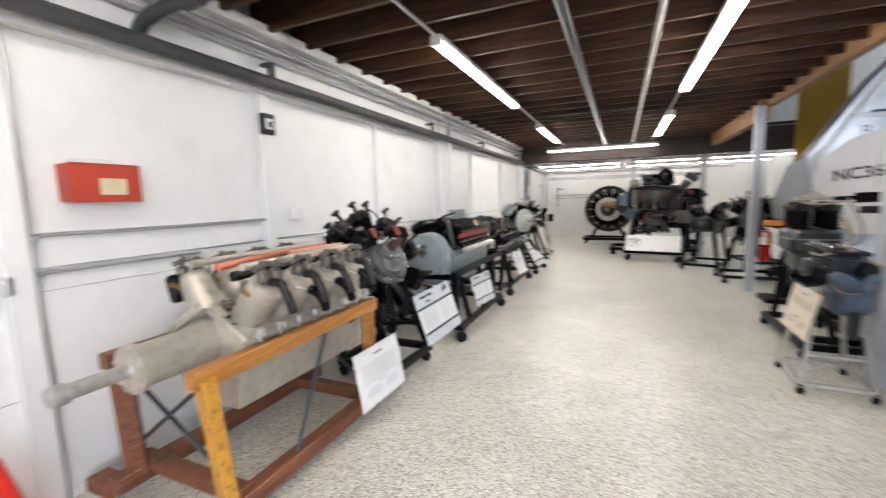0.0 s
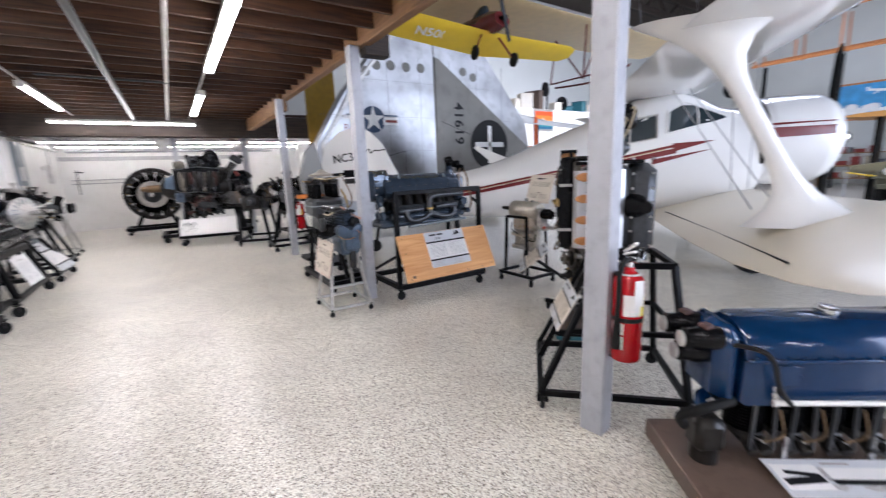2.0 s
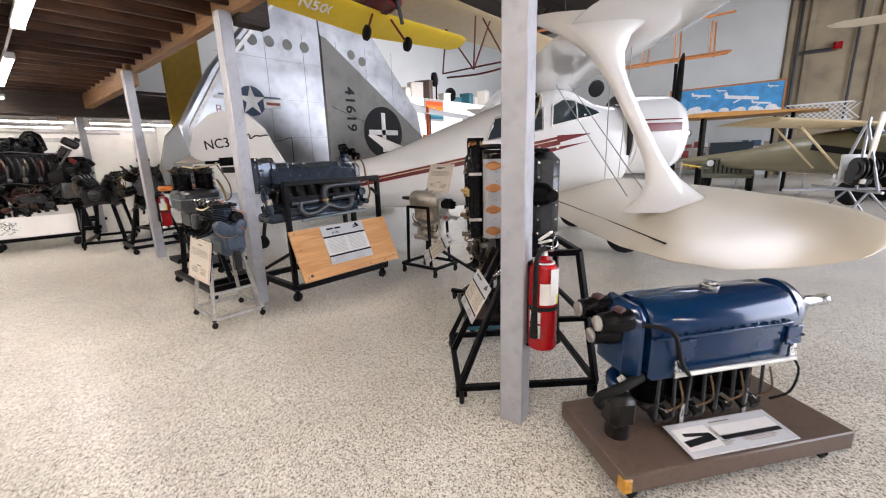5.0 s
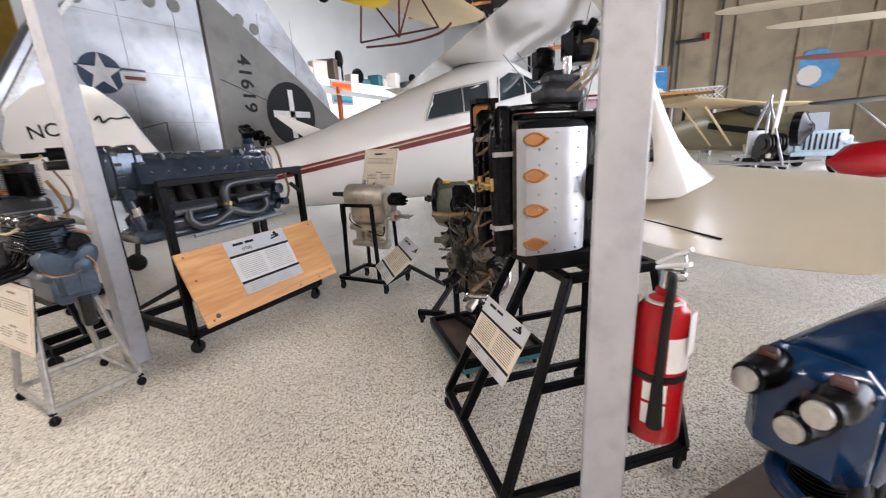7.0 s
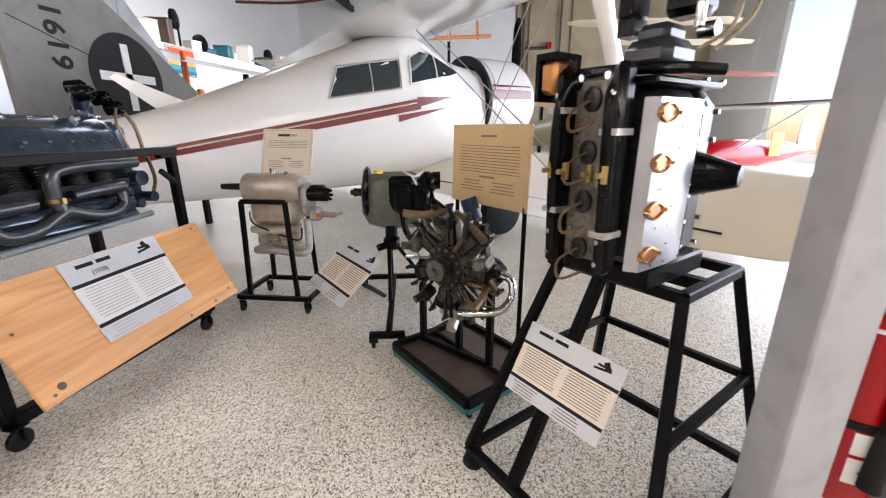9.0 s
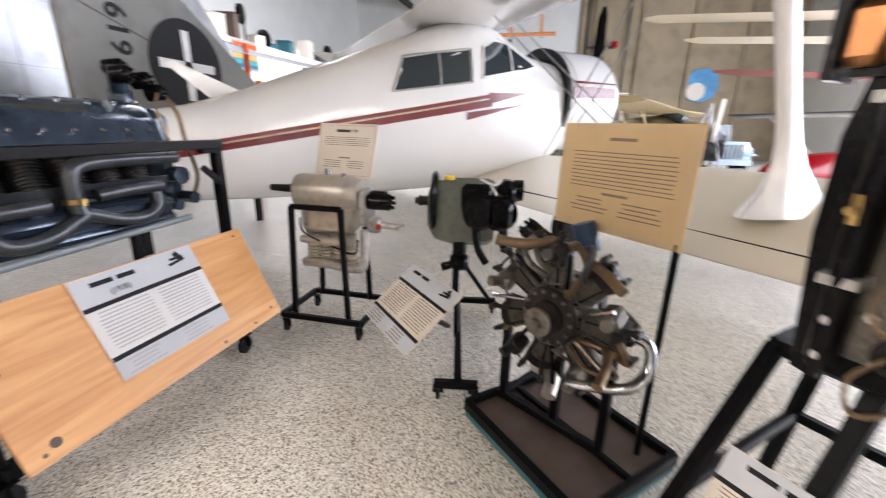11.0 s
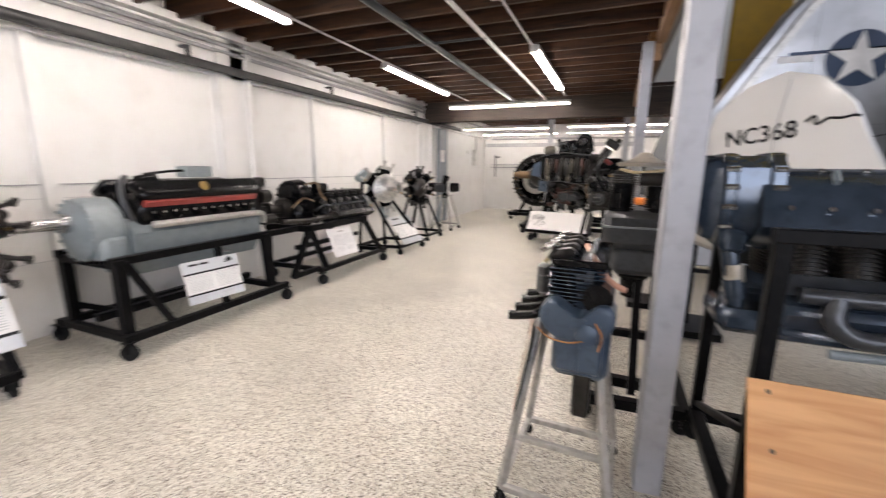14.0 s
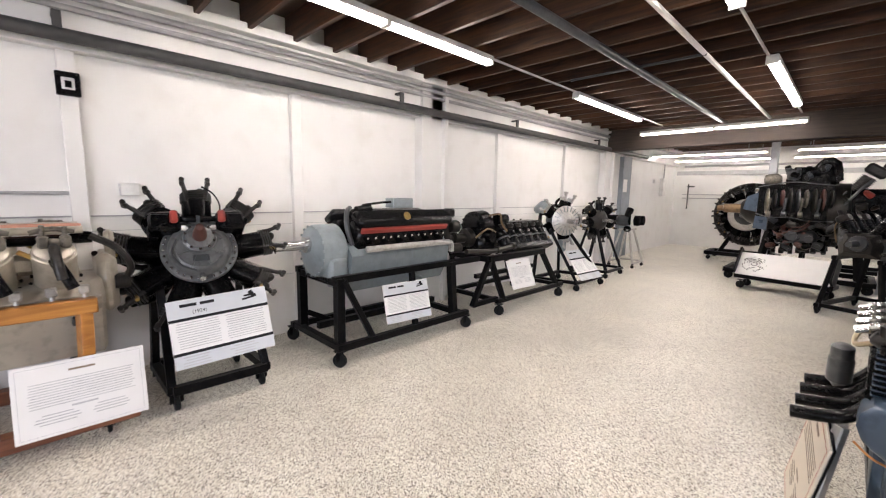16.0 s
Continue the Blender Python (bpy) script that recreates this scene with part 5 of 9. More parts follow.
for y in (-4.0, 1.0, 6.0, 11.0):
    ts = Shape().box((14.6, 0, 8.0), (24.6, 0.2, 0.3)).box((14.6, 0, 8.8), (24.6, 0.2, 0.3))
    for i in range(12):
        ts.bar((2.6 + i * 2.0, 0, 8.0), (3.6 + i * 2.0, 0, 8.8), 0.12).bar((3.6 + i * 2.0, 0, 8.8), (4.6 + i * 2.0, 0, 8.0), 0.12)
    part("truss", ts, DARKBEAM, tr).matrix_basis = pose(0, y, 0)

# work benches and stored parts along the far hangar wall
rngb = random.Random(21)
BENCH = wood("worn bench timber", (0.20, 0.11, 0.05), (0.34, 0.20, 0.10), 0.6, "Y")
CRATES = [mat("stored box paint", c, 0.55, var=0.15) for c in ((0.10, 0.10, 0.11), (0.36, 0.30, 0.22), (0.55, 0.55, 0.53), (0.25, 0.04, 0.03), (0.05, 0.10, 0.16), (0.30, 0.18, 0.08))]
for y in (2.4, 5.0, 7.6):
    wb = thing("work_bench", "long timber work bench crowded with stored parts", "bench", pose(25.6, y, 0), "hangar work benches")
    part("top", Shape().box((0, 0, 0.9), (0.8, 2.3, 0.06), bev=0.01), BENCH, wb)
    part("shelf", Shape().box((0, 0, 0.35), (0.7, 2.2, 0.04), bev=0.008), BENCH, wb)
    for lx, ly in ((-0.34, -1.08), (-0.34, 1.08), (0.34, -1.08), (0.34, 1.08)):
        part("leg", Shape().box((lx, ly, 0.435), (0.08, 0.08, 0.87), bev=0.008), BENCH, wb)
    part("back_shelf", Shape().box((0.33, 0, 1.45), (0.3, 2.2, 0.04), bev=0.008), BENCH, wb)
    for ly in (-1.08, 0, 1.08):
        part("shelf_post", Shape().box((0.44, ly, 1.18), (0.05, 0.05, 0.5), bev=0.005), BENCH, wb)
    for z0, xx in ((0.93, -0.05), (0.37, 0.0), (1.47, 0.33)):
        yy = -1.0
        while yy < 0.95:
            w, h = rngb.uniform(0.14, 0.42), rngb.uniform(0.12, 0.40)
            bx_ = thing("storage_box", "painted box of spare parts on a work bench", "box", pose(25.6 + xx, y + yy + w / 2, z0), "boxes on the benches")
            d_ = rngb.uniform(0.18, 0.27)
            bm_ = CRATES[rngb.randrange(6)]
            part("body", Shape().box((0, 0, h * 0.45), (d_, w * 0.92, h * 0.9), bev=0.012), bm_, bx_)
            part("lid", Shape().box((0, 0, h * 0.94), (d_ + 0.02, w * 0.95, h * 0.10), bev=0.008), bm_, bx_)
            yy += w + rngb.uniform(0.02, 0.12)


# ---- engines on the hangar side ----
def bars(parent, name, segs, s=0.04, material=None):
    """Each length of square tube as a part of its own."""
    for a, b in segs:
        part(name, Shape().bar(a, b, s), material or BLACK, parent)


def finned_pot(parent, p, d, r, ln, material, head=DIRTY, fins=11):
    """An air-cooled cylinder on a crankcase: flange, finned barrel, finned head with a plug."""
    p, d = Vector(p), Vector(d).normalized()
    c = part("cylinder", Shape().lathe(p, d, [(0, r * 1.15), (ln * 0.06, r * 1.15), (ln * 0.07, r * 0.8), (ln * 0.1, r * 0.8)], 18).fins(p + d * ln * 0.1, p + d * ln * 0.75, r * 0.82, r * 1.1, fins), material, parent)
    u, w, _ = basis(d)
    h = Shape().fins(p + d * ln * 0.75, p + d * ln, r * 0.9, r * 1.2, 4)
    h.box(p + d * ln * 1.02 + u * r * 0.5, (r * 0.7,) * 3, bev=r * 0.2).box(p + d * ln * 1.02 - u * r * 0.5, (r * 0.7,) * 3, bev=r * 0.2)
    part("cylinder_head", h, head, c)
    part("spark_plug", Shape().cyl(p + d * ln * 0.9 + w * r * 0.9, p + d * ln * 0.95 + w * r * 1.6, r * 0.14, n=8), BRASS, c)
    return c


# blue four-cylinder engine on a brown platform
pm = pose(2.36, 0.263, 0, 0, 0, -37.4) @ Matrix.Diagonal((0.925, 0.95, 1.0, 1.0))
pl = thing("display_platform", "brown painted wooden platform on castors with one chipped corner", "platform", pm)
part("deck", Shape().box((0, 0, 0.125), (1.28, 0.56, 0.09), bev=0.006), BROWNPAINT, pl)
part("chipped_corner", Shape().box((-0.622, -0.262, 0.12), (0.05, 0.05, 0.07), bev=0.008), YELLOWWOOD, pl, "bare orange wood corner")
for x, y in ((-0.55, -0.22), (0.55, -0.22), (-0.55, 0.22), (0.55, 0.22)):
    caster(pl, x, y, 0.03)
be = thing("inline_engine", "gloss blue four-cylinder inverted aero engine on a brown platform", "engine", pm)
case = []
for x, k in ((-0.40, 0.93), (-0.38, 1.0), (0.36, 1.0), (0.44, 0.9)):
    case.append([Vector((x, 0.07 + y * k, 0.66 + z * k)) for y, z in ((-0.155, -0.20), (-0.165, 0.0), (-0.165, 0.02), (-0.15, 0.07), (-0.11, 0.125), (-0.06, 0.15), (0.06, 0.15), (0.11, 0.125), (0.15, 0.07), (0.165, 0.0), (0.155, -0.20))])
part("crankcase", Shape().rings(case), BLUE, be)
part("case_seam", Shape().box((-0.01, 0.07, 0.665), (0.78, 0.36, 0.014), bev=0.003), BLUE, be)
for i in range(12):
    for y in (-0.105, 0.245):
        part("seam_bolt", Shape().cyl((-0.36 + i * 0.064, y, 0.672), (-0.36 + i * 0.064, y, 0.684), 0.008, n=6), BLUE, be)
part("nose_case", Shape().lathe((0.44, 0.07, 0.67), (1, 0, 0), [(0, 0.15), (0.05, 0.14), (0.15, 0.075), (0.18, 0.06)], 24), BLUE, be)
part("propeller_shaft", Shape().lathe((0.6, 0.07, 0.68), (1, 0, 0), [(0, 0.045), (0.03, 0.03), (0.12, 0.03), (0.13, 0.024), (0.17, 0.024), (0.18, 0.03), (0.21, 0.03)], 16), STEEL, be, "bright steel propeller shaft")
part("oil_cap", Shape().lathe((0.02, 0.05, 0.80), (0, 0, 1), [(0, 0.035), (0.02, 0.045), (0.035, 0.045), (0.04, 0.03), (0.05, 0.03), (0.052, 0.01)], 14), STEEL, be, "bright filler cap")
part("rear_case", Shape().box((-0.45, 0.07, 0.62), (0.12, 0.30, 0.36), bev=0.05), BLUE, be)
for y, z in ((-0.02, 0.735), (0.03, 0.66), (0.15, 0.74)):
    mg = part("magneto", Shape().lathe((-0.48, y, z), (-1, 0, 0), [(0, 0.05), (0.06, 0.055), (0.10, 0.05), (0.11, 0.045), (0.15, 0.045), (0.16, 0.03)], 16), ENGBLACK, be)
    part("end_cap", Shape().lathe((-0.64, y, z), (-1, 0, 0), [(0, 0.034), (0.012, 0.034), (0.016, 0.02)], 14), ALU, mg, "pale metal end cap")
    part("clamp", Shape().box((-0.54, y, z + 0.05), (0.05, 0.05, 0.03), (0, 0, 20), bev=0.008), RUSTCAP, mg)
for i in range(4):
    x = -0.27 + i * 0.175
    c = part("cylinder", Shape().fins((x, 0.07, 0.47), (x, 0.07, 0.28), 0.068, 0.086, 13, 20).lathe((x, 0.07, 0.48), (0, 0, -1), [(0, 0.085), (0.015, 0.085), (0.02, 0.06)], 18), ENGBLACK, be)
    hd = part("cylinder_head", Shape().box((x, 0.07, 0.255), (0.13, 0.15, 0.06), bev=0.02).cyl((x - 0.03, 0.0, 0.25), (x - 0.03, -0.06, 0.22), 0.025).cyl((x + 0.03, 0.0, 0.25), (x + 0.03, -0.06, 0.22), 0.025), DIRTY, c)
    part("pushrod_tube", Shape().tube([(x - 0.05, -0.06, 0.24), (x - 0.04, -0.055, 0.46)], 0.008, 8).tube([(x + 0.05, -0.06, 0.24), (x + 0.045, -0.055, 0.46)], 0.008, 8), GREYMET, c)
    part("spark_plug", Shape().cyl((x, -0.02, 0.27), (x, -0.075, 0.285), 0.009, n=8), STEEL, c)
    part("plug_lead", Shape().tube([(x, -0.075, 0.285), (x + 0.05, -0.11, 0.34), (x + 0.03, -0.10, 0.45)], 0.005, 6), BRONZE, c)
part("mount_rail", Shape().tube([(-0.29, -0.125, 0.495), (0.40, -0.125, 0.495)], 0.011, 10), OUTLET, be, "white mounting rail")
for x in (-0.28, 0.38):
    part("bracket", Shape().box((x, -0.115, 0.52), (0.03, 0.02, 0.09), bev=0.004).ring_of((x, -0.125, 0.53), (0, -1, 0), 0.02, 4, 0.005, 0.006), STEEL, be)
    part("bolt_plate", Shape().box((x + (0.06 if x < 0 else 0.02), -0.10, 0.60), (0.09, 0.012, 0.09), bev=0.003).ring_of((x + (0.06 if x < 0 else 0.02), -0.106, 0.60), (0, -1, 0), 0.045, 4, 0.008, 0.006, 0.78), BLUE, be)
for x in (-0.16, 0.22):
    part("support_post", Shape().cyl((x, -0.05, 0.17), (x, -0.05, 0.30), 0.014), STEEL, be)
part("carburettor", Shape().box((-0.50, -0.02, 0.30), (0.14, 0.13, 0.16), bev=0.03).cyl((-0.5, -0.02, 0.17), (-0.5, -0.02, 0.24), 0.06).ring_of((-0.5, -0.02, 0.22), (0, 0, 1), 0.05, 8, 0.008, 0.01), DIRTY, be)
part("intake_hose", Shape().tube([(-0.42, -0.06, 0.47), (-0.55, -0.10, 0.46), (-0.64, -0.06, 0.40), (-0.60, -0.02, 0.33)], 0.022, 10), RUBBER, be)
part("intake_pipe", Shape().tube([(-0.46, 0.05, 0.34), (-0.4, 0.14, 0.40), (0.2, 0.17, 0.40)], 0.03, 10), BLUE, be)
part("cable", Shape().tube([(-0.5, -0.03, 0.72), (-0.36, -0.15, 0.72), (-0.30, -0.16, 0.58), (-0.22, -0.13, 0.49)], 0.010, 8), RUBBER, be)
part("cable", Shape().tube([(0.42, -0.06, 0.50), (0.47, -0.10, 0.42), (0.44, -0.10, 0.30), (0.38, -0.05, 0.24)], 0.006, 6), RUBBER, be)
part("drain", Shape().cyl((0.44, 0.0, 0.56), (0.52, -0.02, 0.55), 0.03).cyl((0.50, 0.02, 0.50), (0.55, 0.02, 0.49), 0.015), BLUE, be)
sm = pm @ pose(0.03, -0.16, 0.185, 6, 0, 0)
ps = sign("placard", sm, 0.60, 0.20, "silver printed placard with a photograph lying on the platform", base=PAPERGREY, style="plain")
part("photograph", Shape().box((-0.19, 0.0, 0.001), (0.19, 0.13, 0.002)), PAPER, ps)
part("photograph_plane", Shape().box((-0.19, -0.02, 0.003), (0.17, 0.035, 0.001), (0, 0, 6)).box((-0.18, 0.015, 0.003), (0.14, 0.02, 0.001), (0, 0, -8)), INK, ps)
part("white_field", Shape().box((0.1, 0.02, 0.001), (0.34, 0.06, 0.0022)), PAPER, ps)
part("bar", Shape().box((0.1, -0.025, 0.001), (0.34, 0.022, 0.0022)), INK, ps)

# fire extinguisher on the post
fx = thing("fire_extinguisher", "red fire extinguisher with white labels hung on a grey post", "fire extinguisher", pose(2.02, 0.944, 0.475) @ Matrix.Diagonal((0.88, 0.88, 0.99, 1)))
part("cylinder", Shape().lathe((0, 0, 0), (0, 0, 1), [(0, 0.05), (0.0, 0.078), (0.012, 0.084), (0.40, 0.084), (0.43, 0.078), (0.455, 0.055), (0.47, 0.03), (0.49, 0.028)], 32), RED, fx)
part("collar", Shape().lathe((0, 0, 0.452), (0, 0, 1), [(0, 0.062), (0.006, 0.062), (0.008, 0.03)], 24), OUTLET, fx)
part("valve", Shape().cyl((0, 0, 0.485), (0, 0, 0.545), 0.02).box((0, -0.02, 0.53), (0.03, 0.07, 0.03), bev=0.006), STEEL, fx)
part("handle", Shape().bar((0, 0.03, 0.55), (-0.05, -0.06, 0.58), 0.022, 0.012).bar((0, 0.03, 0.565), (-0.04, -0.06, 0.62), 0.022, 0.012), OUTLET, fx)
part("pin_ring", Shape().tube([(0.03 + 0.03 * math.cos(a), -0.05 , 0.56 + 0.03 * math.sin(a)) for a in np.linspace(0, 6.28, 10)], 0.002, 5, 2), STEEL, fx)
part("hose", Shape().tube([(-0.02, -0.015, 0.53), (-0.075, -0.015, 0.525), (-0.108, -0.01, 0.47), (-0.102, -0.005, 0.36), (-0.100, 0.0, 0.22)], 0.014, 10), RUBBER, fx)
part("horn", Shape().cyl((-0.100, 0.0, 0.23), (-0.105, 0.0, 0.08), 0.017, 0.025), RUBBER, fx)
part("strap", Shape().lathe((0, 0, 0.215), (0, 0, 1), [(0, 0.0855), (0.0, 0.087), (0.022, 0.087), (0.022, 0.0855)], 32), RUBBER, fx)


def wrap(a0, a1, z0, z1, r=0.0858):
    return Shape().rings([[Vector((r * math.cos(radians(a)), r * math.sin(radians(a)), z)) for z in (z0, z1)] for a in np.linspace(a0, a1, 8)], caps=False, closed=False)


part("label", wrap(195, 262, 0.25, 0.36), OUTLET, fx, "white instruction label")
part("label_band", wrap(262, 280, 0.25, 0.36), mat("yellow label", (0.75, 0.62, 0.05), 0.4), fx, "yellow label band")
part("label", wrap(150, 200, 0.15, 0.21), OUTLET, fx)
part("label", wrap(150, 200, 0.07, 0.14), OUTLET, fx)
part("green_diamond", Shape().box((-0.087, 0.0, 0.105), (0.002, 0.03, 0.03), (45, 0, 0)), mat("green label", (0.02, 0.2, 0.09), 0.5), fx)
part("tag", Shape().box((-0.035, -0.086, 0.37), (0.055, 0.003, 0.13), (0, 0, -20)), OUTLET, fx, "white paper inspection tag")
part("bracket", Shape().box((0, 0.085, 0.25), (0.05, 0.015, 0.4)).box((0, 0.04, -0.01), (0.06, 0.1, 0.012)), BLACK, fx)

# upright V-eight on an A-frame stand
vm = pose(2.43, 1.354, 0, 0, 0, 44)      # local +y faces the aisle, local -x carries the pale cover
vs = thing("engine_stand", "black welded tube A-frame stand on castors", "stand", vm, "engine stands")
bc = [(-0.36, 0.41), (0.36, 0.41), (0.36, -0.41), (-0.36, -0.41)]
tc_ = [(-0.19, 0.06), (0.26, 0.06), (0.26, -0.34), (-0.19, -0.34)]
for i in range(4):
    j = (i + 1) % 4
    bars(vs, "rail", [((*bc[i], 0.11), (*bc[j], 0.11)), ((*tc_[i], 0.87), (*tc_[j], 0.87))], 0.036)
    bars(vs, "leg", [((*bc[i], 0.11), (*tc_[i], 0.87))], 0.036)
    mid = [((bc[k][0] + tc_[k][0]) / 2, (bc[k][1] + tc_[k][1]) / 2, 0.48) for k in (i, j)]
    if i != 0:
        bars(vs, "rail", [tuple(mid)], 0.03)
    caster(vs, bc[i][0] * 0.97, bc[i][1] * 0.97, 0.042, 0.7 * i)
bars(vs, "brace", [((0.12, 0.41, 0.11), (0.08, 0.06, 0.87)), ((-0.19, -0.1, 0.87), (0.26, -0.1, 0.87))], 0.04)
part("engine_plate", Shape().box((0.03, -0.03, 0.92), (0.30, 0.36, 0.07), bev=0.008), BLACK, vs)
ve = thing("vee_engine", "upright V-eight engine with black manifolds and a pale side cover", "engine", vm @ Matrix.Translation((0.045, 0.05, 0.07)) @ Matrix.Diagonal((0.75, 1.0, 0.95, 1.0)))
part("block", Shape().box((0.0, -0.02, 1.19), (0.34, 0.28, 0.54), bev=0.04), GREYMET, ve)
part("side_cover", Shape().rings([[Vector((x, y, z)) for x, y in ((-0.17, 0.17), (-0.215, 0.15), (-0.225, 0.0), (-0.215, -0.08), (-0.18, -0.12), (-0.14, 0.12))] for z in (0.935, 0.94, 1.425, 1.43)]), mat("pale grey satin enamel", (0.50, 0.51, 0.53), 0.36, 0.75, var=0.08), ve, "pale satin side cover")
for z in np.linspace(0.95, 1.41, 9):
    for y in (0.1, 0.03, -0.06):
        part("cover_rivet", Shape().cyl((-0.222, y, float(z)), (-0.227, y, float(z)), 0.004, n=6), STEEL, ve)
for i in range(4):
    z = 0.985 + i * 0.135
    pt = part("exhaust_port", Shape().rings([[Vector((-0.212 - d, 0.115 + k * 0.036 * math.cos(a) * (1.3 if abs(math.cos(a)) > 0.7 else 1), z + k * 0.028 * math.sin(a))) for a in (2 * math.pi * q / 14 for q in range(14))] for d, k in ((0, 1), (0.018, 1), (0.02, 0.8), (0.012, 0.7))]), COPPER, ve, "bare copper exhaust flange")
    for k in (-1, 1):
        part("stud", Shape().cyl((-0.225, 0.115 + k * 0.045, z), (-0.24, 0.115 + k * 0.045, z), 0.006, n=6), BRASS, pt)
hd1 = part("front_head", Shape().box((0.015, 0.155, 1.22), (0.24, 0.07, 0.56), bev=0.02), OILGREY, ve)
for x in (-0.115, 0.115):
    mf = part("manifold", Shape().box((x, 0.205, 1.22), (0.06, 0.07, 0.60), bev=0.02).tube([(x, 0.22, 0.93), (x, 0.235, 1.2), (x * 0.9, 0.23, 1.44), (x * 0.6, 0.15, 1.49)], 0.024, 10), ENGBLACK, ve, "black manifold")
    for z in np.linspace(0.96, 1.44, 8):
        part("bolt", Shape().cyl((x, 0.24, float(z)), (x, 0.252, float(z)), 0.009, n=6), STEEL if int(z * 100) % 3 == 0 else ENGBLACK, mf)
part("rocker_plate", Shape().prism([(-0.04, -0.33), (-0.10, -0.34), (-0.11, 0.34), (-0.05, 0.30), (-0.01, 0.12), (-0.01, -0.06)], (0.22, 0.16, 1.22), (1, 0, 0), (0, 0, 1), -0.02), ENGBLACK, ve)
for i in range(4):
    z = 0.98 + i * 0.15
    part("bore_cover", Shape().lathe((0.01, 0.19, z), (0, 1, 0), [(0, 0.036), (0.01, 0.036), (0.014, 0.02), (0.01, 0.018)], 16), DIRTY, ve)
    part("plug_lead", Shape().tube([(0.01, 0.20, z), (0.05, 0.25, z - 0.04), (0.02, 0.27, z - 0.09), (-0.05, 0.24, z - 0.06)], 0.005, 6), BRONZE, ve, "brown rubber plug lead")
    for kx in (-0.05, 0.06):
        part("head_stud", Shape().cyl((kx, 0.188, z + 0.06), (kx, 0.204, z + 0.06), 0.012, n=6), STEEL, ve)
for x in (0.12, 0.05, -0.06, -0.12):
    part("valve_cock", Shape().cyl((x, 0.25, 1.20), (x, 0.25, 1.25), 0.012, n=8).cyl((x, 0.25, 1.225), (x, 0.285, 1.225), 0.008, n=8), BRASS, ve, "brass cock")
for x, z in ((-0.115, 1.05), (-0.115, 1.34), (0.115, 1.10), (0.115, 1.40)):
    part("band", Shape().box((x, 0.215, z), (0.07, 0.075, 0.018)), ALU, ve)
part("rear_block", Shape().box((0.0, -0.22, 1.18), (0.32, 0.17, 0.57), bev=0.05), GREYMET, ve)
for i in range(7):
    for y in (-0.165, -0.275):
        part("block_bolt", Shape().cyl((-0.15, y, 0.95 + i * 0.09), (-0.172, y, 0.95 + i * 0.09), 0.009, n=6), STEEL, ve)
part("crank_nose", Shape().cyl((-0.10, -0.18, 1.20), (-0.32, -0.22, 1.20), 0.09, 0.035), ENGBLACK, ve)
part("top_plate", Shape().box((0.02, -0.03, 1.475), (0.44, 0.38, 0.022), bev=0.006), ENGBLACK, ve)
part("top_case", Shape().box((-0.03, -0.06, 1.56), (0.20, 0.18, 0.09), bev=0.03).box((-0.03, -0.06, 1.62), (0.13, 0.12, 0.06), bev=0.02), GREYMET, ve)
part("top_pipe", Shape().tube([(0.18, 0.16, 1.38), (0.16, 0.17, 1.49), (0.0, 0.17, 1.505), (-0.2, 0.1, 1.505), (-0.30, -0.02, 1.50)], 0.016, 8), ENGBLACK, ve)
mg = part("magneto", Shape().box((-0.09, -0.12, 1.735), (0.15, 0.11, 0.13), bev=0.02).cyl((-0.07, -0.12, 1.80), (-0.07, -0.12, 1.825), 0.025).cyl((-0.15, -0.12, 1.77), (-0.20, -0.12, 1.80), 0.018).cyl((-0.03, -0.12, 1.80), (-0.03, -0.12, 1.82), 0.014), ENGBLACK, ve)
part("magneto", Shape().box((0.08, -0.04, 1.71), (0.09, 0.08, 0.085), bev=0.015).box((0.08, -0.04, 1.65), (0.07, 0.07, 0.05)), ENGBLACK, ve)
part("coil", Shape().box((0.20, 0.18, 1.50), (0.075, 0.09, 0.10), bev=0.015), COPPER, ve, "copper coil box")
part("coil_frame", Shape().box((0.20, 0.18, 1.56), (0.09, 0.10, 0.02)).box((0.245, 0.18, 1.5), (0.02, 0.10, 0.14)).box((0.16, 0.18, 1.45), (0.12, 0.03, 0.03)), ENGBLACK, ve)
part("ignition_lead", Shape().tube([(-0.14, -0.12, 1.78), (-0.28, -0.14, 1.78), (-0.32, -0.10, 1.65), (-0.24, -0.05, 1.56)], 0.006, 6), WIRE, ve)
part("ignition_lead", Shape().tube([(-0.14, -0.10, 1.74), (-0.26, -0.1, 1.72), (-0.28, -0.06, 1.62), (-0.2, -0.02, 1.56)], 0.006, 6), WIRE, ve)
part("fitting", Shape().cyl((-0.16, -0.08, 1.62), (-0.22, -0.08, 1.62), 0.022).cyl((-0.19, -0.02, 1.62), (-0.19, -0.02, 1.68), 0.016), STEEL, ve)
sign("placard", up_pose((2.292, 1.584, 0.538), 140.9, 27.9, -4.6), 0.366, 0.262, "cream printed placard with a photograph fixed to a black stand", base=CREAM)

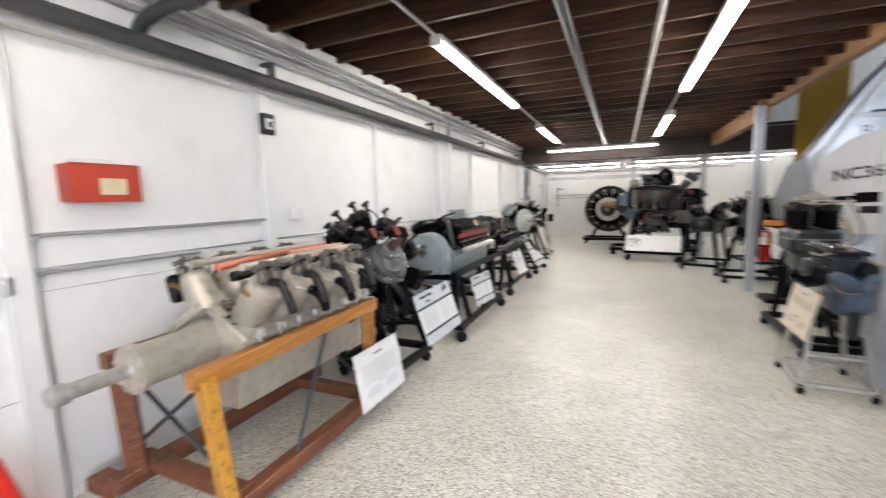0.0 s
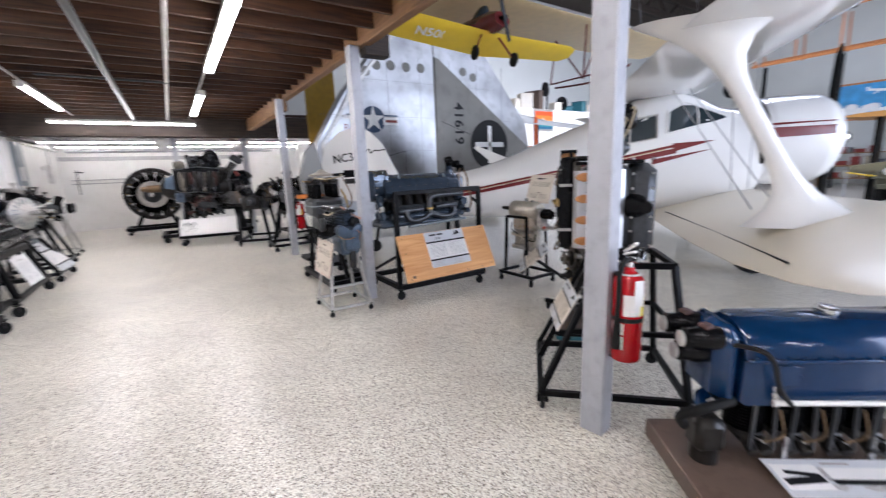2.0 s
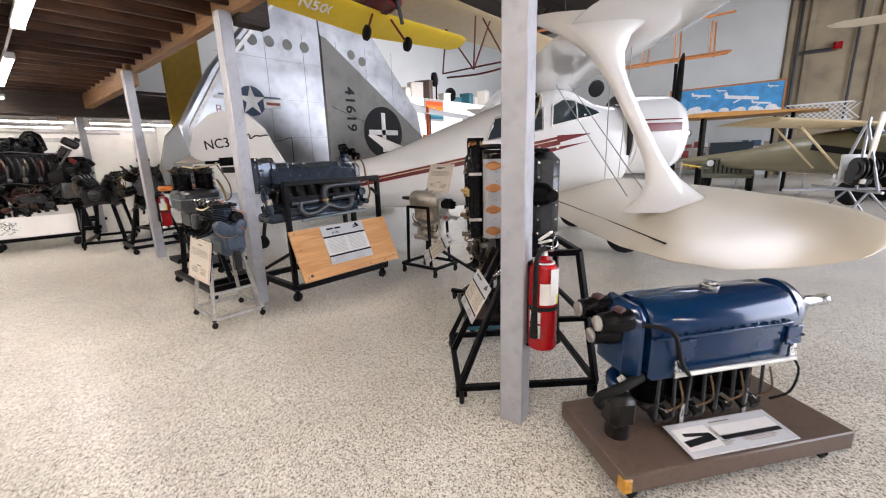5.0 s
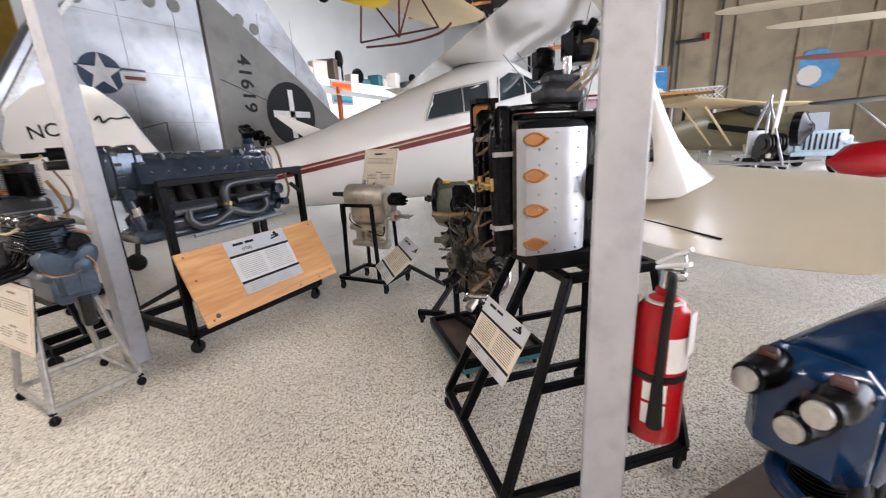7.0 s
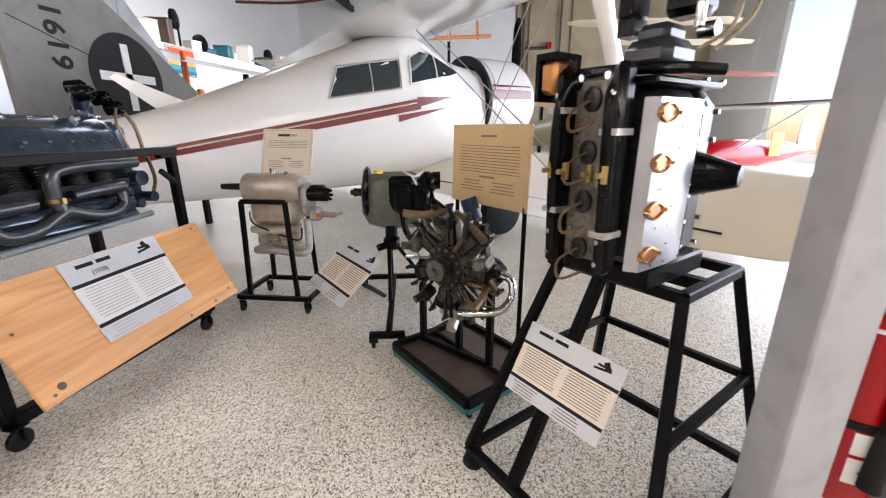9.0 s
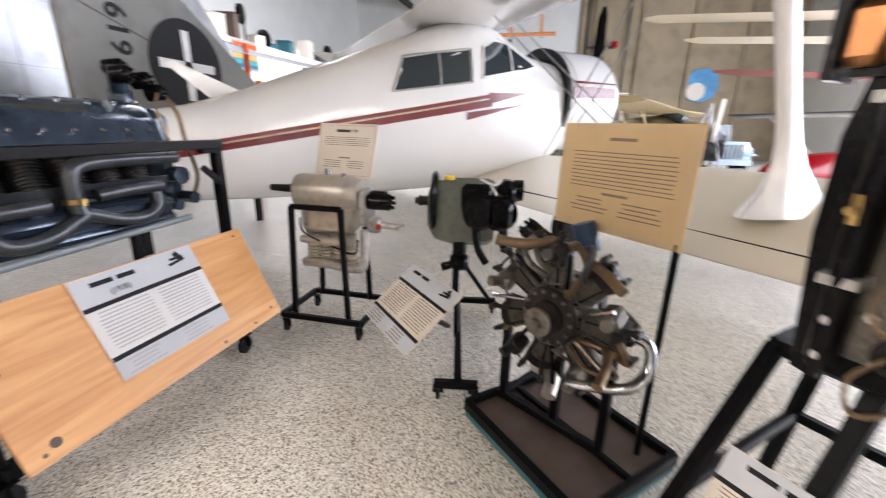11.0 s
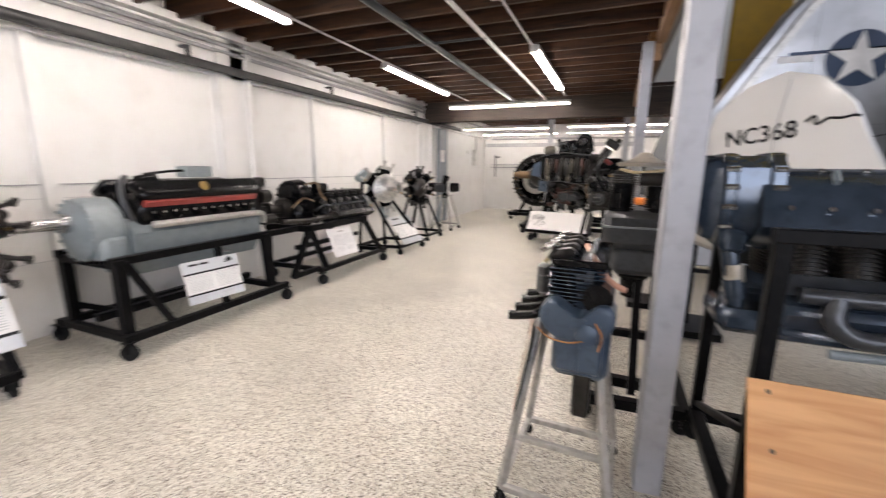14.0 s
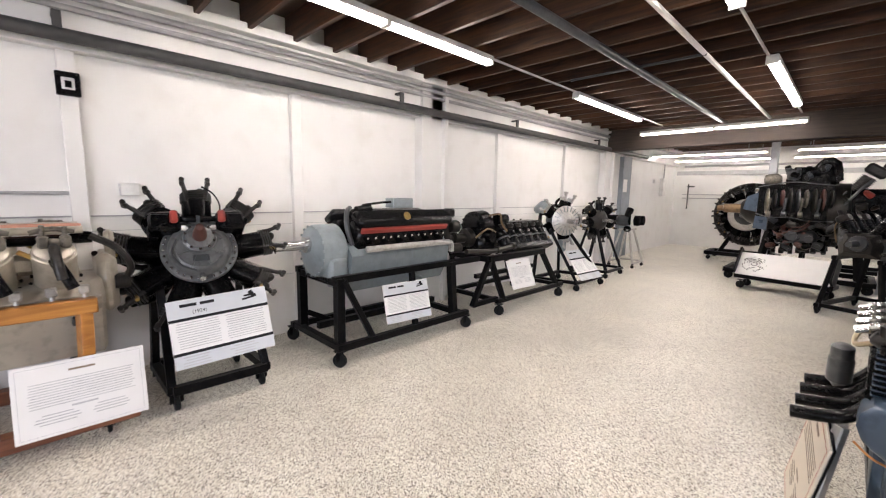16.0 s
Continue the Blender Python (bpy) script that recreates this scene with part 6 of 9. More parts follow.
# small radial on a steel tray cart with a tan card
tm = pose(3.08, 1.98, 0, 0, 0, -134.5) @ Matrix.Diagonal((0.95, 0.95, 1.0, 1.0))    # local x along the cart
tray = thing("tray_cart", "dark steel tray cart with a teal rim on small castors", "cart", tm)
part("tray", Shape().box((0, 0, 0.10), (0.70, 0.56, 0.02)), mat("rusty brown tray steel", (0.10, 0.07, 0.055), 0.45, 0.4, var=0.3, scale=6), tray)
for a, b in (((-0.35, -0.28), (0.35, -0.28)), ((0.35, -0.28), (0.35, 0.28)), ((0.35, 0.28), (-0.35, 0.28)), ((-0.35, 0.28), (-0.35, -0.28))):
    part("rim", Shape().bar((*a, 0.115), (*b, 0.115), 0.035, 0.05), BLACK, tray)
    part("skirt", Shape().bar((a[0] * 0.99, a[1] * 0.99, 0.075), (b[0] * 0.99, b[1] * 0.99, 0.075), 0.03, 0.04), TEAL, tray, "teal painted skirt")
part("divider", Shape().bar((-0.35, 0.02, 0.12), (0.35, 0.02, 0.12), 0.025), BLACK, tray)
for x, y in ((-0.31, -0.24), (0.31, -0.24), (-0.31, 0.24), (0.31, 0.24)):
    caster(tray, x, y, 0.026)
rf = thing("radial_stand", "black tube frame holding a small radial engine over a tray", "stand", pose(3.10, 2.03, 0.125, 0, 0, 148), "engine stands")
bars(rf, "upright", [((0.0, 0.22, 0.0), (0.0, 0.22, 0.42)), ((0.0, -0.26, 0.0), (0.0, -0.26, 0.50)), ((-0.02, 0, 0.0), (-0.02, 0, 0.3))], 0.035)
bars(rf, "cross_bar", [((0.0, 0.22, 0.42), (0.0, 0.05, 0.48)), ((0.0, -0.26, 0.50), (0.0, -0.05, 0.50)), ((0, -0.26, 0.0), (0, 0.22, 0.0)), ((-0.25, -0.26, 0.0), (0.02, -0.26, 0.0))], 0.035)
rm = pose(3.09, 2.04, 0.66, 0, 0, 148)


def radial(m, label, pots, r_case, r_pot, ln, depth, case_mat, pot_mat, head_mat, start=90, rods=True, hub=None, name="radial_engine", arm=1.0, fins=11):
    """A radial engine facing local +x: case, pots, heads, rods, collector, hub."""
    e = thing(name, label, "engine", m)
    part("crankcase", Shape().lathe((-depth * 0.6, 0, 0), (1, 0, 0), [(0, r_case * 0.8), (depth * 0.25, r_case), (depth * 0.75, r_case), (depth * 0.85, r_case * 0.9), (depth * 1.0, r_case * 0.72), (depth * 1.15, r_case * 0.45), (depth * 1.2, r_case * 0.2)], 30), case_mat, e)
    part("case_bolts", Shape().ring_of((depth * 0.22, 0, 0), (1, 0, 0), r_case * 0.85, 22, r_case * 0.045, 0.012), head_mat, e)
    for i in range(pots):
        a = radians(start) + 2 * math.pi * i / pots
        d = Vector((0, math.cos(a), math.sin(a)))
        t = Vector((0, -math.sin(a), math.cos(a)))
        base = d * r_case * 0.93
        c = finned_pot(e, base, d, r_pot, ln, pot_mat, head_mat, fins)
        tip = base + d * ln * 1.06
        fwd = Vector((1, 0, 0))
        for k in (-1, 1):
            q = base + d * ln * 0.72 + t * k * r_pot * 0.62 + fwd * r_pot * 0.75
            w = tip + d * r_pot * 0.75 + t * k * r_pot * 0.95 + fwd * r_pot * 0.8
            part("rocker_arm", Shape().cyl(q, w, r_pot * 0.26 * arm, r_pot * 0.2 * arm, n=8).cyl(w - fwd * r_pot * 0.45, w + fwd * r_pot * 0.4, r_pot * 0.2, n=8).box(w - d * r_pot * 0.25, (r_pot * 0.5 * arm, r_pot * 0.45 * arm, r_pot * 0.45 * arm), (math.degrees(a), 0, 0), bev=r_pot * 0.08), head_mat, c)
        if rods:
            for k in (-1, 1):
                rd = Shape().tube([d * r_case * 0.8 + t * k * r_case * 0.14 + Vector((depth * 0.3, 0, 0)), tip + t * k * r_pot * 0.7 + Vector((r_pot * 0.8, 0, 0))], r_pot * 0.09, 6)
                part("pushrod", rd, ENGBLACK, c)
        part("intake_pipe", Shape().tube([d * r_case * 0.8 + Vector((-depth * 0.5, 0, 0)), d * (r_case + ln * 0.4) + t * r_pot * 0.9 + Vector((-depth * 0.55, 0, 0)), tip + t * r_pot * 0.5 + Vector((-r_pot, 0, 0))], r_pot * 0.25, 8), pot_mat, c)
    if hub:
        part("hub", Shape().lathe((depth * 0.55, 0, 0), (1, 0, 0), hub, 20), OILGREY if name == "small_radial" else STEEL, e)
    return e


se = radial(rm, "small oily seven-cylinder radial engine with a bright exhaust pipe", 7, 0.125, 0.052, 0.15, 0.17, OILGREY, OILGREY, DIRTY, 100, True, [(0, 0.03), (0.06, 0.03), (0.062, 0.055), (0.075, 0.055), (0.078, 0.02), (0.10, 0.018)], "small_radial")
part("gear_disc", Shape().lathe((0.075, 0, 0), (1, 0, 0), [(0, 0.115), (0.012, 0.118), (0.022, 0.11), (0.024, 0.07), (0.04, 0.066), (0.045, 0.04)], 28), DIRTY, se, "dark bolted gear disc")
for k in range(14):
    part("disc_bolt", Shape().cyl((0.092, 0.10 * math.cos(k * 0.4488), 0.10 * math.sin(k * 0.4488)), (0.106, 0.10 * math.cos(k * 0.4488), 0.10 * math.sin(k * 0.4488)), 0.008, n=6), OILGREY, se)
for k in range(7):
    a = 0.3 + k * 0.9
    q0, q1 = 0.13, 0.27
    part("push_tube", Shape().tube([(0.06, q0 * math.cos(a), q0 * math.sin(a)), (0.10, q1 * math.cos(a + 0.12), q1 * math.sin(a + 0.12))], 0.009, 6), STEEL if k % 3 == 0 else ENGBLACK, se)
part("bright_pipe", Shape().tube([(0.0, 0.26, 0.0), (-0.02, 0.33, -0.02), (0.0, 0.35, -0.10), (0.06, 0.32, -0.16), (0.10, 0.22, -0.19), (0.14, 0.13, -0.20)], 0.02, 10), STEEL, se, "bright bent exhaust pipe")
part("stub_pipe", Shape().tube([(0.0, -0.06, 0.27), (0.10, -0.14, 0.26), (0.16, -0.22, 0.27)], 0.02, 10), BRONZE, se)
part("stub_pipe", Shape().tube([(0.0, 0.10, 0.22), (0.10, 0.20, 0.23), (0.14, 0.28, 0.20)], 0.018, 10), BRONZE, se)
part("stub_pipe", Shape().tube([(0.0, 0.2, -0.08), (0.1, 0.25, -0.09), (0.2, 0.27, -0.12)], 0.018, 10), BRONZE, se)
part("magneto", Shape().cyl((-0.12, -0.14, 0.2), (-0.10, -0.26, 0.27), 0.045).ring_of((-0.10, -0.26, 0.27), (0.1, -0.8, 0.5), 0.032, 6, 0.008, 0.02), ENGBLACK, se)
part("magneto", Shape().cyl((-0.14, 0.02, 0.22), (-0.13, -0.02, 0.33), 0.045), STARBLUE, se)
part("wires", Shape().tube([(-0.1, -0.2, 0.22), (0.0, -0.30, 0.12), (-0.02, -0.3, 0.0), (0.0, -0.22, -0.06)], 0.006, 6).tube([(-0.1, -0.16, 0.22), (0.02, -0.24, 0.16), (0.0, -0.2, 0.08)], 0.006, 6).tube([(-0.08, -0.3, -0.1), (-0.1, -0.34, -0.25), (-0.04, -0.2, -0.32)], 0.006, 6), GREYMET, se)
part("rear_case", Shape().box((-0.16, 0, 0), (0.12, 0.2, 0.22), bev=0.04), DIRTY, se)
part("carburettor", Shape().box((-0.05, -0.08, -0.3), (0.1, 0.1, 0.09), bev=0.02).cyl((-0.05, -0.02, -0.30), (0.06, 0.02, -0.36), 0.03), OLDALU, se)
rngw = random.Random(3)
for k in range(9):
    a = rngw.uniform(-1.4, 1.9)
    q = [Vector((rngw.uniform(-0.06, 0.12), r_ * math.cos(a + d_), r_ * math.sin(a + d_))) for r_, d_ in ((0.13, 0.0), (0.22, 0.2), (0.31, 0.35), (0.26, 0.55))]
    part("wire" if k % 2 else "pipe", Shape().tube(q, 0.006 if k % 2 else 0.013, 8), (BRONZE, GREYMET, OILGREY)[k % 3], se)
for k in range(5):
    a = 0.3 + k * 1.25
    part("accessory", Shape().box((0.06, 0.24 * math.cos(a), 0.24 * math.sin(a)), (0.09, 0.07, 0.07), (math.degrees(a), 25, 0), bev=0.015).cyl((0.10, 0.24 * math.cos(a), 0.24 * math.sin(a)), (0.15, 0.26 * math.cos(a), 0.26 * math.sin(a)), 0.022), (OILGREY, DIRTY)[k % 2], se)
lc = Vector((3.207, 1.889, 1.162))
ls_ = sign("tan_card", Matrix.Translation(lc) @ Matrix.Rotation(radians(136 + 90), 4, "Z") @ Matrix.Rotation(radians(88), 4, "X"), 0.57, 0.414, "tan printed card in a frame on two black posts", style="plain", base=TAN)
sp2 = thing("card_posts", "two black steel posts holding a tan card", "stand", pose(0, 0, 0))
bars(sp2, "post", [((3.40, 2.065, 0.0), (3.40, 2.065, 0.98)), ((3.025, 1.695, 0.115), (3.025, 1.695, 0.98))], 0.022)

# silver four-cylinder on a square stand with a cream card
wm = pose(3.88, 3.50, 0, 0, 0, 2)
ws = thing("engine_stand", "black steel tube stand on castors under a silver engine", "stand", wm, "engine stands")
bars(ws, "base_rail", [((-0.21, -0.28, 0.12), (-0.21, 0.28, 0.12)), ((0.22, -0.28, 0.12), (0.22, 0.28, 0.12)), ((-0.21, -0.28, 0.12), (0.22, -0.28, 0.12)), ((-0.21, 0.28, 0.12), (0.22, 0.28, 0.12))], 0.035)
bars(ws, "leg", [((-0.18, -0.18, 0.12), (-0.18, -0.16, 0.85)), ((-0.18, 0.2, 0.12), (-0.18, 0.17, 0.85)), ((0.18, -0.18, 0.12), (0.16, -0.16, 0.85)), ((0.18, 0.2, 0.12), (0.16, 0.17, 0.85))], 0.032)
bars(ws, "top_rail", [((-0.18, -0.16, 0.85), (-0.18, 0.17, 0.85)), ((0.16, -0.16, 0.85), (0.16, 0.17, 0.85))], 0.032)
for x, y in ((-0.2, -0.26), (-0.2, 0.26), (0.2, -0.26), (0.2, 0.26)):
    caster(ws, x, y, 0.035)
we = thing("inverted_engine", "silver four-cylinder inverted engine with black magnetos on a black stand", "engine", wm)
part("crankcase", Shape().lathe((0, 0.24, 0.92), (0, -1, 0), [(0, 0.06), (0.03, 0.11), (0.05, 0.115), (0.40, 0.115), (0.42, 0.10), (0.46, 0.09)], 28), OLDALU, we)
part("flange_bolts", Shape().ring_of((0, 0.195, 0.92), (0, 1, 0), 0.105, 14, 0.007, 0.012), STEEL, we)
part("shaft", Shape().cyl((0, 0.24, 0.93), (0, 0.42, 0.93), 0.028, 0.022), DIRTY, we)
part("top_cap", Shape().cyl((0, 0.0, 1.03), (0, 0.0, 1.07), 0.022), STEEL, we)
part("top_cap", Shape().cyl((-0.03, -0.12, 1.02), (-0.03, -0.12, 1.05), 0.016), STEEL, we)
part("lower_case", Shape().box((0, 0.0, 0.76), (0.17, 0.36, 0.20), bev=0.03), OLDALU, we)
for i in range(4):
    y = 0.13 - i * 0.085
    part("cylinder", Shape().fins((0, y, 0.66), (0, y, 0.46), 0.036, 0.052, 10, 16), OLDALU, we)
    part("rocker", Shape().box((-0.06, y, 0.72), (0.05, 0.045, 0.04), bev=0.01), BRASS, we)
part("head", Shape().box((0, 0.0, 0.45), (0.15, 0.40, 0.06), bev=0.015), OLDALU, we)
part("manifold", Shape().tube([(-0.08, 0.17, 0.62), (-0.11, 0.0, 0.62), (-0.08, -0.18, 0.62)], 0.028, 10), OLDALU, we)
part("exhaust_pipe", Shape().tube([(-0.06, 0.05, 0.46), (-0.08, -0.18, 0.44), (-0.06, -0.25, 0.48), (-0.04, -0.25, 0.7)], 0.03, 10), ALU, we)
part("rear_case", Shape().box((0, -0.25, 0.84), (0.16, 0.08, 0.24), bev=0.03), ALU, we)
part("magneto", Shape().cyl((-0.03, -0.28, 0.885), (-0.03, -0.42, 0.885), 0.052).box((-0.03, -0.35, 0.93), (0.07, 0.11, 0.05), bev=0.012).ring_of((-0.03, -0.42, 0.885), (0, -1, 0), 0.035, 6, 0.012, 0.025), ENGBLACK, we)
part("carburettor", Shape().box((-0.03, -0.32, 0.74), (0.09, 0.09, 0.1), bev=0.02).cyl((-0.03, -0.36, 0.74), (-0.03, -0.47, 0.73), 0.022).cyl((-0.03, -0.47, 0.73), (-0.03, -0.52, 0.75), 0.008), ALU, we)
part("red_plug", Shape().cyl((-0.08, -0.36, 0.74), (-0.10, -0.37, 0.74), 0.018), REDBOX, we, "red plug")
part("cable", Shape().tube([(-0.06, 0.19, 0.75), (-0.14, 0.12, 0.68), (-0.12, -0.05, 0.60), (-0.1, -0.2, 0.55), (-0.08, -0.22, 0.64)], 0.006, 6), RUBBER, we)
wsg = sign("cream_card", up_pose((4.111, 3.499, 1.173), 171.3, 16, -0.3), 0.467, 0.362, "cream printed card with red border on a thin post", style="red", base=CREAM, year="1929")
part("post", Shape().box((0, -0.30, -0.015), (0.02, 0.5, 0.012)), BLACK, wsg)

# green two-cylinder engine on a post
gm = pose(4.20, 2.70, 0, 0, 0, 12)
gst = thing("engine_stand", "black steel post stand with a long base on castors", "stand", gm, "engine stands")
bars(gst, "base_rail", [((0.1, -0.28, 0.1), (0.1, 0.28, 0.1)), ((0.1, 0, 0.1), (-0.95, -0.02, 0.1)), ((-0.95, -0.12, 0.1), (-0.95, 0.1, 0.1))], 0.04)
bars(gst, "brace", [((0.1, -0.24, 0.1), (-0.02, 0.02, 0.5)), ((-0.45, 0.0, 0.1), (-0.02, 0.02, 0.45))], 0.03)
for x, y in ((0.1, -0.26), (0.1, 0.26), (-0.93, -0.1), (-0.93, 0.08)):
    caster(gst, x, y, 0.034)
part("mount_post", Shape().cyl((-0.02, 0.02, 0.1), (-0.02, 0.02, 0.56), 0.025), BLACK, gst)
gre = thing("twin_engine", "grey-green crankcase engine with black finned cylinders", "engine", gm)
part("crankcase", Shape().rings([[Vector((x * k, y, 0.82 + z * k)) for x, z in ((-0.12, -0.20), (-0.14, 0.0), (-0.11, 0.15), (0.0, 0.2), (0.11, 0.15), (0.14, 0.0), (0.12, -0.20), (0.0, -0.26))] for y, k in ((0.22, 0.55), (0.18, 0.85), (0.05, 1.0), (-0.18, 1.0), (-0.22, 0.9))]), GREEN, gre)
part("back_plate", Shape().lathe((0.05, 0.16, 0.84), (0, 1, 0), [(0, 0.2), (0.02, 0.22), (0.04, 0.2)], 20), ENGBLACK, gre)
part("shaft", Shape().lathe((0, 0.20, 0.86), (0, 1, 0), [(0, 0.05), (0.02, 0.035), (0.06, 0.03), (0.07, 0.036), (0.085, 0.036), (0.09, 0.022), (0.11, 0.022)], 14), DIRTY, gre)
part("yellow_cap", Shape().cyl((-0.03, 0.08, 1.01), (-0.03, 0.08, 1.035), 0.035), YELLOW, gre, "yellow filler cap")
for y in (-0.12, -0.24):
    for k in (-1, 1):
        c = part("cylinder", Shape().fins((k * 0.08, y, 0.84), (k * 0.28, y, 0.84), 0.075, 0.11, 10, 16), ENGBLACK, gre)
        part("cylinder_head", Shape().box((k * 0.31, y, 0.84), (0.07, 0.14, 0.19), bev=0.03), ENGBLACK, c)
part("side_cover", Shape().box((-0.13, -0.10, 0.9), (0.06, 0.2, 0.2), bev=0.03), ENGBLACK, gre)
part("rear_housing", Shape().box((-0.02, -0.30, 0.93), (0.2, 0.14, 0.18), bev=0.05).cyl((-0.02, -0.34, 0.95), (-0.02, -0.40, 0.95), 0.07), ENGBLACK, gre)
part("wire_bundle", Shape().tube([(-0.16, -0.18, 1.0), (-0.22, -0.22, 0.93), (-0.20, -0.2, 0.86), (-0.24, -0.22, 0.82)], 0.008, 6).tube([(-0.1, -0.25, 1.02), (-0.17, -0.2, 1.0), (-0.12, -0.12, 1.03)], 0.008, 6), OUTLET, gre)
part("exhaust_pipe", Shape().tube([(-0.12, -0.1, 0.72), (-0.14, -0.12, 0.58), (-0.16, -0.18, 0.48)], 0.026, 10).tube([(0.02, -0.28, 0.74), (0.02, -0.3, 0.55)], 0.026, 10).tube([(-0.1, -0.28, 0.74), (-0.1, -0.3, 0.55)], 0.026, 10), ENGBLACK, gre)
part("carburettor", Shape().cyl((-0.03, 0.0, 0.60), (-0.03, 0.0, 0.5), 0.05).box((-0.03, 0.0, 0.45), (0.13, 0.13, 0.12), bev=0.03).cyl((-0.03, 0.06, 0.42), (-0.03, 0.12, 0.40), 0.03), ENGBLACK, gre)
gps = sign("placard", up_pose((3.164, 2.699, 0.557), 139.3, 52.2, -2.8), 0.437, 0.345, "cream printed placard with black bars tilted on a black leg", base=CREAM)
_gi = gps.matrix_basis.inverted()
part("leg", Shape().bar(_gi @ Vector((3.85, 2.68, 0.11)), _gi @ Vector((3.20, 2.69, 0.52)), 0.028), BLACK, gps, "black steel leg")

# navy V-twelve on a tall frame with a plywood board
sm2 = pose(0, 0, 0)
rst = thing("engine_stand", "tall black steel frame on castors with a plywood board", "stand", sm2, "engine stands")
y0, y1, x0, x1 = 3.895, 4.66, 2.24, 3.36
bars(rst, "post", [((x0, y0, 0.14), (x0, y0, 1.22)), ((x1 + 0.1, 3.95, 0.14), (x1 + 0.1, 3.95, 1.20)), ((x0, y1, 0.14), (x0, y1, 1.22)), ((x1 + 0.1, y1, 0.14), (x1 + 0.1, y1, 1.2))], 0.05)
bars(rst, "top_rail", [((x0 - 0.04, y0 - 0.04, 1.225), (x1 + 0.06, 3.88, 1.225)), ((x0 - 0.04, y1, 1.225), (x1 + 0.06, y1, 1.225)), ((x1 - 0.02, 3.93, 1.2), (x1 + 0.1, 3.93, 1.2))], 0.045)
bars(rst, "base_rail", [((x0, y0 - 0.02, 0.14), (x1 + 0.08, 3.84, 0.14)), ((x0, y1, 0.14), (x1 + 0.1, y1, 0.14)), ((x0, y0, 0.14), (x0, y1, 0.14)), ((x1 + 0.1, 3.86, 0.14), (x1 + 0.1, y1, 0.14))], 0.06)
bars(rst, "brace", [((x0, y1, 0.2), (x0, y0 + 0.05, 0.5)), ((x1, 3.95, 1.1), (x1 + 0.1, 3.93, 1.0))], 0.03)
for x, y in ((2.23, 3.86), (3.35, 3.82), (2.24, 4.64), (3.44, 4.64)):
    caster(rst, x, y, 0.05)
bdm = Matrix.Translation((2.833, 3.742, 0.499)) @ Matrix.Rotation(radians(0.5), 4, "Z") @ Matrix.Rotation(radians(64), 4, "X")
ply = thing("plywood_board", "plywood display board tilted on an engine stand", "board", bdm)
part("sheet", Shape().box((0, 0, -0.01), (1.27, 0.551, 0.018), bev=0.002), PLY, ply)
for sx, sy in ((-0.58, 0.24), (-0.58, -0.24), (0.2, -0.25), (0.42, -0.25), (-0.57, 0.06), (0.57, 0.24), (0.57, -0.22)):
    part("screw_head", Shape().cyl((sx, sy, 0), (sx, sy, 0.002), 0.008, n=8), BRONZE, ply)
part("knot", Shape().cyl((-0.54, -0.22, 0), (-0.54, -0.22, 0.0006), 0.018, n=12), BROWNPAINT, ply)
sign("placard", bdm @ pose(0.0, 0.055, 0.008), 0.555, 0.43, "grey and white printed placard with black bars on plywood", year="(1938)")
re = thing("vee_twelve_engine", "navy blue inverted V-twelve aero engine with grey exhaust pipes", "engine", pose(0.17, 4.31, 0.075) @ Matrix.Diagonal((0.94, 0.9, 0.93, 1.0)))
part("crankcase", Shape().rings([[Vector((x, y * k, 1.33 + z * k)) for y, z in ((-0.24, -0.10), (-0.20, 0.02), (-0.13, 0.10), (-0.05, 0.125), (0.05, 0.125), (0.13, 0.10), (0.20, 0.02), (0.24, -0.10), (0.1, -0.2), (-0.1, -0.2))] for x, k in ((2.2, 0.96), (2.24, 1.0), (3.28, 1.0), (3.32, 0.94))]), NAVY, re)
for i in range(9):
    part("case_bolt", Shape().cyl((2.28 + i * 0.12, -0.215, 1.30), (2.28 + i * 0.12, -0.235, 1.31), 0.010, n=6), STEEL, re)
    part("case_bolt", Shape().cyl((2.26 + i * 0.13, -0.10, 1.43), (2.26 + i * 0.13, -0.11, 1.452), 0.012, n=6), STEEL, re)
for x in (2.42, 3.10):
    part("case_rib", Shape().box((x, -0.14, 1.41), (0.012, 0.05, 0.07), (50, 0, 0)), LTGREY, re)
nose = Shape().rings([[Vector((x, y * k, 1.37 + z * k)) for y, z in ((-0.17, -0.17), (-0.19, -0.05), (-0.17, 0.1), (-0.1, 0.155), (0.1, 0.155), (0.17, 0.1), (0.19, -0.05), (0.17, -0.17), (0.08, -0.26), (-0.08, -0.26))] for x, k in ((2.0, 0.66), (2.03, 0.82), (2.07, 0.86), (2.08, 0.94), (2.11, 0.94), (2.12, 0.87), (2.22, 0.87), (2.23, 0.95), (2.27, 0.95))])
part("reduction_case", nose, NAVY, re)
for x in (2.095, 2.25):
    for y, z in ((-0.18, 1.30), (-0.18, 1.38), (-0.16, 1.45), (-0.10, 1.50), (-0.155, 1.22)):
        part("flange_bolt", Shape().cyl((x - 0.02, y, z), (x + 0.025, y, z), 0.012, n=6), STEEL, re)
part("propeller_shaft", Shape().lathe((2.01, 0, 1.40), (-1, 0, 0), [(0, 0.08), (0.05, 0.06), (0.06, 0.034), (0.24, 0.03)], 18), DIRTY, re)
part("nose_pipe", Shape().cyl((2.12, -0.14, 1.14), (2.18, -0.16, 0.86), 0.035, 0.03).box((2.13, -0.14, 1.16), (0.1, 0.1, 0.1), bev=0.02).cyl((2.15, -0.15, 1.0), (2.17, -0.155, 0.92), 0.042), NAVY, re)
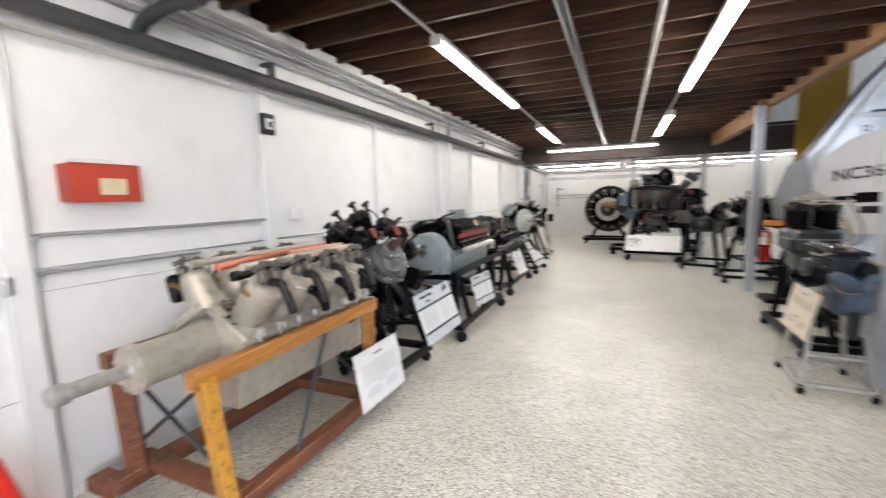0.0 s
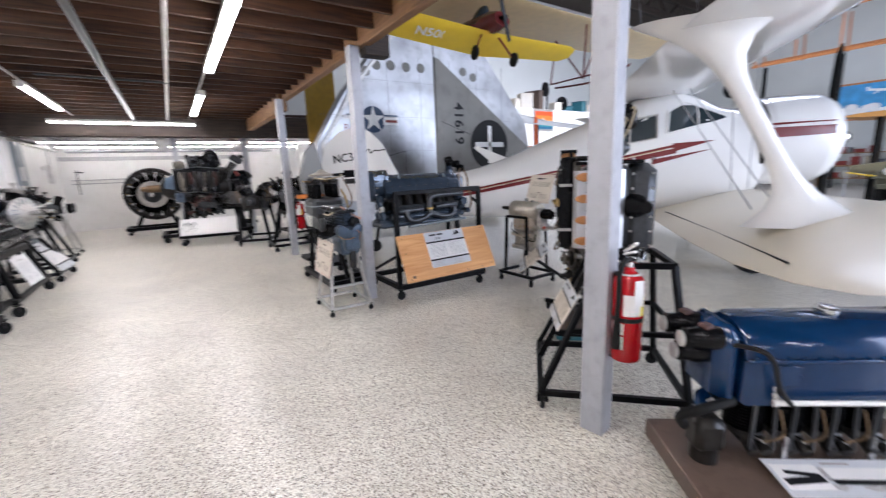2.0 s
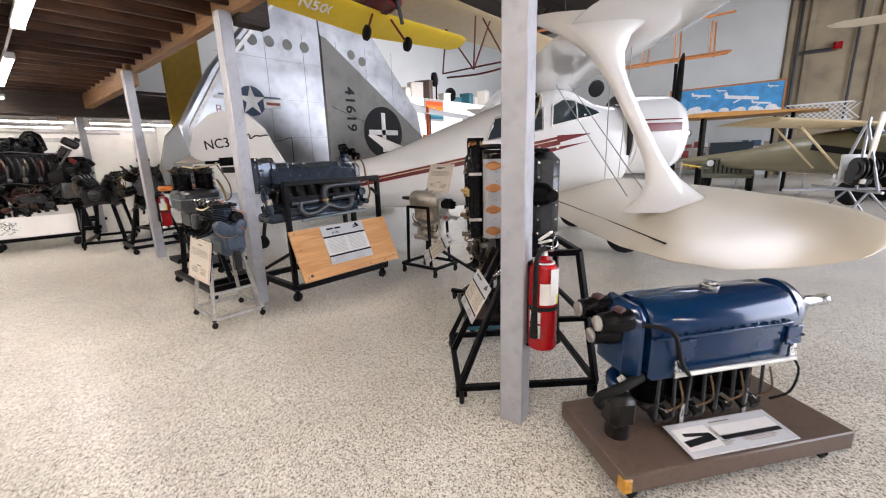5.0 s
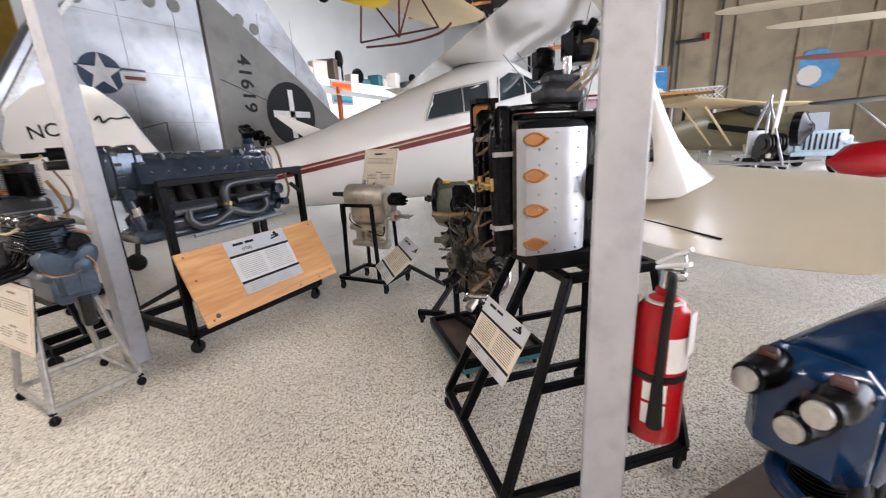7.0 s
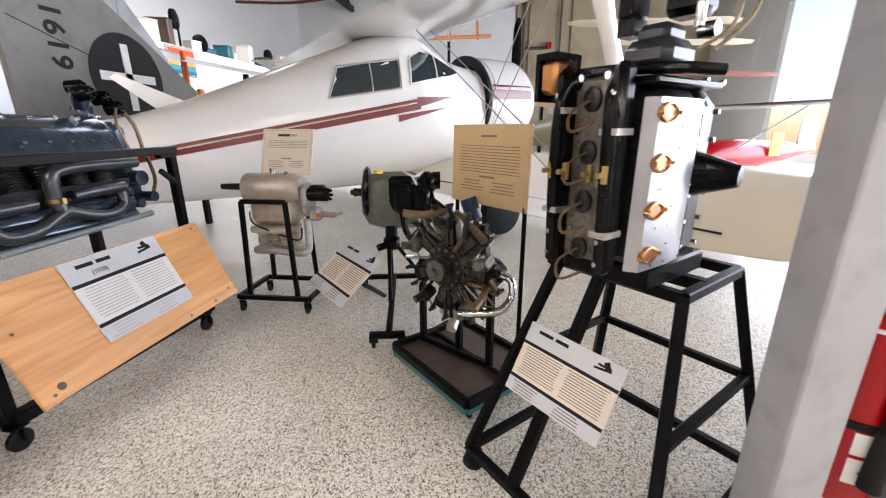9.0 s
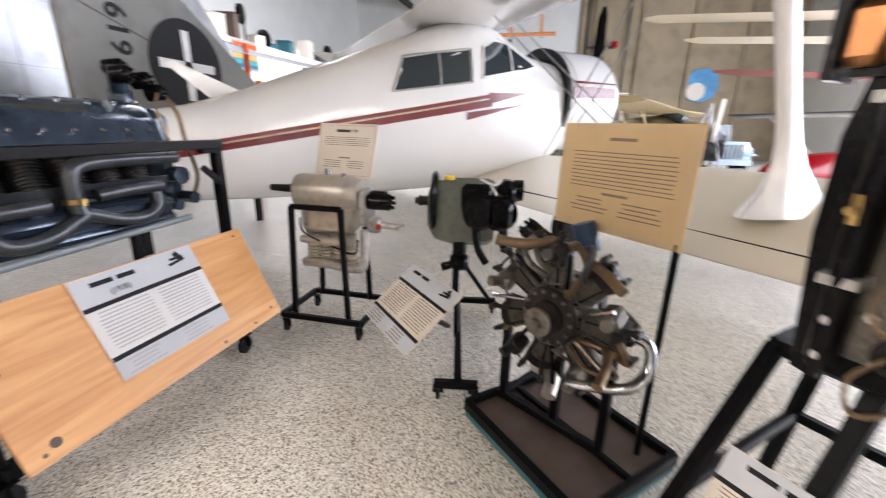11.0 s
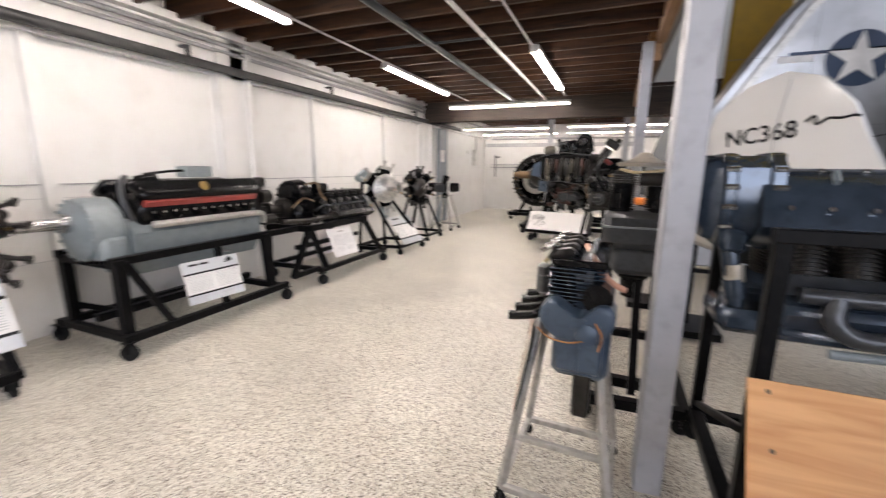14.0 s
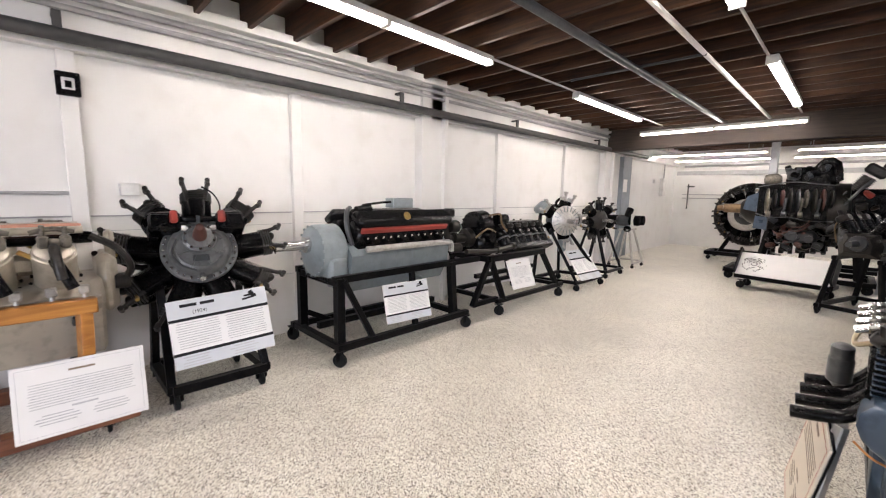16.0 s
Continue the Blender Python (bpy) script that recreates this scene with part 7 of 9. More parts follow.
part("bright_sleeve", Shape().cyl((2.147, -0.15, 1.06), (2.163, -0.155, 0.95), 0.037), OLDALU, re, "bright metal sleeve")
for bank in (-1, 1):
    for i in range(6):
        x = 2.36 + i * 0.155
        p0_, p1_ = Vector((x, bank * 0.15, 1.22)), Vector((x, bank * 0.245, 0.98))
        c = part("cylinder", Shape().fins(p0_, p1_, 0.056, 0.066, 16, 18), DIRTY, re)
        part("flange", Shape().cyl(p0_ + Vector((0, 0, 0.005)), p0_ + Vector((0, bank * 0.006, -0.02)), 0.074, n=8).ring_of(p0_ + Vector((0, 0, -0.02)), (0, bank * 0.35, -1), 0.064, 6, 0.01, 0.016), STEEL, c)
    part("head", Shape().box((2.75, bank * 0.27, 0.92), (0.98, 0.14, 0.11), (-bank * 20, 0, 0), bev=0.025), NAVY, re)
    part("baffle", Shape().box((2.75, bank * 0.30, 1.03), (0.96, 0.006, 0.09), (-bank * 20, 0, 0)), GREYMET, re)
    part("valve_cover", Shape().box((2.75, bank * 0.275, 0.85), (1.0, 0.12, 0.07), (-bank * 20, 0, 0), bev=0.025), NAVY, re)
part("big_exhaust", Shape().tube([(3.28, -0.33, 1.17), (2.98, -0.34, 1.175), (2.80, -0.345, 1.165), (2.745, -0.35, 1.12), (2.74, -0.35, 1.02), (2.75, -0.36, 0.95)], 0.036, 12), GREYMET, re, "grey exhaust pipe")
part("exhaust_loop", Shape().tube([(2.32, -0.33, 1.00), (2.50, -0.35, 1.005), (2.64, -0.35, 1.01)], 0.03, 12), GREYMET, re)
part("exhaust_loop", Shape().tube([(2.42, -0.35, 1.0), (2.41, -0.37, 0.93), (2.47, -0.38, 0.875), (2.60, -0.38, 0.88), (2.70, -0.37, 0.92), (2.77, -0.36, 0.95)], 0.033, 12), GREYMET, re)
part("exhaust_loop", Shape().tube([(2.77, -0.36, 0.95), (2.90, -0.37, 0.90), (3.02, -0.38, 0.89), (3.10, -0.37, 0.93), (3.11, -0.36, 1.0)], 0.031, 12), GREYMET, re)
part("exhaust_loop", Shape().tube([(2.84, -0.34, 1.02), (2.98, -0.35, 1.03), (3.16, -0.34, 1.03)], 0.03, 12), GREYMET, re)
part("clamp", Shape().lathe((2.74, -0.35, 1.0), (0, 0, 1), [(0, 0.042), (0.02, 0.042)], 14).box((2.74, -0.40, 1.01), (0.02, 0.02, 0.03)), BRASS, re)
part("bottom_bar", Shape().tube([(2.42, -0.36, 0.80), (3.30, -0.36, 0.83)], 0.018, 10), LTGREY, re, "grey bottom bar")
part("sump", Shape().box((2.25, -0.08, 0.84), (0.30, 0.34, 0.10), bev=0.03).box((2.8, 0.0, 0.9), (0.9, 0.2, 0.12), bev=0.03), NAVY, re)
part("accessory_case", Shape().box((3.36, 0, 1.22), (0.16, 0.36, 0.40), bev=0.05).box((3.38, -0.1, 0.95), (0.14, 0.2, 0.2), bev=0.04), NAVY, re)
part("magneto_tower", Shape().box((3.28, -0.02, 1.47), (0.10, 0.12, 0.14), bev=0.03).cyl((3.28, -0.02, 1.50), (3.22, -0.10, 1.60), 0.05), NAVY, re)
for x, y, z in ((3.20, -0.10, 1.58), (3.32, -0.08, 1.56), (3.36, -0.12, 1.50), (3.26, 0.02, 1.62)):
    part("magneto", Shape().cyl((x, y, z), (x + 0.03, y - 0.07, z + 0.01), 0.045).ring_of((x + 0.03, y - 0.07, z + 0.01), (0.4, -1, 0.1), 0.03, 6, 0.009, 0.016), ENGBLACK, re)
part("harness", Shape().tube([(3.40, -0.16, 1.52), (3.44, -0.22, 1.40), (3.45, -0.24, 1.25), (3.50, -0.24, 1.05), (3.48, -0.22, 0.94)], 0.012, 8).tube([(3.35, -0.2, 1.5), (3.28, -0.26, 1.40), (3.33, -0.28, 1.2)], 0.008, 6), BRONZE, re)
part("pump", Shape().cyl((3.33, -0.24, 1.06), (3.33, -0.31, 1.06), 0.05).cyl((3.37, -0.24, 0.93), (3.37, -0.34, 0.93), 0.035).cyl((3.27, -0.26, 0.9), (3.27, -0.33, 0.9), 0.03), NAVY, re)

# four-cylinder on a small aluminium A-frame
am = pose(1.62, 4.062, 0, 0, 0, -2) @ Matrix.Diagonal((0.925, 0.925, 1.0, 1.0))
ast = thing("engine_stand", "bare aluminium A-frame stand on small castors", "stand", am, "engine stands")
bcs = [(-0.235, -0.28), (0.225, -0.28), (0.225, 0.29), (-0.235, 0.29)]
for i in range(4):
    j = (i + 1) % 4
    bars(ast, "base_rail", [((*bcs[i], 0.085), (*bcs[j], 0.085))], 0.03, ALU)
    top = (-0.13 if bcs[i][0] < 0 else 0.11, bcs[i][1] * 0.45, 0.80)
    bars(ast, "leg", [((*bcs[i], 0.085), top)], 0.032, ALU)
    caster(ast, bcs[i][0], bcs[i][1], 0.028)
bars(ast, "top_rail", [((-0.13, -0.126, 0.79), (-0.13, 0.13, 0.79)), ((0.11, -0.126, 0.79), (0.11, 0.13, 0.79))], 0.03, ALU)
bars(ast, "cross_rail", [((-0.2, -0.22, 0.3), (0.19, -0.22, 0.3))], 0.025, ALU)
ae = thing("inline_engine", "slate blue four-cylinder engine with black fins and exhaust stubs", "engine", pose(1.655, 4.07, 0.075, 0, 0, -2) @ Matrix.Diagonal((0.86, 0.92, 0.90, 1.0)))
part("crankcase", Shape().box((0.02, 0.0, 0.70), (0.24, 0.5, 0.18), bev=0.03).box((0.03, 0.0, 0.645), (0.17, 0.40, 0.10), bev=0.03), STEELBLUE, ae)
part("timing_cover", Shape().rings([[Vector((0.0 + (x - 0.0) * k, y, 0.885 + (z - 0.885) * k)) for x, z in ((-0.11, 0.835), (-0.135, 0.86), (-0.15, 0.895), (-0.145, 0.935), (-0.12, 0.965), (-0.085, 0.97), (-0.05, 0.95), (-0.02, 0.925), (0.01, 0.915), (0.04, 0.925), (0.065, 0.955), (0.095, 0.975), (0.13, 0.975), (0.155, 0.945), (0.155, 0.90), (0.135, 0.855), (0.09, 0.815), (0.0, 0.80), (-0.07, 0.81))] for y, k in ((-0.33, 0.84), (-0.325, 0.93), (-0.315, 1.0), (-0.25, 1.0), (-0.2, 1.0))]), STEELBLUE, ae)
part("drive_box", Shape().box((0.02, -0.27, 0.755), (0.19, 0.13, 0.15), bev=0.014).box((0.02, -0.27, 0.69), (0.15, 0.11, 0.05), bev=0.012).box((0.02, -0.337, 0.75), (0.012, 0.006, 0.14), bev=0.002), STEELBLUE, ae)
part("mount_foot", Shape().box((0.04, -0.22, 0.56), (0.075, 0.08, 0.24), bev=0.012), DIRTY, ae, "dark mounting foot under the engine")
part("cover_hub", Shape().lathe((0.05, -0.32, 0.85), (0, -1, 0), [(0, 0.05), (0.02, 0.045), (0.03, 0.02)], 16).ring_of((0.05, -0.325, 0.85), (0, -1, 0), 0.06, 6, 0.008, 0.01), STEELBLUE, ae)
for i in range(4):
    y = -0.18 + i * 0.12
    c = part("cylinder", Shape().fins((-0.05, y, 0.90), (-0.07, y, 1.10), 0.05, 0.062, 12, 16).box((-0.06, y, 1.0), (0.16, 0.108, 0.01)).box((-0.06, y, 1.04), (0.16, 0.108, 0.01)).box((-0.06, y, 1.08), (0.16, 0.108, 0.01)).box((-0.06, y, 0.96), (0.16, 0.108, 0.01)), ENGBLACK, ae)
    part("rocker_cover", Shape().box((-0.09, y, 1.135), (0.12, 0.08, 0.05), (0, -12, 0), bev=0.02).cyl((-0.12, y - 0.02, 1.14), (-0.12, y - 0.02, 1.175), 0.012), DIRTY, c)
    part("rocker_tip", Shape().box((-0.13, y + 0.01, 1.165), (0.06, 0.03, 0.02), (0, -12, 0), bev=0.006).cyl((-0.155, y, 1.155), (-0.185, y, 1.145), 0.011, n=8), STEEL, c, "bright rocker end")
    part("exhaust_stub", Shape().tube([(-0.10, y, 0.96), (-0.14, y - 0.01, 0.90), (-0.18, y - 0.02, 0.865), (-0.24, y - 0.03, 0.85), (-0.31, y - 0.035, 0.84)], 0.021, 12), ENGBLACK, c)
fb = part("finned_block", Shape().box((-0.015, 0.0, 1.0), (0.17, 0.44, 0.21), bev=0.02), NAVY, ae, "dark navy finned cylinder block")
f0 = part("fin", Shape().box((-0.015, 0.0, 0.0), (0.23, 0.49, 0.006), bev=0.0018), NAVY, fb)
f0.matrix_basis = pose(0, 0, 0.955)
for i in range(1, 10):
    again(f0, pose(0, 0, 0.955 + i * 0.0165))
part("top_frame", Shape().box((-0.01, -0.245, 1.115), (0.23, 0.02, 0.03), bev=0.004).box((-0.01, 0.245, 1.115), (0.23, 0.02, 0.03), bev=0.004).box((0.10, 0.0, 1.115), (0.02, 0.49, 0.03), bev=0.004), ENGBLACK, ae)
for i in range(8):
    part("valve_spring", Shape().fins((0.03, -0.2 + i * 0.056, 1.10), (0.03, -0.2 + i * 0.056, 1.155), 0.010, 0.015, 6, 10), STEEL, ae)
part("generator", Shape().lathe((-0.21, 0.06, 1.03), (0.0, 0.1, -1), [(0, 0.02), (0.01, 0.034), (0.05, 0.034), (0.055, 0.038), (0.14, 0.038), (0.15, 0.025), (0.17, 0.012)], 16), CASEGREY, ae, "grey metal canister")
part("magneto", Shape().cyl((0.08, -0.16, 0.99), (0.08, -0.30, 0.99), 0.06).box((0.08, -0.12, 0.95), (0.12, 0.12, 0.12), bev=0.02), ENGBLACK, ae)
part("elbow", Shape().tube([(0.09, -0.10, 0.92), (0.10, -0.14, 1.0), (0.10, -0.2, 1.02)], 0.03, 8), ALU, ae)
part("lead", Shape().tube([(-0.15, -0.345, 0.86), (-0.10, -0.35, 0.825), (-0.02, -0.35, 0.815), (0.04, -0.345, 0.83)], 0.0035, 6), COPPER, ae, "orange wire")
part("lead", Shape().tube([(0.08, -0.345, 0.91), (0.11, -0.35, 0.86), (0.10, -0.35, 0.80)], 0.0035, 6), COPPER, ae, "orange wire")
part("hose", Shape().tube([(0.0, -0.05, 1.16), (0.06, -0.15, 1.10), (0.12, -0.22, 1.05), (0.18, -0.22, 1.02)], 0.012, 8), mat("pink rubber", (0.50, 0.26, 0.18), 0.6), ae, "pinkish hose")
part("carburettor", Shape().box((0.0, 0.3, 0.95), (0.12, 0.12, 0.14), bev=0.03), DIRTY, ae)
part("plug_leads", Shape().tube([(-0.13, -0.18, 1.12), (-0.18, -0.1, 1.08), (-0.17, 0.1, 1.08), (-0.1, 0.25, 1.05)], 0.008, 6), WIRE, ae)
cc_ = sign("cream_card", up_pose((1.425, 4.04, 0.60), 187, 9, -6), 0.38, 0.38, "cream printed card leaned on an aluminium stand", style="red", base=CREAM)
part("backing", Shape().box((0, 0, -0.0115), (0.384, 0.384, 0.006)), BLACK, cc_, "dark card backing")

# grey block engine behind the second post
nm2 = pose(1.93, 5.35, 0)
nst = thing("engine_stand", "black steel stand with a wide splayed base on castors", "stand", nm2, "engine stands")
bars(nst, "base_rail", [((-0.26, -0.72, 0.12), (0.26, -0.70, 0.12)), ((-0.24, -0.45, 0.12), (0.26, -0.45, 0.12)), ((-0.26, -0.72, 0.12), (-0.26, 0.4, 0.12)), ((0.26, -0.70, 0.12), (0.26, 0.4, 0.12)), ((-0.26, 0.4, 0.12), (0.26, 0.4, 0.12))], 0.06)
bars(nst, "post", [((-0.22, -0.15, 0.12), (-0.18, -0.1, 0.72)), ((0.22, -0.15, 0.12), (0.16, -0.1, 0.72)), ((-0.22, 0.25, 0.12), (-0.18, 0.2, 0.72)), ((0.22, 0.25, 0.12), (0.16, 0.2, 0.72)), ((0, -0.6, 0.12), (0, -0.2, 0.7))], 0.045)
for x, y in ((-0.25, -0.72), (0.25, -0.7), (-0.25, 0.4), (0.25, 0.4)):
    caster(nst, x, y, 0.045)
ne = thing("upright_engine", "grey crankcase engine with black finned cylinders and dark leads", "engine", nm2)
part("crankcase", Shape().box((-0.03, 0.05, 1.03), (0.42, 0.44, 0.26), bev=0.05).box((-0.02, 0.05, 0.82), (0.3, 0.36, 0.2), bev=0.04), GREYMET, ne)
part("seam", Shape().box((-0.03, 0.05, 1.05), (0.44, 0.46, 0.012)), LTGREY, ne)
for x in (-0.14, 0.09):
    for y in (-0.06, 0.16):
        finned_pot(ne, (x, y, 1.15), (0, 0, 1), 0.075, 0.24, ENGBLACK, DIRTY)
part("top_plate", Shape().lathe((-0.02, 0.05, 1.44), (0, 0, 1), [(0, 0.16), (0.02, 0.17), (0.04, 0.1), (0.06, 0.06), (0.09, 0.03)], 18), OLDALU, ne)
part("shaft", Shape().cyl((0.1, -0.05, 1.45), (0.32, -0.12, 1.46), 0.02).cyl((0.24, -0.1, 1.455), (0.40, -0.14, 1.46), 0.05), ENGBLACK, ne)
part("lead", Shape().tube([(-0.16, -0.1, 1.42), (-0.05, -0.2, 1.40), (0.15, -0.2, 1.43), (0.2, -0.1, 1.45)], 0.010, 6), WIRE, ne)
part("lead", Shape().tube([(0.2, -0.12, 1.42), (0.26, -0.24, 1.2), (0.25, -0.26, 1.05), (0.2, -0.2, 1.0)], 0.008, 6), BRONZE, ne)
part("yellow_tubes", Shape().tube([(0.25, 0.1, 1.25), (0.30, 0.05, 1.1), (0.30, 0.05, 0.85), (0.24, 0.1, 0.7)], 0.012, 6).tube([(0.27, 0.15, 1.25), (0.33, 0.1, 1.0), (0.28, 0.15, 0.7)], 0.012, 6), BRASS, ne, "yellowish tubes")
part("lower_pot", Shape().lathe((-0.02, 0.05, 0.74), (0, 0, -1), [(0, 0.12), (0.04, 0.12), (0.08, 0.08), (0.2, 0.07)], 16), ENGBLACK, ne)


# ---- engines along the white wall ----
# cream aluminium V-eight on an orange wooden stand
tst = thing("wooden_stand", "orange and brown wooden trestle stand with chipped yellow paint", "stand", pose(0, 0.03, 0), "engine stands")
XF, XB = -1.55, -2.18
part("top_beam", Shape().box((XF, 1.78, 0.80), (0.075, 1.40, 0.085), bev=0.006), ORANGE, tst)
part("top_beam", Shape().box((XB, 1.78, 0.80), (0.075, 1.40, 0.085), bev=0.006), REDWOOD, tst)
for x, dx in ((XF, 0.02), (XB, -0.06)):
    part("leg", Shape().bar((x + 0.01, 1.14, 0.80), (x + dx, 1.20, 0.10), 0.095, 0.06), YELLOWWOOD if x == XF else REDWOOD, tst, "leg with chipped yellow paint" if x == XF else "")
    part("leg", Shape().bar((x - 0.01, 2.42, 0.80), (x + dx - 0.025, 2.40, 0.10), 0.08, 0.06), ORANGE, tst)
    part("base_beam", Shape().box((x + dx, 1.85, 0.125), (0.09, 1.55, 0.09), bev=0.006), REDWOOD, tst)
part("cross_beam", Shape().box((-1.92, 1.28, 0.15), (0.80, 0.08, 0.08), bev=0.006), REDWOOD, tst)
part("cross_beam", Shape().box((-1.92, 2.35, 0.15), (0.80, 0.08, 0.08), bev=0.006), REDWOOD, tst)
part("foot_block", Shape().box((-2.36, 1.12, 0.09), (0.2, 0.12, 0.08), bev=0.01), REDWOOD, tst)
for a, b in (((-1.62, 1.2, 0.74), (-2.3, 1.24, 0.25)), ((-2.25, 1.2, 0.72), (-1.55, 1.24, 0.22)), ((-1.55, 1.95, 0.76), (-1.5, 1.60, 0.18)), ((-1.62, 2.38, 0.72), (-2.28, 2.36, 0.25)), ((-2.25, 2.38, 0.7), (-1.6, 2.36, 0.25))):
    part("tie_rod", Shape().tube([a, b], 0.012, 6), GREYMET, tst)
for x in (-1.57, -2.36):
    for y in (1.25, 2.48):
        caster(tst, x, y, 0.036)
te = thing("vee_eight_engine", "aged cream aluminium V-eight aero engine with a long propeller shaft", "engine", pose(-1.90, 0.035, -0.02))
part("crankcase", Shape().rings([[Vector((x * k, y, 0.82 + z * k)) for x, z in ((-0.30, 0.03), (-0.26, 0.07), (-0.14, 0.13), (0.14, 0.13), (0.26, 0.07), (0.30, 0.03), (0.30, -0.01), (0.22, -0.06), (0.17, -0.34), (-0.17, -0.34), (-0.22, -0.06), (-0.30, -0.01))] for y, k in ((1.42, 0.85), (1.44, 1.0), (2.50, 1.0), (2.52, 0.9))]), OLDALU, te)
for x in (-0.31, 0.31):
    part("mount_flange", Shape().box((x, 1.95, 0.85), (0.07, 1.1, 0.025), bev=0.004), OLDALU, te)
for i in range(8):
    part("bolt", Shape().cyl((0.32, 1.48 + i * 0.135, 0.80), (0.32, 1.48 + i * 0.135, 0.90), 0.012, n=8).box((0.32, 1.48 + i * 0.135, 0.91), (0.05, 0.05, 0.05), bev=0.008), ALU, te)
part("nose_case", Shape().lathe((0, 1.44, 0.84), (0, -1, 0), [(0, 0.115), (0.10, 0.105), (0.36, 0.10), (0.37, 0.115), (0.40, 0.115), (0.41, 0.05)], 28), OLDALU, te)
part("nose_bolts", Shape().ring_of((0, 1.04, 0.84), (0, -1, 0), 0.098, 12, 0.008, 0.014), OLDALU, te)
part("propeller_shaft", Shape().lathe((0, 1.04, 0.84), (0, -1, 0), [(0, 0.05), (0.02, 0.034), (0.22, 0.034), (0.23, 0.044), (0.28, 0.044), (0.29, 0.03)], 18), ALU, te)
part("front_bracket", Shape().box((0.16, 1.42, 0.95), (0.30, 0.03, 0.05), (0, 32, 0), bev=0.008).box((-0.16, 1.42, 0.95), (0.30, 0.03, 0.05), (0, -32, 0), bev=0.008).cyl((0.1, 1.44, 0.98), (0.1, 1.40, 1.06), 0.03), OLDALU, te)
for bank in (-1, 1):
    for i in range(4):
        y = 1.57 + i * 0.25
        d = Vector((bank * 0.62, 0, 0.78)).normalized()
        p = Vector((bank * 0.13, y, 0.93))
        c = part("cylinder", Shape().lathe(p, d, [(0, 0.118), (0.02, 0.118), (0.022, 0.094), (0.25, 0.094), (0.255, 0.086), (0.275, 0.084), (0.29, 0.06)], 24), OLDALU, te)
        part("flange_bolts", Shape().ring_of(p + d * 0.02, d, 0.108, 12, 0.009, 0.012), DIRTY, c)
        hp_ = p + d * 0.29
        part("valve_gear", Shape().box(hp_ + Vector((0, -0.04, 0.03)), (0.06, 0.05, 0.07), bev=0.012).box(hp_ + Vector((0.0, 0.05, 0.03)), (0.06, 0.05, 0.07), bev=0.012).cyl(hp_ + Vector((0, -0.04, 0.05)), hp_ + Vector((0.01, -0.04, 0.12)), 0.012).cyl(hp_ + Vector((0, 0.05, 0.05)), hp_ + Vector((0.01, 0.05, 0.11)), 0.012).tube([hp_ + Vector((0.0, -0.09, 0.08)), hp_ + Vector((0, 0, 0.10)), hp_ + Vector((0, 0.09, 0.08))], 0.014, 6), OILGREY, c)
        part("exhaust_stub", Shape().tube([hp_ + Vector((bank * 0.02, 0.0, 0.0)), hp_ + Vector((bank * 0.09, 0.0, -0.01)), hp_ + Vector((bank * 0.13, 0.01, -0.10)), hp_ + Vector((bank * 0.14, 0.02, -0.16))], 0.024, 10), DIRTY, c)
        part("spark_plug", Shape().cyl(p + d * 0.22 + Vector((0, -0.09, 0)), p + d * 0.24 + Vector((0, -0.14, 0.02)), 0.013, n=8), BRASS, c)
    part("water_pipe", Shape().tube([(bank * 0.20, 1.50, 1.24), (bank * 0.20, 2.45, 1.24)], 0.022, 10), OLDALU, te)
part("copper_pipe", Shape().tube([(-0.05, 1.55, 1.22), (-0.05, 2.0, 1.24), (-0.04, 2.45, 1.24)], 0.022, 10), mat("orange-red copper pipe", (0.50, 0.16, 0.08), 0.4), te, "orange-red pipe")
part("copper_pipe", Shape().tube([(0.10, 1.95, 1.25), (0.11, 2.45, 1.25)], 0.02, 10), mat("salmon pipe", (0.62, 0.30, 0.22), 0.4), te, "salmon pipe")
part("ignition_tube", Shape().tube([(0.0, 1.6, 1.16), (0.0, 2.5, 1.17)], 0.03, 8).tube([(0.02, 1.9, 1.2), (-0.08, 2.2, 1.23), (0.05, 2.5, 1.2)], 0.012, 6), ENGBLACK, te)
part("carburettor", Shape().box((0, 2.0, 1.03), (0.12, 0.5, 0.12), bev=0.03), OLDALU, te)
part("rear_case", Shape().box((0, 2.55, 0.90), (0.34, 0.10, 0.36), bev=0.04).box((0.02, 2.58, 1.12), (0.08, 0.05, 0.2), bev=0.02), OLDALU, te)
part("water_pump", Shape().cyl((0.12, 2.58, 0.90), (0.12, 2.66, 0.90), 0.05).tube([(0.12, 2.64, 0.92), (0.2, 2.66, 1.0), (0.2, 2.6, 1.12), (0.18, 2.48, 1.2)], 0.022, 8), DIRTY, te)
for k in range(3):
    part("black_pipe", Shape().tube([(0.30 - 0.05 * k, 2.3 - k * 0.25, 1.12), (0.40, 2.34 - k * 0.25, 1.04), (0.42, 2.38 - k * 0.25, 0.94)], 0.028, 10), ENGBLACK, te)
part("front_magneto", Shape().box((-0.30, 1.47, 1.10), (0.07, 0.06, 0.16), (0, -15, 0), bev=0.015), ENGBLACK, te)
sign("cream_card", up_pose((-1.440, 2.410, 0.339), 0.4, 10.7, -0.8), 0.557, 0.388, "white card with a thin border leaned on a wooden stand", style="plain", base=PAPER)
cone = thing("traffic_cone", "bright red plastic cone on the floor", "cone", pose(-2.36, 0.75, 0))
part("cone", Shape().lathe((0, 0, 0.02), (0, 0, 1), [(0, 0.13), (0.3, 0.06), (0.45, 0.025), (0.46, 0.01)], 20), mat("bright red plastic", (0.75, 0.03, 0.015), 0.4), cone)
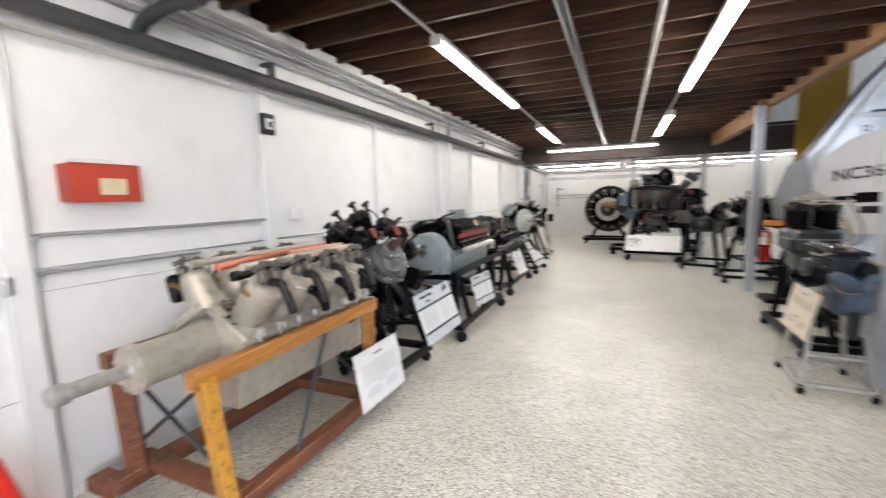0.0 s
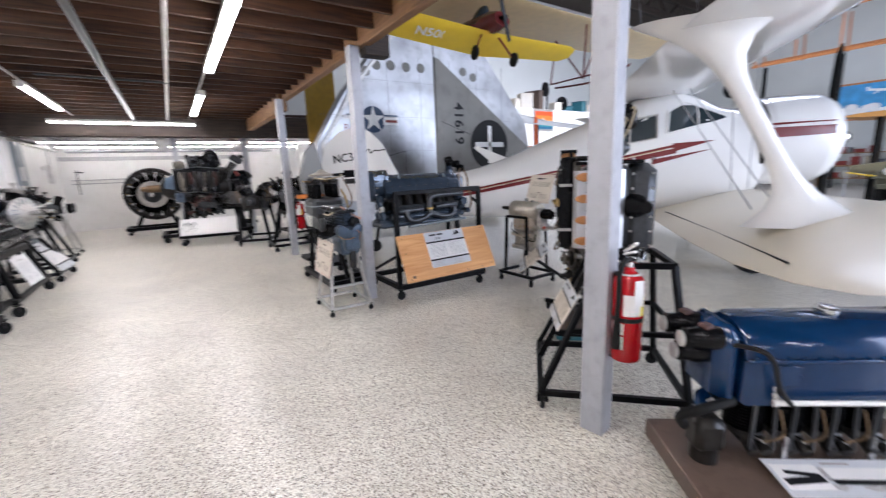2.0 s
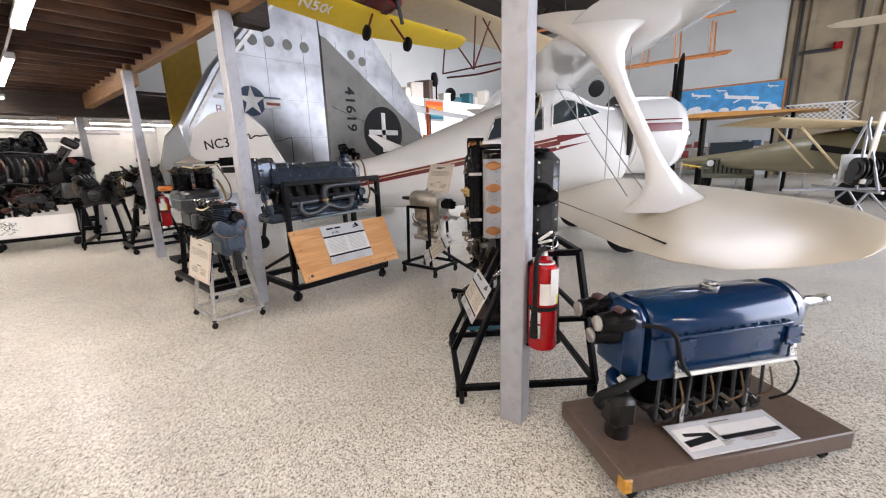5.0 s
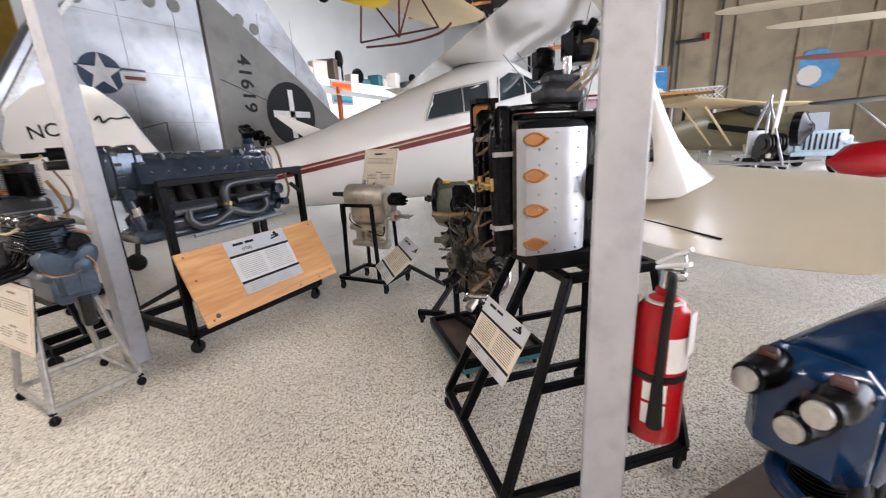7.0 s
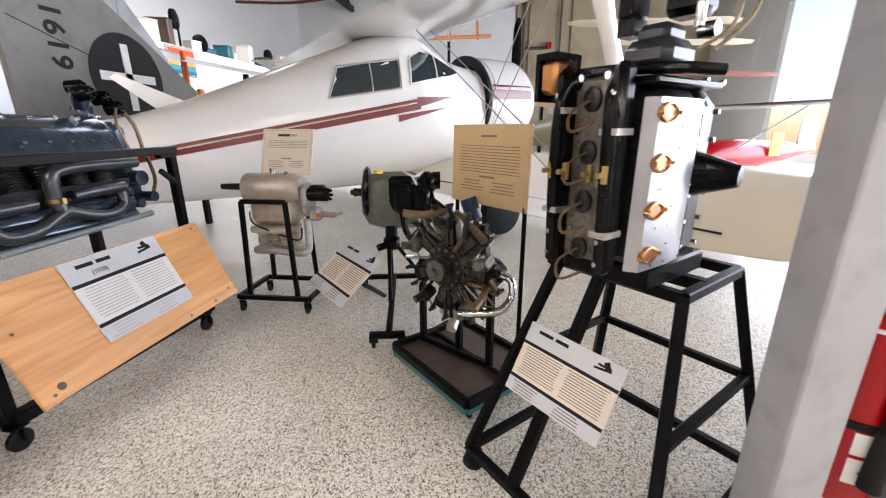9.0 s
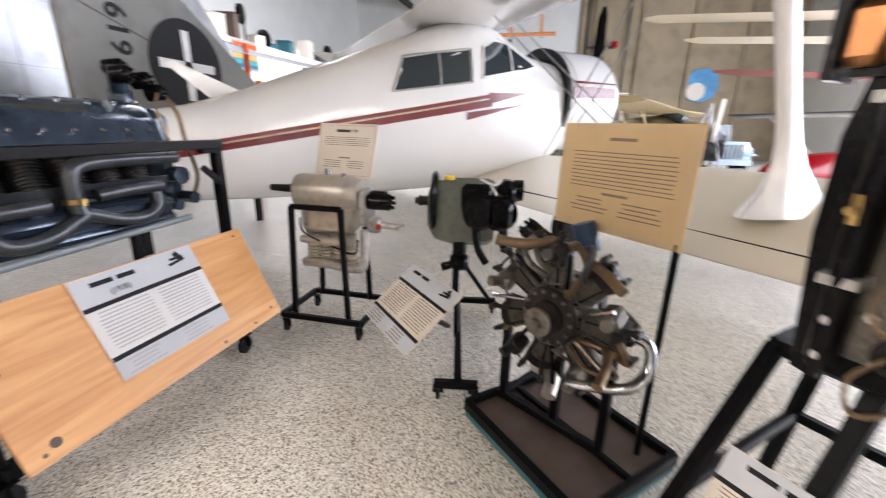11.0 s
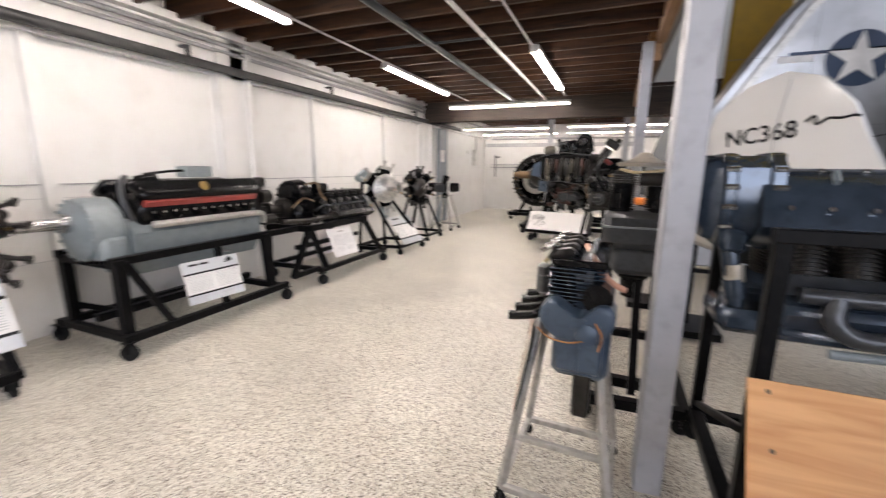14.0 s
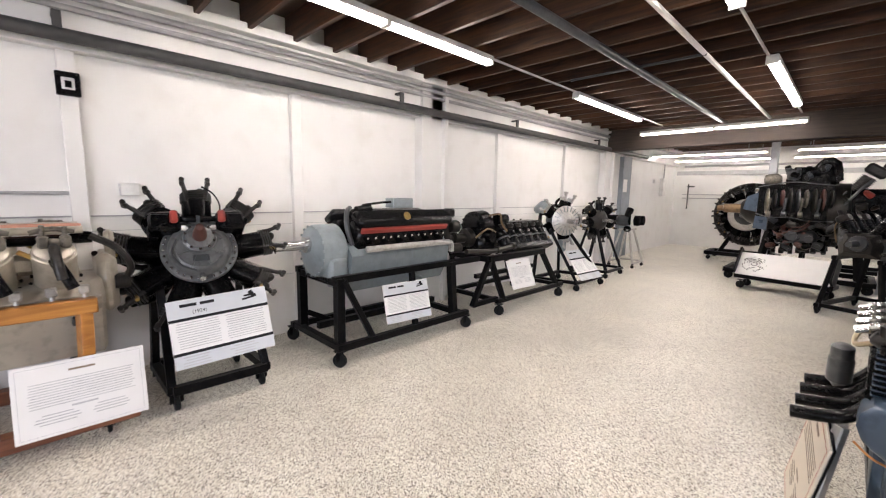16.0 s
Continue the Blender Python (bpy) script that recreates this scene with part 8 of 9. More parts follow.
part("foot", Shape().box((0, 0, 0.012), (0.3, 0.3, 0.024), bev=0.008), mat("red plastic foot", (0.6, 0.03, 0.015), 0.5), cone)

# nine-cylinder black radial on a steel stand
rst2 = thing("engine_stand", "black steel stand with splayed legs on castors", "stand", pose(-1.85, 3.14, 0), "engine stands")
bars(rst2, "base_rail", [((0.28, -0.30, 0.14), (0.30, 0.30, 0.14)), ((-0.3, -0.30, 0.14), (-0.3, 0.30, 0.14)), ((-0.3, -0.30, 0.14), (0.28, -0.30, 0.14)), ((-0.3, 0.30, 0.14), (0.30, 0.30, 0.14))], 0.06)
bars(rst2, "leg", [((0.26, -0.30, 0.14), (-0.02, -0.28, 0.85)), ((0.28, 0.30, 0.14), (-0.02, 0.28, 0.85)), ((-0.28, -0.3, 0.14), (-0.10, -0.28, 1.2)), ((-0.28, 0.3, 0.14), (-0.10, 0.28, 1.2))], 0.05)
bars(rst2, "cross_bar", [((-0.05, -0.28, 0.85), (-0.05, 0.28, 0.85)), ((-0.1, -0.28, 1.15), (-0.1, 0.28, 1.15))], 0.05)
for x in (0.27, -0.28):
    for y in (-0.28, 0.27):
        caster(rst2, x, y, 0.05)
bars(rst2, "placard_arm", [((0.10, -0.22, 0.50), (0.50, -0.22, 0.56)), ((0.10, 0.12, 0.50), (0.50, 0.12, 0.56))], 0.03)
wr = radial(pose(-1.90, 3.13, 0.98, 0, -28, -12), "nine-cylinder black finned radial engine with a grey nose case", 9, 0.235, 0.088, 0.275, 0.26, ENGBLACK, ENGBLACK, DIRTY, 90, True, None, arm=0.8, fins=16)
part("flange", Shape().lathe((0.085, 0, 0), (1, 0, 0), [(0, 0.236), (0.03, 0.24), (0.04, 0.232), (0.045, 0.20)], 36), CASEGREY, wr)
stud = part("flange_stud", Shape().cyl((0.125, 0.219, 0), (0.145, 0.219, 0), 0.0085, n=6).cyl((0.145, 0.219, 0), (0.156, 0.219, 0), 0.005, n=6), STEEL, wr)
for k in range(1, 30):
    again(stud, pose(0, 0, 0, k * 12))
part("nose_plate", Shape().lathe((0.13, 0, 0), (1, 0, 0), [(0, 0.198), (0.035, 0.19), (0.05, 0.172), (0.056, 0.165), (0.06, 0.15), (0.054, 0.142), (0.058, 0.05), (0.06, 0.0)], 32), CASEGREY, wr)
for k in range(8):
    part("nose_rib", Shape().box((0.186, 0.11 * math.cos(k * 0.785 + 0.4), 0.11 * math.sin(k * 0.785 + 0.4)), (0.016, 0.085, 0.01), (math.degrees(k * 0.785 + 0.4), 0, 0), bev=0.003), CASEGREY, wr)
part("oil_line", Shape().tube([(0.19, -0.14, 0.06), (0.20, -0.17, -0.04), (0.19, -0.12, -0.13), (0.18, -0.03, -0.17)], 0.008, 6, 3), GREYMET, wr)
part("data_plate", Shape().box((0.191, 0, -0.085), (0.006, 0.10, 0.05), bev=0.004), GREYMET, wr)
part("thrust_housing", Shape().lathe((0.18, 0, 0.055), (1, 0, 0), [(0, 0.105), (0.03, 0.10), (0.04, 0.085), (0.05, 0.082), (0.055, 0.055)], 28), CASEGREY, wr)
for k in range(10):
    a = 0.3 + k * 0.628
    part("housing_bolt", Shape().cyl((0.215, 0.09 * math.cos(a), 0.055 + 0.09 * math.sin(a)), (0.232, 0.09 * math.cos(a), 0.055 + 0.09 * math.sin(a)), 0.009, n=6), STEEL, wr)
part("nose_cap", Shape().lathe((0.22, 0, 0.06), (1, 0, 0.1), [(0, 0.046), (0.06, 0.042), (0.14, 0.024), (0.145, 0.01)], 18), RUSTCAP, wr, "reddish brown conical nose cap")
for y in (-0.20, 0.20):
    part("magneto", Shape().box((0.16, y, 0.185), (0.15, 0.185, 0.14), bev=0.02).cyl((0.10, y, 0.25), (0.17, y, 0.262), 0.05).box((0.242, y * 1.12, 0.175), (0.02, 0.11, 0.10), bev=0.008), ENGBLACK, wr, "black magneto box")
    part("red_cap", Shape().box((0.243, y * 0.72, 0.205), (0.03, 0.048, 0.095), bev=0.012), DARKRED, wr, "dull red magneto cap")
    part("terminal", Shape().cyl((0.215, y * 0.52, 0.13), (0.215, y * 0.38, 0.13), 0.017).cyl((0.215, y * 0.38, 0.13), (0.215, y * 0.33, 0.13), 0.009), OUTLET, wr)
part("ignition_lead", Shape().tube([(0.14, 0.17, 0.235), (0.16, 0.09, 0.222), (0.165, 0, 0.218), (0.16, -0.09, 0.222), (0.14, -0.17, 0.235)], 0.022, 8, 3), ENGBLACK, wr)
part("lead_clip", Shape().cyl((0.165, -0.012, 0.218), (0.165, 0.012, 0.218), 0.025), GREYMET, wr)
part("plug_wire", Shape().tube([(0.12, 0.13, 0.24), (0.10, 0.15, 0.36), (0.10, 0.11, 0.46), (0.09, 0.04, 0.52)], 0.006, 6, 3), ENGBLACK, wr)
part("plug_wire", Shape().tube([(0.10, 0.24, 0.02), (0.12, 0.38, -0.01), (0.12, 0.47, 0.0), (0.10, 0.50, -0.06)], 0.006, 6, 3), ENGBLACK, wr)
part("drain_plug", Shape().cyl((0.16, 0, -0.2), (0.19, 0, -0.24), 0.018), STEEL, wr)
sign("placard", up_pose((-1.280, 3.085, 0.609), -6.0, 17.9, 3.1), 0.567, 0.409, "printed white placard with black bars on a black stand", year="(1924)")

# grey and black V-twelve with red plug covers
fst = thing("engine_stand", "heavy black steel stand on large castors", "stand", pose(0, 0, 0), "engine stands")
bars(fst, "post", [((-1.52, 4.05, 0.16), (-1.52, 4.05, 0.74)), ((-2.2, 4.05, 0.16), (-2.2, 4.05, 0.74)), ((-1.52, 5.45, 0.16), (-1.52, 5.40, 0.74)), ((-2.2, 5.45, 0.16), (-2.2, 5.40, 0.74))], 0.075)
bars(fst, "top_rail", [((-1.52, 4.0, 0.73), (-1.52, 5.85, 0.73)), ((-2.2, 4.0, 0.73), (-2.2, 5.85, 0.73)), ((-1.52, 4.05, 0.70), (-2.2, 4.05, 0.70))], 0.06)
bars(fst, "base_rail", [((-1.45, 3.98, 0.16), (-1.45, 5.6, 0.16)), ((-2.3, 3.98, 0.16), (-2.3, 5.6, 0.16)), ((-1.45, 4.02, 0.16), (-2.3, 4.02, 0.16)), ((-1.45, 5.52, 0.16), (-2.3, 5.52, 0.16)), ((-1.9, 4.05, 0.24), (-1.9, 5.5, 0.24))], 0.06)
bars(fst, "brace", [((-1.5, 4.08, 0.72), (-1.47, 4.35, 0.18)), ((-2.2, 4.08, 0.30), (-2.2, 4.35, 0.16)), ((-1.52, 4.85, 0.72), (-1.46, 4.85, 0.18))], 0.05)
for x, y in ((-1.44, 4.0), (-1.43, 5.56), (-2.32, 4.0), (-2.32, 5.56)):
    caster(fst, x, y, 0.06, 0.6)
fe = thing("vee_twelve_engine", "grey V-twelve engine with black rocker covers and red plug covers", "engine", pose(-1.86, 0, 0))
part("crankcase", Shape().rings([[Vector((x, y, z)) for x, z in ((-0.26, 0.74), (-0.28, 0.90), (-0.20, 1.0), (0.20, 1.0), (0.28, 0.90), (0.26, 0.74), (0.16, 0.56), (-0.16, 0.56))] for y in (4.22, 4.24, 5.40, 5.42)]), LTGREY, fe)
part("gear_case", Shape().lathe((0, 4.22, 0.94), (0, -1, 0), [(0, 0.21), (0.02, 0.235), (0.20, 0.235), (0.23, 0.22), (0.26, 0.14), (0.27, 0.08)], 32).box((0, 4.12, 0.78), (0.5, 0.2, 0.26), bev=0.04), LTGREY, fe)
part("gear_bolts", Shape().ring_of((0, 3.99, 0.94), (0, -1, 0), 0.22, 18, 0.012, 0.012), LTGREY, fe)
part("splined_shaft", Shape().lathe((0, 3.96, 1.0), (0, -1, 0), [(0, 0.07), (0.04, 0.07), (0.05, 0.042), (0.3, 0.042), (0.31, 0.03)], 22), STEEL, fe)
for bank in (-1, 1):
    d = Vector((bank * 0.5, 0, 0.87)).normalized()
    t = Vector((bank * 0.87, 0, -0.5)).normalized()
    rot = (0, bank * 30, 0)
    part("cylinder_bank", Shape().box(Vector((bank * 0.17, 4.83, 1.06)) , (0.22, 1.10, 0.24), rot, bev=0.03), ENGBLACK, fe)
    part("rocker_cover", Shape().box(Vector((bank * 0.24, 4.86, 1.22)), (0.20, 1.16, 0.10), rot, bev=0.035), ENGBLACK, fe)
    part("plug_cover", Shape().box(Vector((bank * 0.30, 4.83, 1.115)), (0.03, 1.06, 0.075), rot, bev=0.008), DARKRED, fe, "dull red plug cover")
    part("air_manifold", Shape().box(Vector((bank * 0.36, 4.80, 0.965)), (0.05, 0.98, 0.05), rot, bev=0.012).tube([(bank * 0.36, 5.25, 0.965), (bank * 0.37, 5.36, 0.95), (bank * 0.36, 5.38, 0.86)], 0.028, 8), ALU, fe)
    for i in range(12):
        y = 4.36 + i * 0.085
        part("stud", Shape().cyl(Vector((bank * 0.305, y, 1.06)), Vector((bank * 0.32, y, 1.055)), 0.012, n=6), STEEL, fe)
    for i in range(6):
        y = 4.40 + i * 0.17
        part("port", Shape().cyl(Vector((bank * 0.27, y, 1.02)), Vector((bank * 0.335, y, 0.99)), 0.026, n=10), ENGBLACK, fe)
part("badge", Shape().cyl((0.325, 4.80, 1.245), (0.332, 4.80, 1.248), 0.04, n=20), BRASS, fe, "oval brass badge")
part("intake", Shape().box((0, 4.9, 1.24), (0.14, 0.8, 0.1), bev=0.03).cyl((0, 4.45, 1.28), (0, 4.6, 1.30), 0.05).tube([(0.02, 4.5, 1.34), (0.05, 4.8, 1.37), (0.0, 5.1, 1.34)], 0.012, 6), ENGBLACK, fe)
part("grey_box", Shape().box((0.02, 4.95, 1.36), (0.14, 0.26, 0.1), bev=0.008), LTGREY, fe, "plain grey box")
part("coolant_pipe", Shape().tube([(0.25, 4.24, 1.0), (0.24, 4.20, 1.15), (0.2, 4.22, 1.28), (0.12, 4.3, 1.32)], 0.022, 10), GREYMET, fe)
part("rear_case", Shape().box((0, 5.50, 1.0), (0.4, 0.16, 0.4), bev=0.05), DIRTY, fe)
part("distributor", Shape().cyl((0.2, 5.5, 1.1), (0.2, 5.62, 1.1), 0.07), DIRTY, fe)
part("pump", Shape().cyl((0.22, 5.5, 0.86), (0.22, 5.66, 0.86), 0.055), DIRTY, fe)
part("breather", Shape().box((0.15, 5.55, 1.25), (0.1, 0.12, 0.1), bev=0.02), DIRTY, fe)
part("sump_fitting", Shape().tube([(0.15, 4.9, 0.62), (0.24, 4.95, 0.64), (0.26, 5.05, 0.6)], 0.02, 8), LTGREY, fe)
sign("placard", up_pose((-1.42, 4.72, 0.45), -8.0, 14.5, 0.8), 0.491, 0.358, "printed placard with black bar on a black stand")

# black inverted V-twelve
kst = thing("engine_stand", "black steel frame with sloping legs on castors", "stand", pose(0, 0, 0), "engine stands")
bars(kst, "top_rail", [((-1.52, 6.05, 0.70), (-1.52, 7.25, 0.70)), ((-2.15, 6.05, 0.70), (-2.15, 7.25, 0.70)), ((-1.52, 6.05, 0.70), (-2.15, 6.05, 0.70)), ((-1.52, 7.25, 0.70), (-2.15, 7.25, 0.70))], 0.07)
bars(kst, "leg", [((-1.52, 6.08, 0.70), (-1.46, 6.28, 0.18)), ((-1.52, 7.2, 0.70), (-1.46, 7.55, 0.18)), ((-2.15, 6.08, 0.70), (-2.25, 6.15, 0.18)), ((-2.15, 7.2, 0.70), (-2.25, 7.5, 0.18)), ((-1.5, 5.75, 0.18), (-1.52, 6.05, 0.66))], 0.06)
bars(kst, "base_rail", [((-1.46, 6.15, 0.18), (-1.46, 7.7, 0.18)), ((-2.25, 6.15, 0.18), (-2.25, 7.7, 0.18)), ((-1.46, 6.2, 0.18), (-2.25, 6.2, 0.18)), ((-1.46, 7.6, 0.18), (-2.25, 7.6, 0.18)), ((-1.5, 5.75, 0.2), (-1.5, 6.2, 0.2)), ((-1.85, 6.2, 0.42), (-1.85, 7.5, 0.42))], 0.055)
for x, y in ((-1.46, 6.2), (-1.46, 7.62), (-2.25, 6.2), (-2.25, 7.62)):
    caster(kst, x, y, 0.06, 0.5)
ke = thing("inverted_vee_engine", "black inverted V-twelve engine with grey cylinder barrels", "engine", pose(-1.85, 0, 0))
part("crankcase", Shape().box((0, 6.95, 1.0), (0.30, 1.2, 0.20), bev=0.05), ENGBLACK, ke)
part("blower_case", Shape().lathe((0, 6.10, 1.06), (0, 1, 0), [(0, 0.12), (0.03, 0.19), (0.2, 0.20), (0.23, 0.17)], 24).ring_of((0.0, 6.10, 1.06), (0, -1, 0), 0.16, 14, 0.012, 0.015), ENGBLACK, ke)
part("starter", Shape().cyl((0.1, 6.45, 1.15), (0.1, 6.66, 1.15), 0.06), ENGBLACK, ke)
for bank in (-1, 1):
    for i in range(6):
        y = 6.52 + i * 0.175
        c = part("cylinder", Shape().lathe((bank * 0.12, y, 0.98), (bank * 0.55, 0, -0.83), [(0, 0.07), (0.02, 0.085), (0.22, 0.08), (0.25, 0.06)], 16), ENGBLACK, ke)
        part("top_stud", Shape().box((bank * 0.14, y, 1.06), (0.09, 0.09, 0.05), bev=0.015).cyl((bank * 0.16, y, 1.08), (bank * 0.17, y, 1.11), 0.014), DIRTY, c)
        part("cover_band", Shape().lathe((bank * 0.17, y, 0.905), (bank * 0.55, 0, -0.83), [(0, 0.09), (0.018, 0.09)], 16), GREYMET, c)
    part("head", Shape().box((bank * 0.27, 6.96, 0.78), (0.14, 1.08, 0.10), (0, -bank * 33, 0), bev=0.02), ENGBLACK, ke)
part("reduction_shaft", Shape().lathe((0, 6.05, 0.93), (0, -1, 0), [(0, 0.12), (0.08, 0.11), (0.1, 0.06), (0.25, 0.055), (0.26, 0.09), (0.30, 0.09), (0.31, 0.05), (0.42, 0.05)], 18), DIRTY, ke)
part("mount_tube", Shape().tube([(0.35, 5.62, 0.83), (0.36, 6.1, 0.80), (0.37, 6.5, 0.83)], 0.03, 10).cyl((0.36, 6.15, 0.8), (0.36, 6.2, 0.8), 0.045).cyl((0.37, 6.45, 0.83), (0.37, 6.5, 0.83), 0.045), DIRTY, ke)
part("front_case", Shape().box((0, 6.22, 0.85), (0.4, 0.3, 0.3), bev=0.06).cyl((0.18, 6.2, 0.95), (0.26, 6.2, 0.95), 0.07), ENGBLACK, ke)
part("oil_line", Shape().tube([(0.15, 6.25, 1.2), (0.22, 6.38, 1.22), (0.2, 6.45, 1.1), (0.25, 6.5, 1.0)], 0.012, 6).tube([(0.2, 5.95, 0.95), (0.25, 6.1, 1.05), (0.22, 6.3, 1.0)], 0.010, 6), BRONZE, ke)
sign("white_card", up_pose((-1.382, 6.53, 0.492), -5.0, 22.0, 0.6), 0.44, 0.362, "white printed card on a black stand", style="plain", base=PAPER)

# silver small radial
gst2 = thing("engine_stand", "black steel stand sloping to the aisle on castors", "stand", pose(0, 0, 0), "engine stands")
bars(gst2, "base_rail", [((-1.42, 8.05, 0.13), (-1.40, 8.95, 0.13)), ((-2.1, 7.9, 0.13), (-2.1, 8.8, 0.13)), ((-1.42, 8.1, 0.13), (-2.1, 7.95, 0.13)), ((-1.4, 8.9, 0.13), (-2.1, 8.75, 0.13))], 0.05)
bars(gst2, "leg", [((-1.42, 8.1, 0.13), (-1.78, 7.85, 0.95)), ((-1.40, 8.88, 0.13), (-1.78, 8.35, 0.95)), ((-2.1, 7.95, 0.13), (-1.95, 7.85, 1.3)), ((-2.1, 8.75, 0.13), (-1.95, 8.4, 1.3)), ((-1.95, 7.85, 1.3), (-1.95, 8.4, 1.3))], 0.045)
for x, y in ((-1.42, 8.1), (-1.39, 8.88), (-2.1, 7.95), (-2.1, 8.75)):
    caster(gst2, x, y, 0.05)
gr = radial(pose(-1.78, 8.12, 1.08, 0, 0, -30), "small silver radial engine with a bright ribbed cowl disc", 5, 0.19, 0.085, 0.17, 0.26, GREYMET, ENGBLACK, ALU, 72, False, [(0, 0.05), (0.1, 0.05), (0.11, 0.035), (0.3, 0.035)], "radial_engine")
part("cowl_disc", Shape().lathe((0.16, 0, 0), (1, 0, 0), [(0, 0.225), (0.01, 0.23), (0.08, 0.10), (0.10, 0.06)], 28), ALU, gr, "bright cowl disc")
rb_ = Shape()
for k in range(20):
    a = 2 * math.pi * k / 20
    rb_.box((0.215, 0.16 * math.cos(a), 0.16 * math.sin(a)), (0.012, 0.13, 0.008), (math.degrees(a), 0, 0))
part("disc_ribs", rb_, LTGREY, gr)
for q, sz, rr in (((0.02, -0.30, -0.22), 0.24, 40), ((0.02, 0.05, -0.40), 0.2, 0), ((0.02, -0.35, 0.2), 0.22, -50)):
    part("grey_duct", Shape().box(q, (0.12, 0.12, sz), (rr, 0, 0), bev=0.03), LTGREY, gr)
sign("placard", up_pose((-1.52, 8.50, 0.37), -9.0, 38.2, 1.4), 0.56, 0.54, "printed white placard sloping on a black stand")

# two dark engines at the end of the row
dst = thing("engine_stand", "black steel stand on castors", "stand", pose(-1.9, 9.75, 0), "engine stands")
bars(dst, "rail", [((-0.3, -0.35, 0.12), (0.38, -0.35, 0.12)), ((-0.3, 0.35, 0.12), (0.38, 0.35, 0.12)), ((0.38, -0.35, 0.12), (0.38, 0.35, 0.12)), ((-0.3, -0.35, 0.12), (-0.3, 0.35, 0.12))], 0.045)
bars(dst, "leg", [((0.36, -0.32, 0.12), (0.1, -0.2, 0.85)), ((0.36, 0.32, 0.12), (0.1, 0.2, 0.85)), ((-0.28, -0.3, 0.12), (-0.1, -0.2, 0.85)), ((-0.28, 0.3, 0.12), (-0.1, 0.2, 0.85))], 0.045)
for x, y in ((0.36, -0.33), (0.36, 0.33), (-0.28, -0.33), (-0.28, 0.33)):
    caster(dst, x, y, 0.045)
de = radial(pose(-1.88, 9.72, 1.02, 0, 0, -20), "dark seven-cylinder radial engine with black fins", 7, 0.2, 0.075, 0.16, 0.24, DIRTY, ENGBLACK, DIRTY, 90, True, [(0, 0.05), (0.1, 0.04), (0.2, 0.035)])
ast2 = thing("engine_stand", "bare aluminium trestle stand on castors", "stand", pose(-1.85, 11.1, 0), "engine stands")
bars(ast2, "leg", [((0.24, -0.25, 0.1), (0.08, -0.12, 0.78)), ((0.24, 0.3, 0.1), (0.08, 0.12, 0.78)), ((-0.24, -0.25, 0.1), (-0.08, -0.12, 0.78)), ((-0.24, 0.3, 0.1), (-0.08, 0.12, 0.78))], 0.035, ALU)
bars(ast2, "rail", [((0.24, -0.25, 0.1), (0.24, 0.3, 0.1)), ((-0.24, -0.25, 0.1), (-0.24, 0.3, 0.1)), ((-0.24, 0.3, 0.1), (0.24, 0.3, 0.1)), ((0.08, -0.25, 0.78), (0.08, 0.25, 0.78)), ((-0.08, -0.25, 0.78), (-0.08, 0.25, 0.78))], 0.032, ALU)
for x in (-0.24, 0.24):
    for y in (-0.24, 0.28):
        caster(ast2, x, y, 0.035)
fe2 = thing("flat_engine", "small black flat engine with a silver shaft on an aluminium stand", "engine", pose(-1.85, 11.0, 0.98))
part("case", Shape().box((0, 0, 0), (0.26, 0.5, 0.22), bev=0.05), GREYMET, fe2)
for k in (-1, 1):
    for y in (-0.14, 0.1):
        part("cylinder", Shape().fins((k * 0.12, y, 0), (k * 0.32, y, 0), 0.075, 0.10, 8, 14), ENGBLACK, fe2)
part("shaft", Shape().cyl((0, 0.24, 0.0), (0, 0.5, 0.0), 0.045, 0.03), ALU, fe2)
part("carburettor", Shape().box((0.05, -0.05, -0.18), (0.12, 0.14, 0.12), bev=0.03).cyl((0.1, -0.2, 0.1), (0.16, -0.24, 0.24), 0.07), ENGBLACK, fe2)
part("cover", Shape().box((0.2, -0.2, 0.0), (0.04, 0.1, 0.28), bev=0.01), OUTLET, fe2)

# large cut-away multi-row radial with its long picture board
cst = thing("cutaway_stand", "heavy black steel stand on castors", "stand", pose(0.85, 11.75, 0), "engine stands")
bars(cst, "rail", [((-0.95, -0.45, 0.16), (0.95, -0.45, 0.16)), ((-0.95, 0.45, 0.16), (0.95, 0.45, 0.16)), ((-0.95, -0.45, 0.16), (-0.95, 0.45, 0.16)), ((0.95, -0.45, 0.16), (0.95, 0.45, 0.16))], 0.08)
bars(cst, "leg", [((0.8, -0.4, 0.16), (0.7, -0.3, 0.9)), ((0.8, 0.4, 0.16), (0.7, 0.3, 0.9)), ((-0.5, -0.4, 0.16), (-0.4, -0.3, 0.9)), ((-0.5, 0.4, 0.16), (-0.4, 0.3, 0.9))], 0.09)
for x in (-0.9, 0.9):
    for y in (-0.42, 0.42):
        caster(cst, x, y, 0.07)
ce = thing("cutaway_engine", "large dark cut-away multi-row radial engine showing its crankshaft", "engine", pose(0.80, 11.75, 1.28) @ Matrix.Diagonal((1.1, 1.1, 1.1, 1.0)))
part("case", Shape().lathe((-0.75, 0, 0), (1, 0, 0), [(0, 0.12), (0.1, 0.22), (0.3, 0.30), (0.34, 0.36), (0.40, 0.36), (1.05, 0.36), (1.1, 0.42), (1.3, 0.42), (1.34, 0.3), (1.6, 0.25)], 26), DIRTY, ce)
part("shaft", Shape().lathe((-0.7, 0, 0), (-1, 0, 0), [(0, 0.09), (0.1, 0.08), (0.3, 0.075), (0.31, 0.05), (0.4, 0.05)], 16), BRONZE, ce)
rngk = random.Random(11)
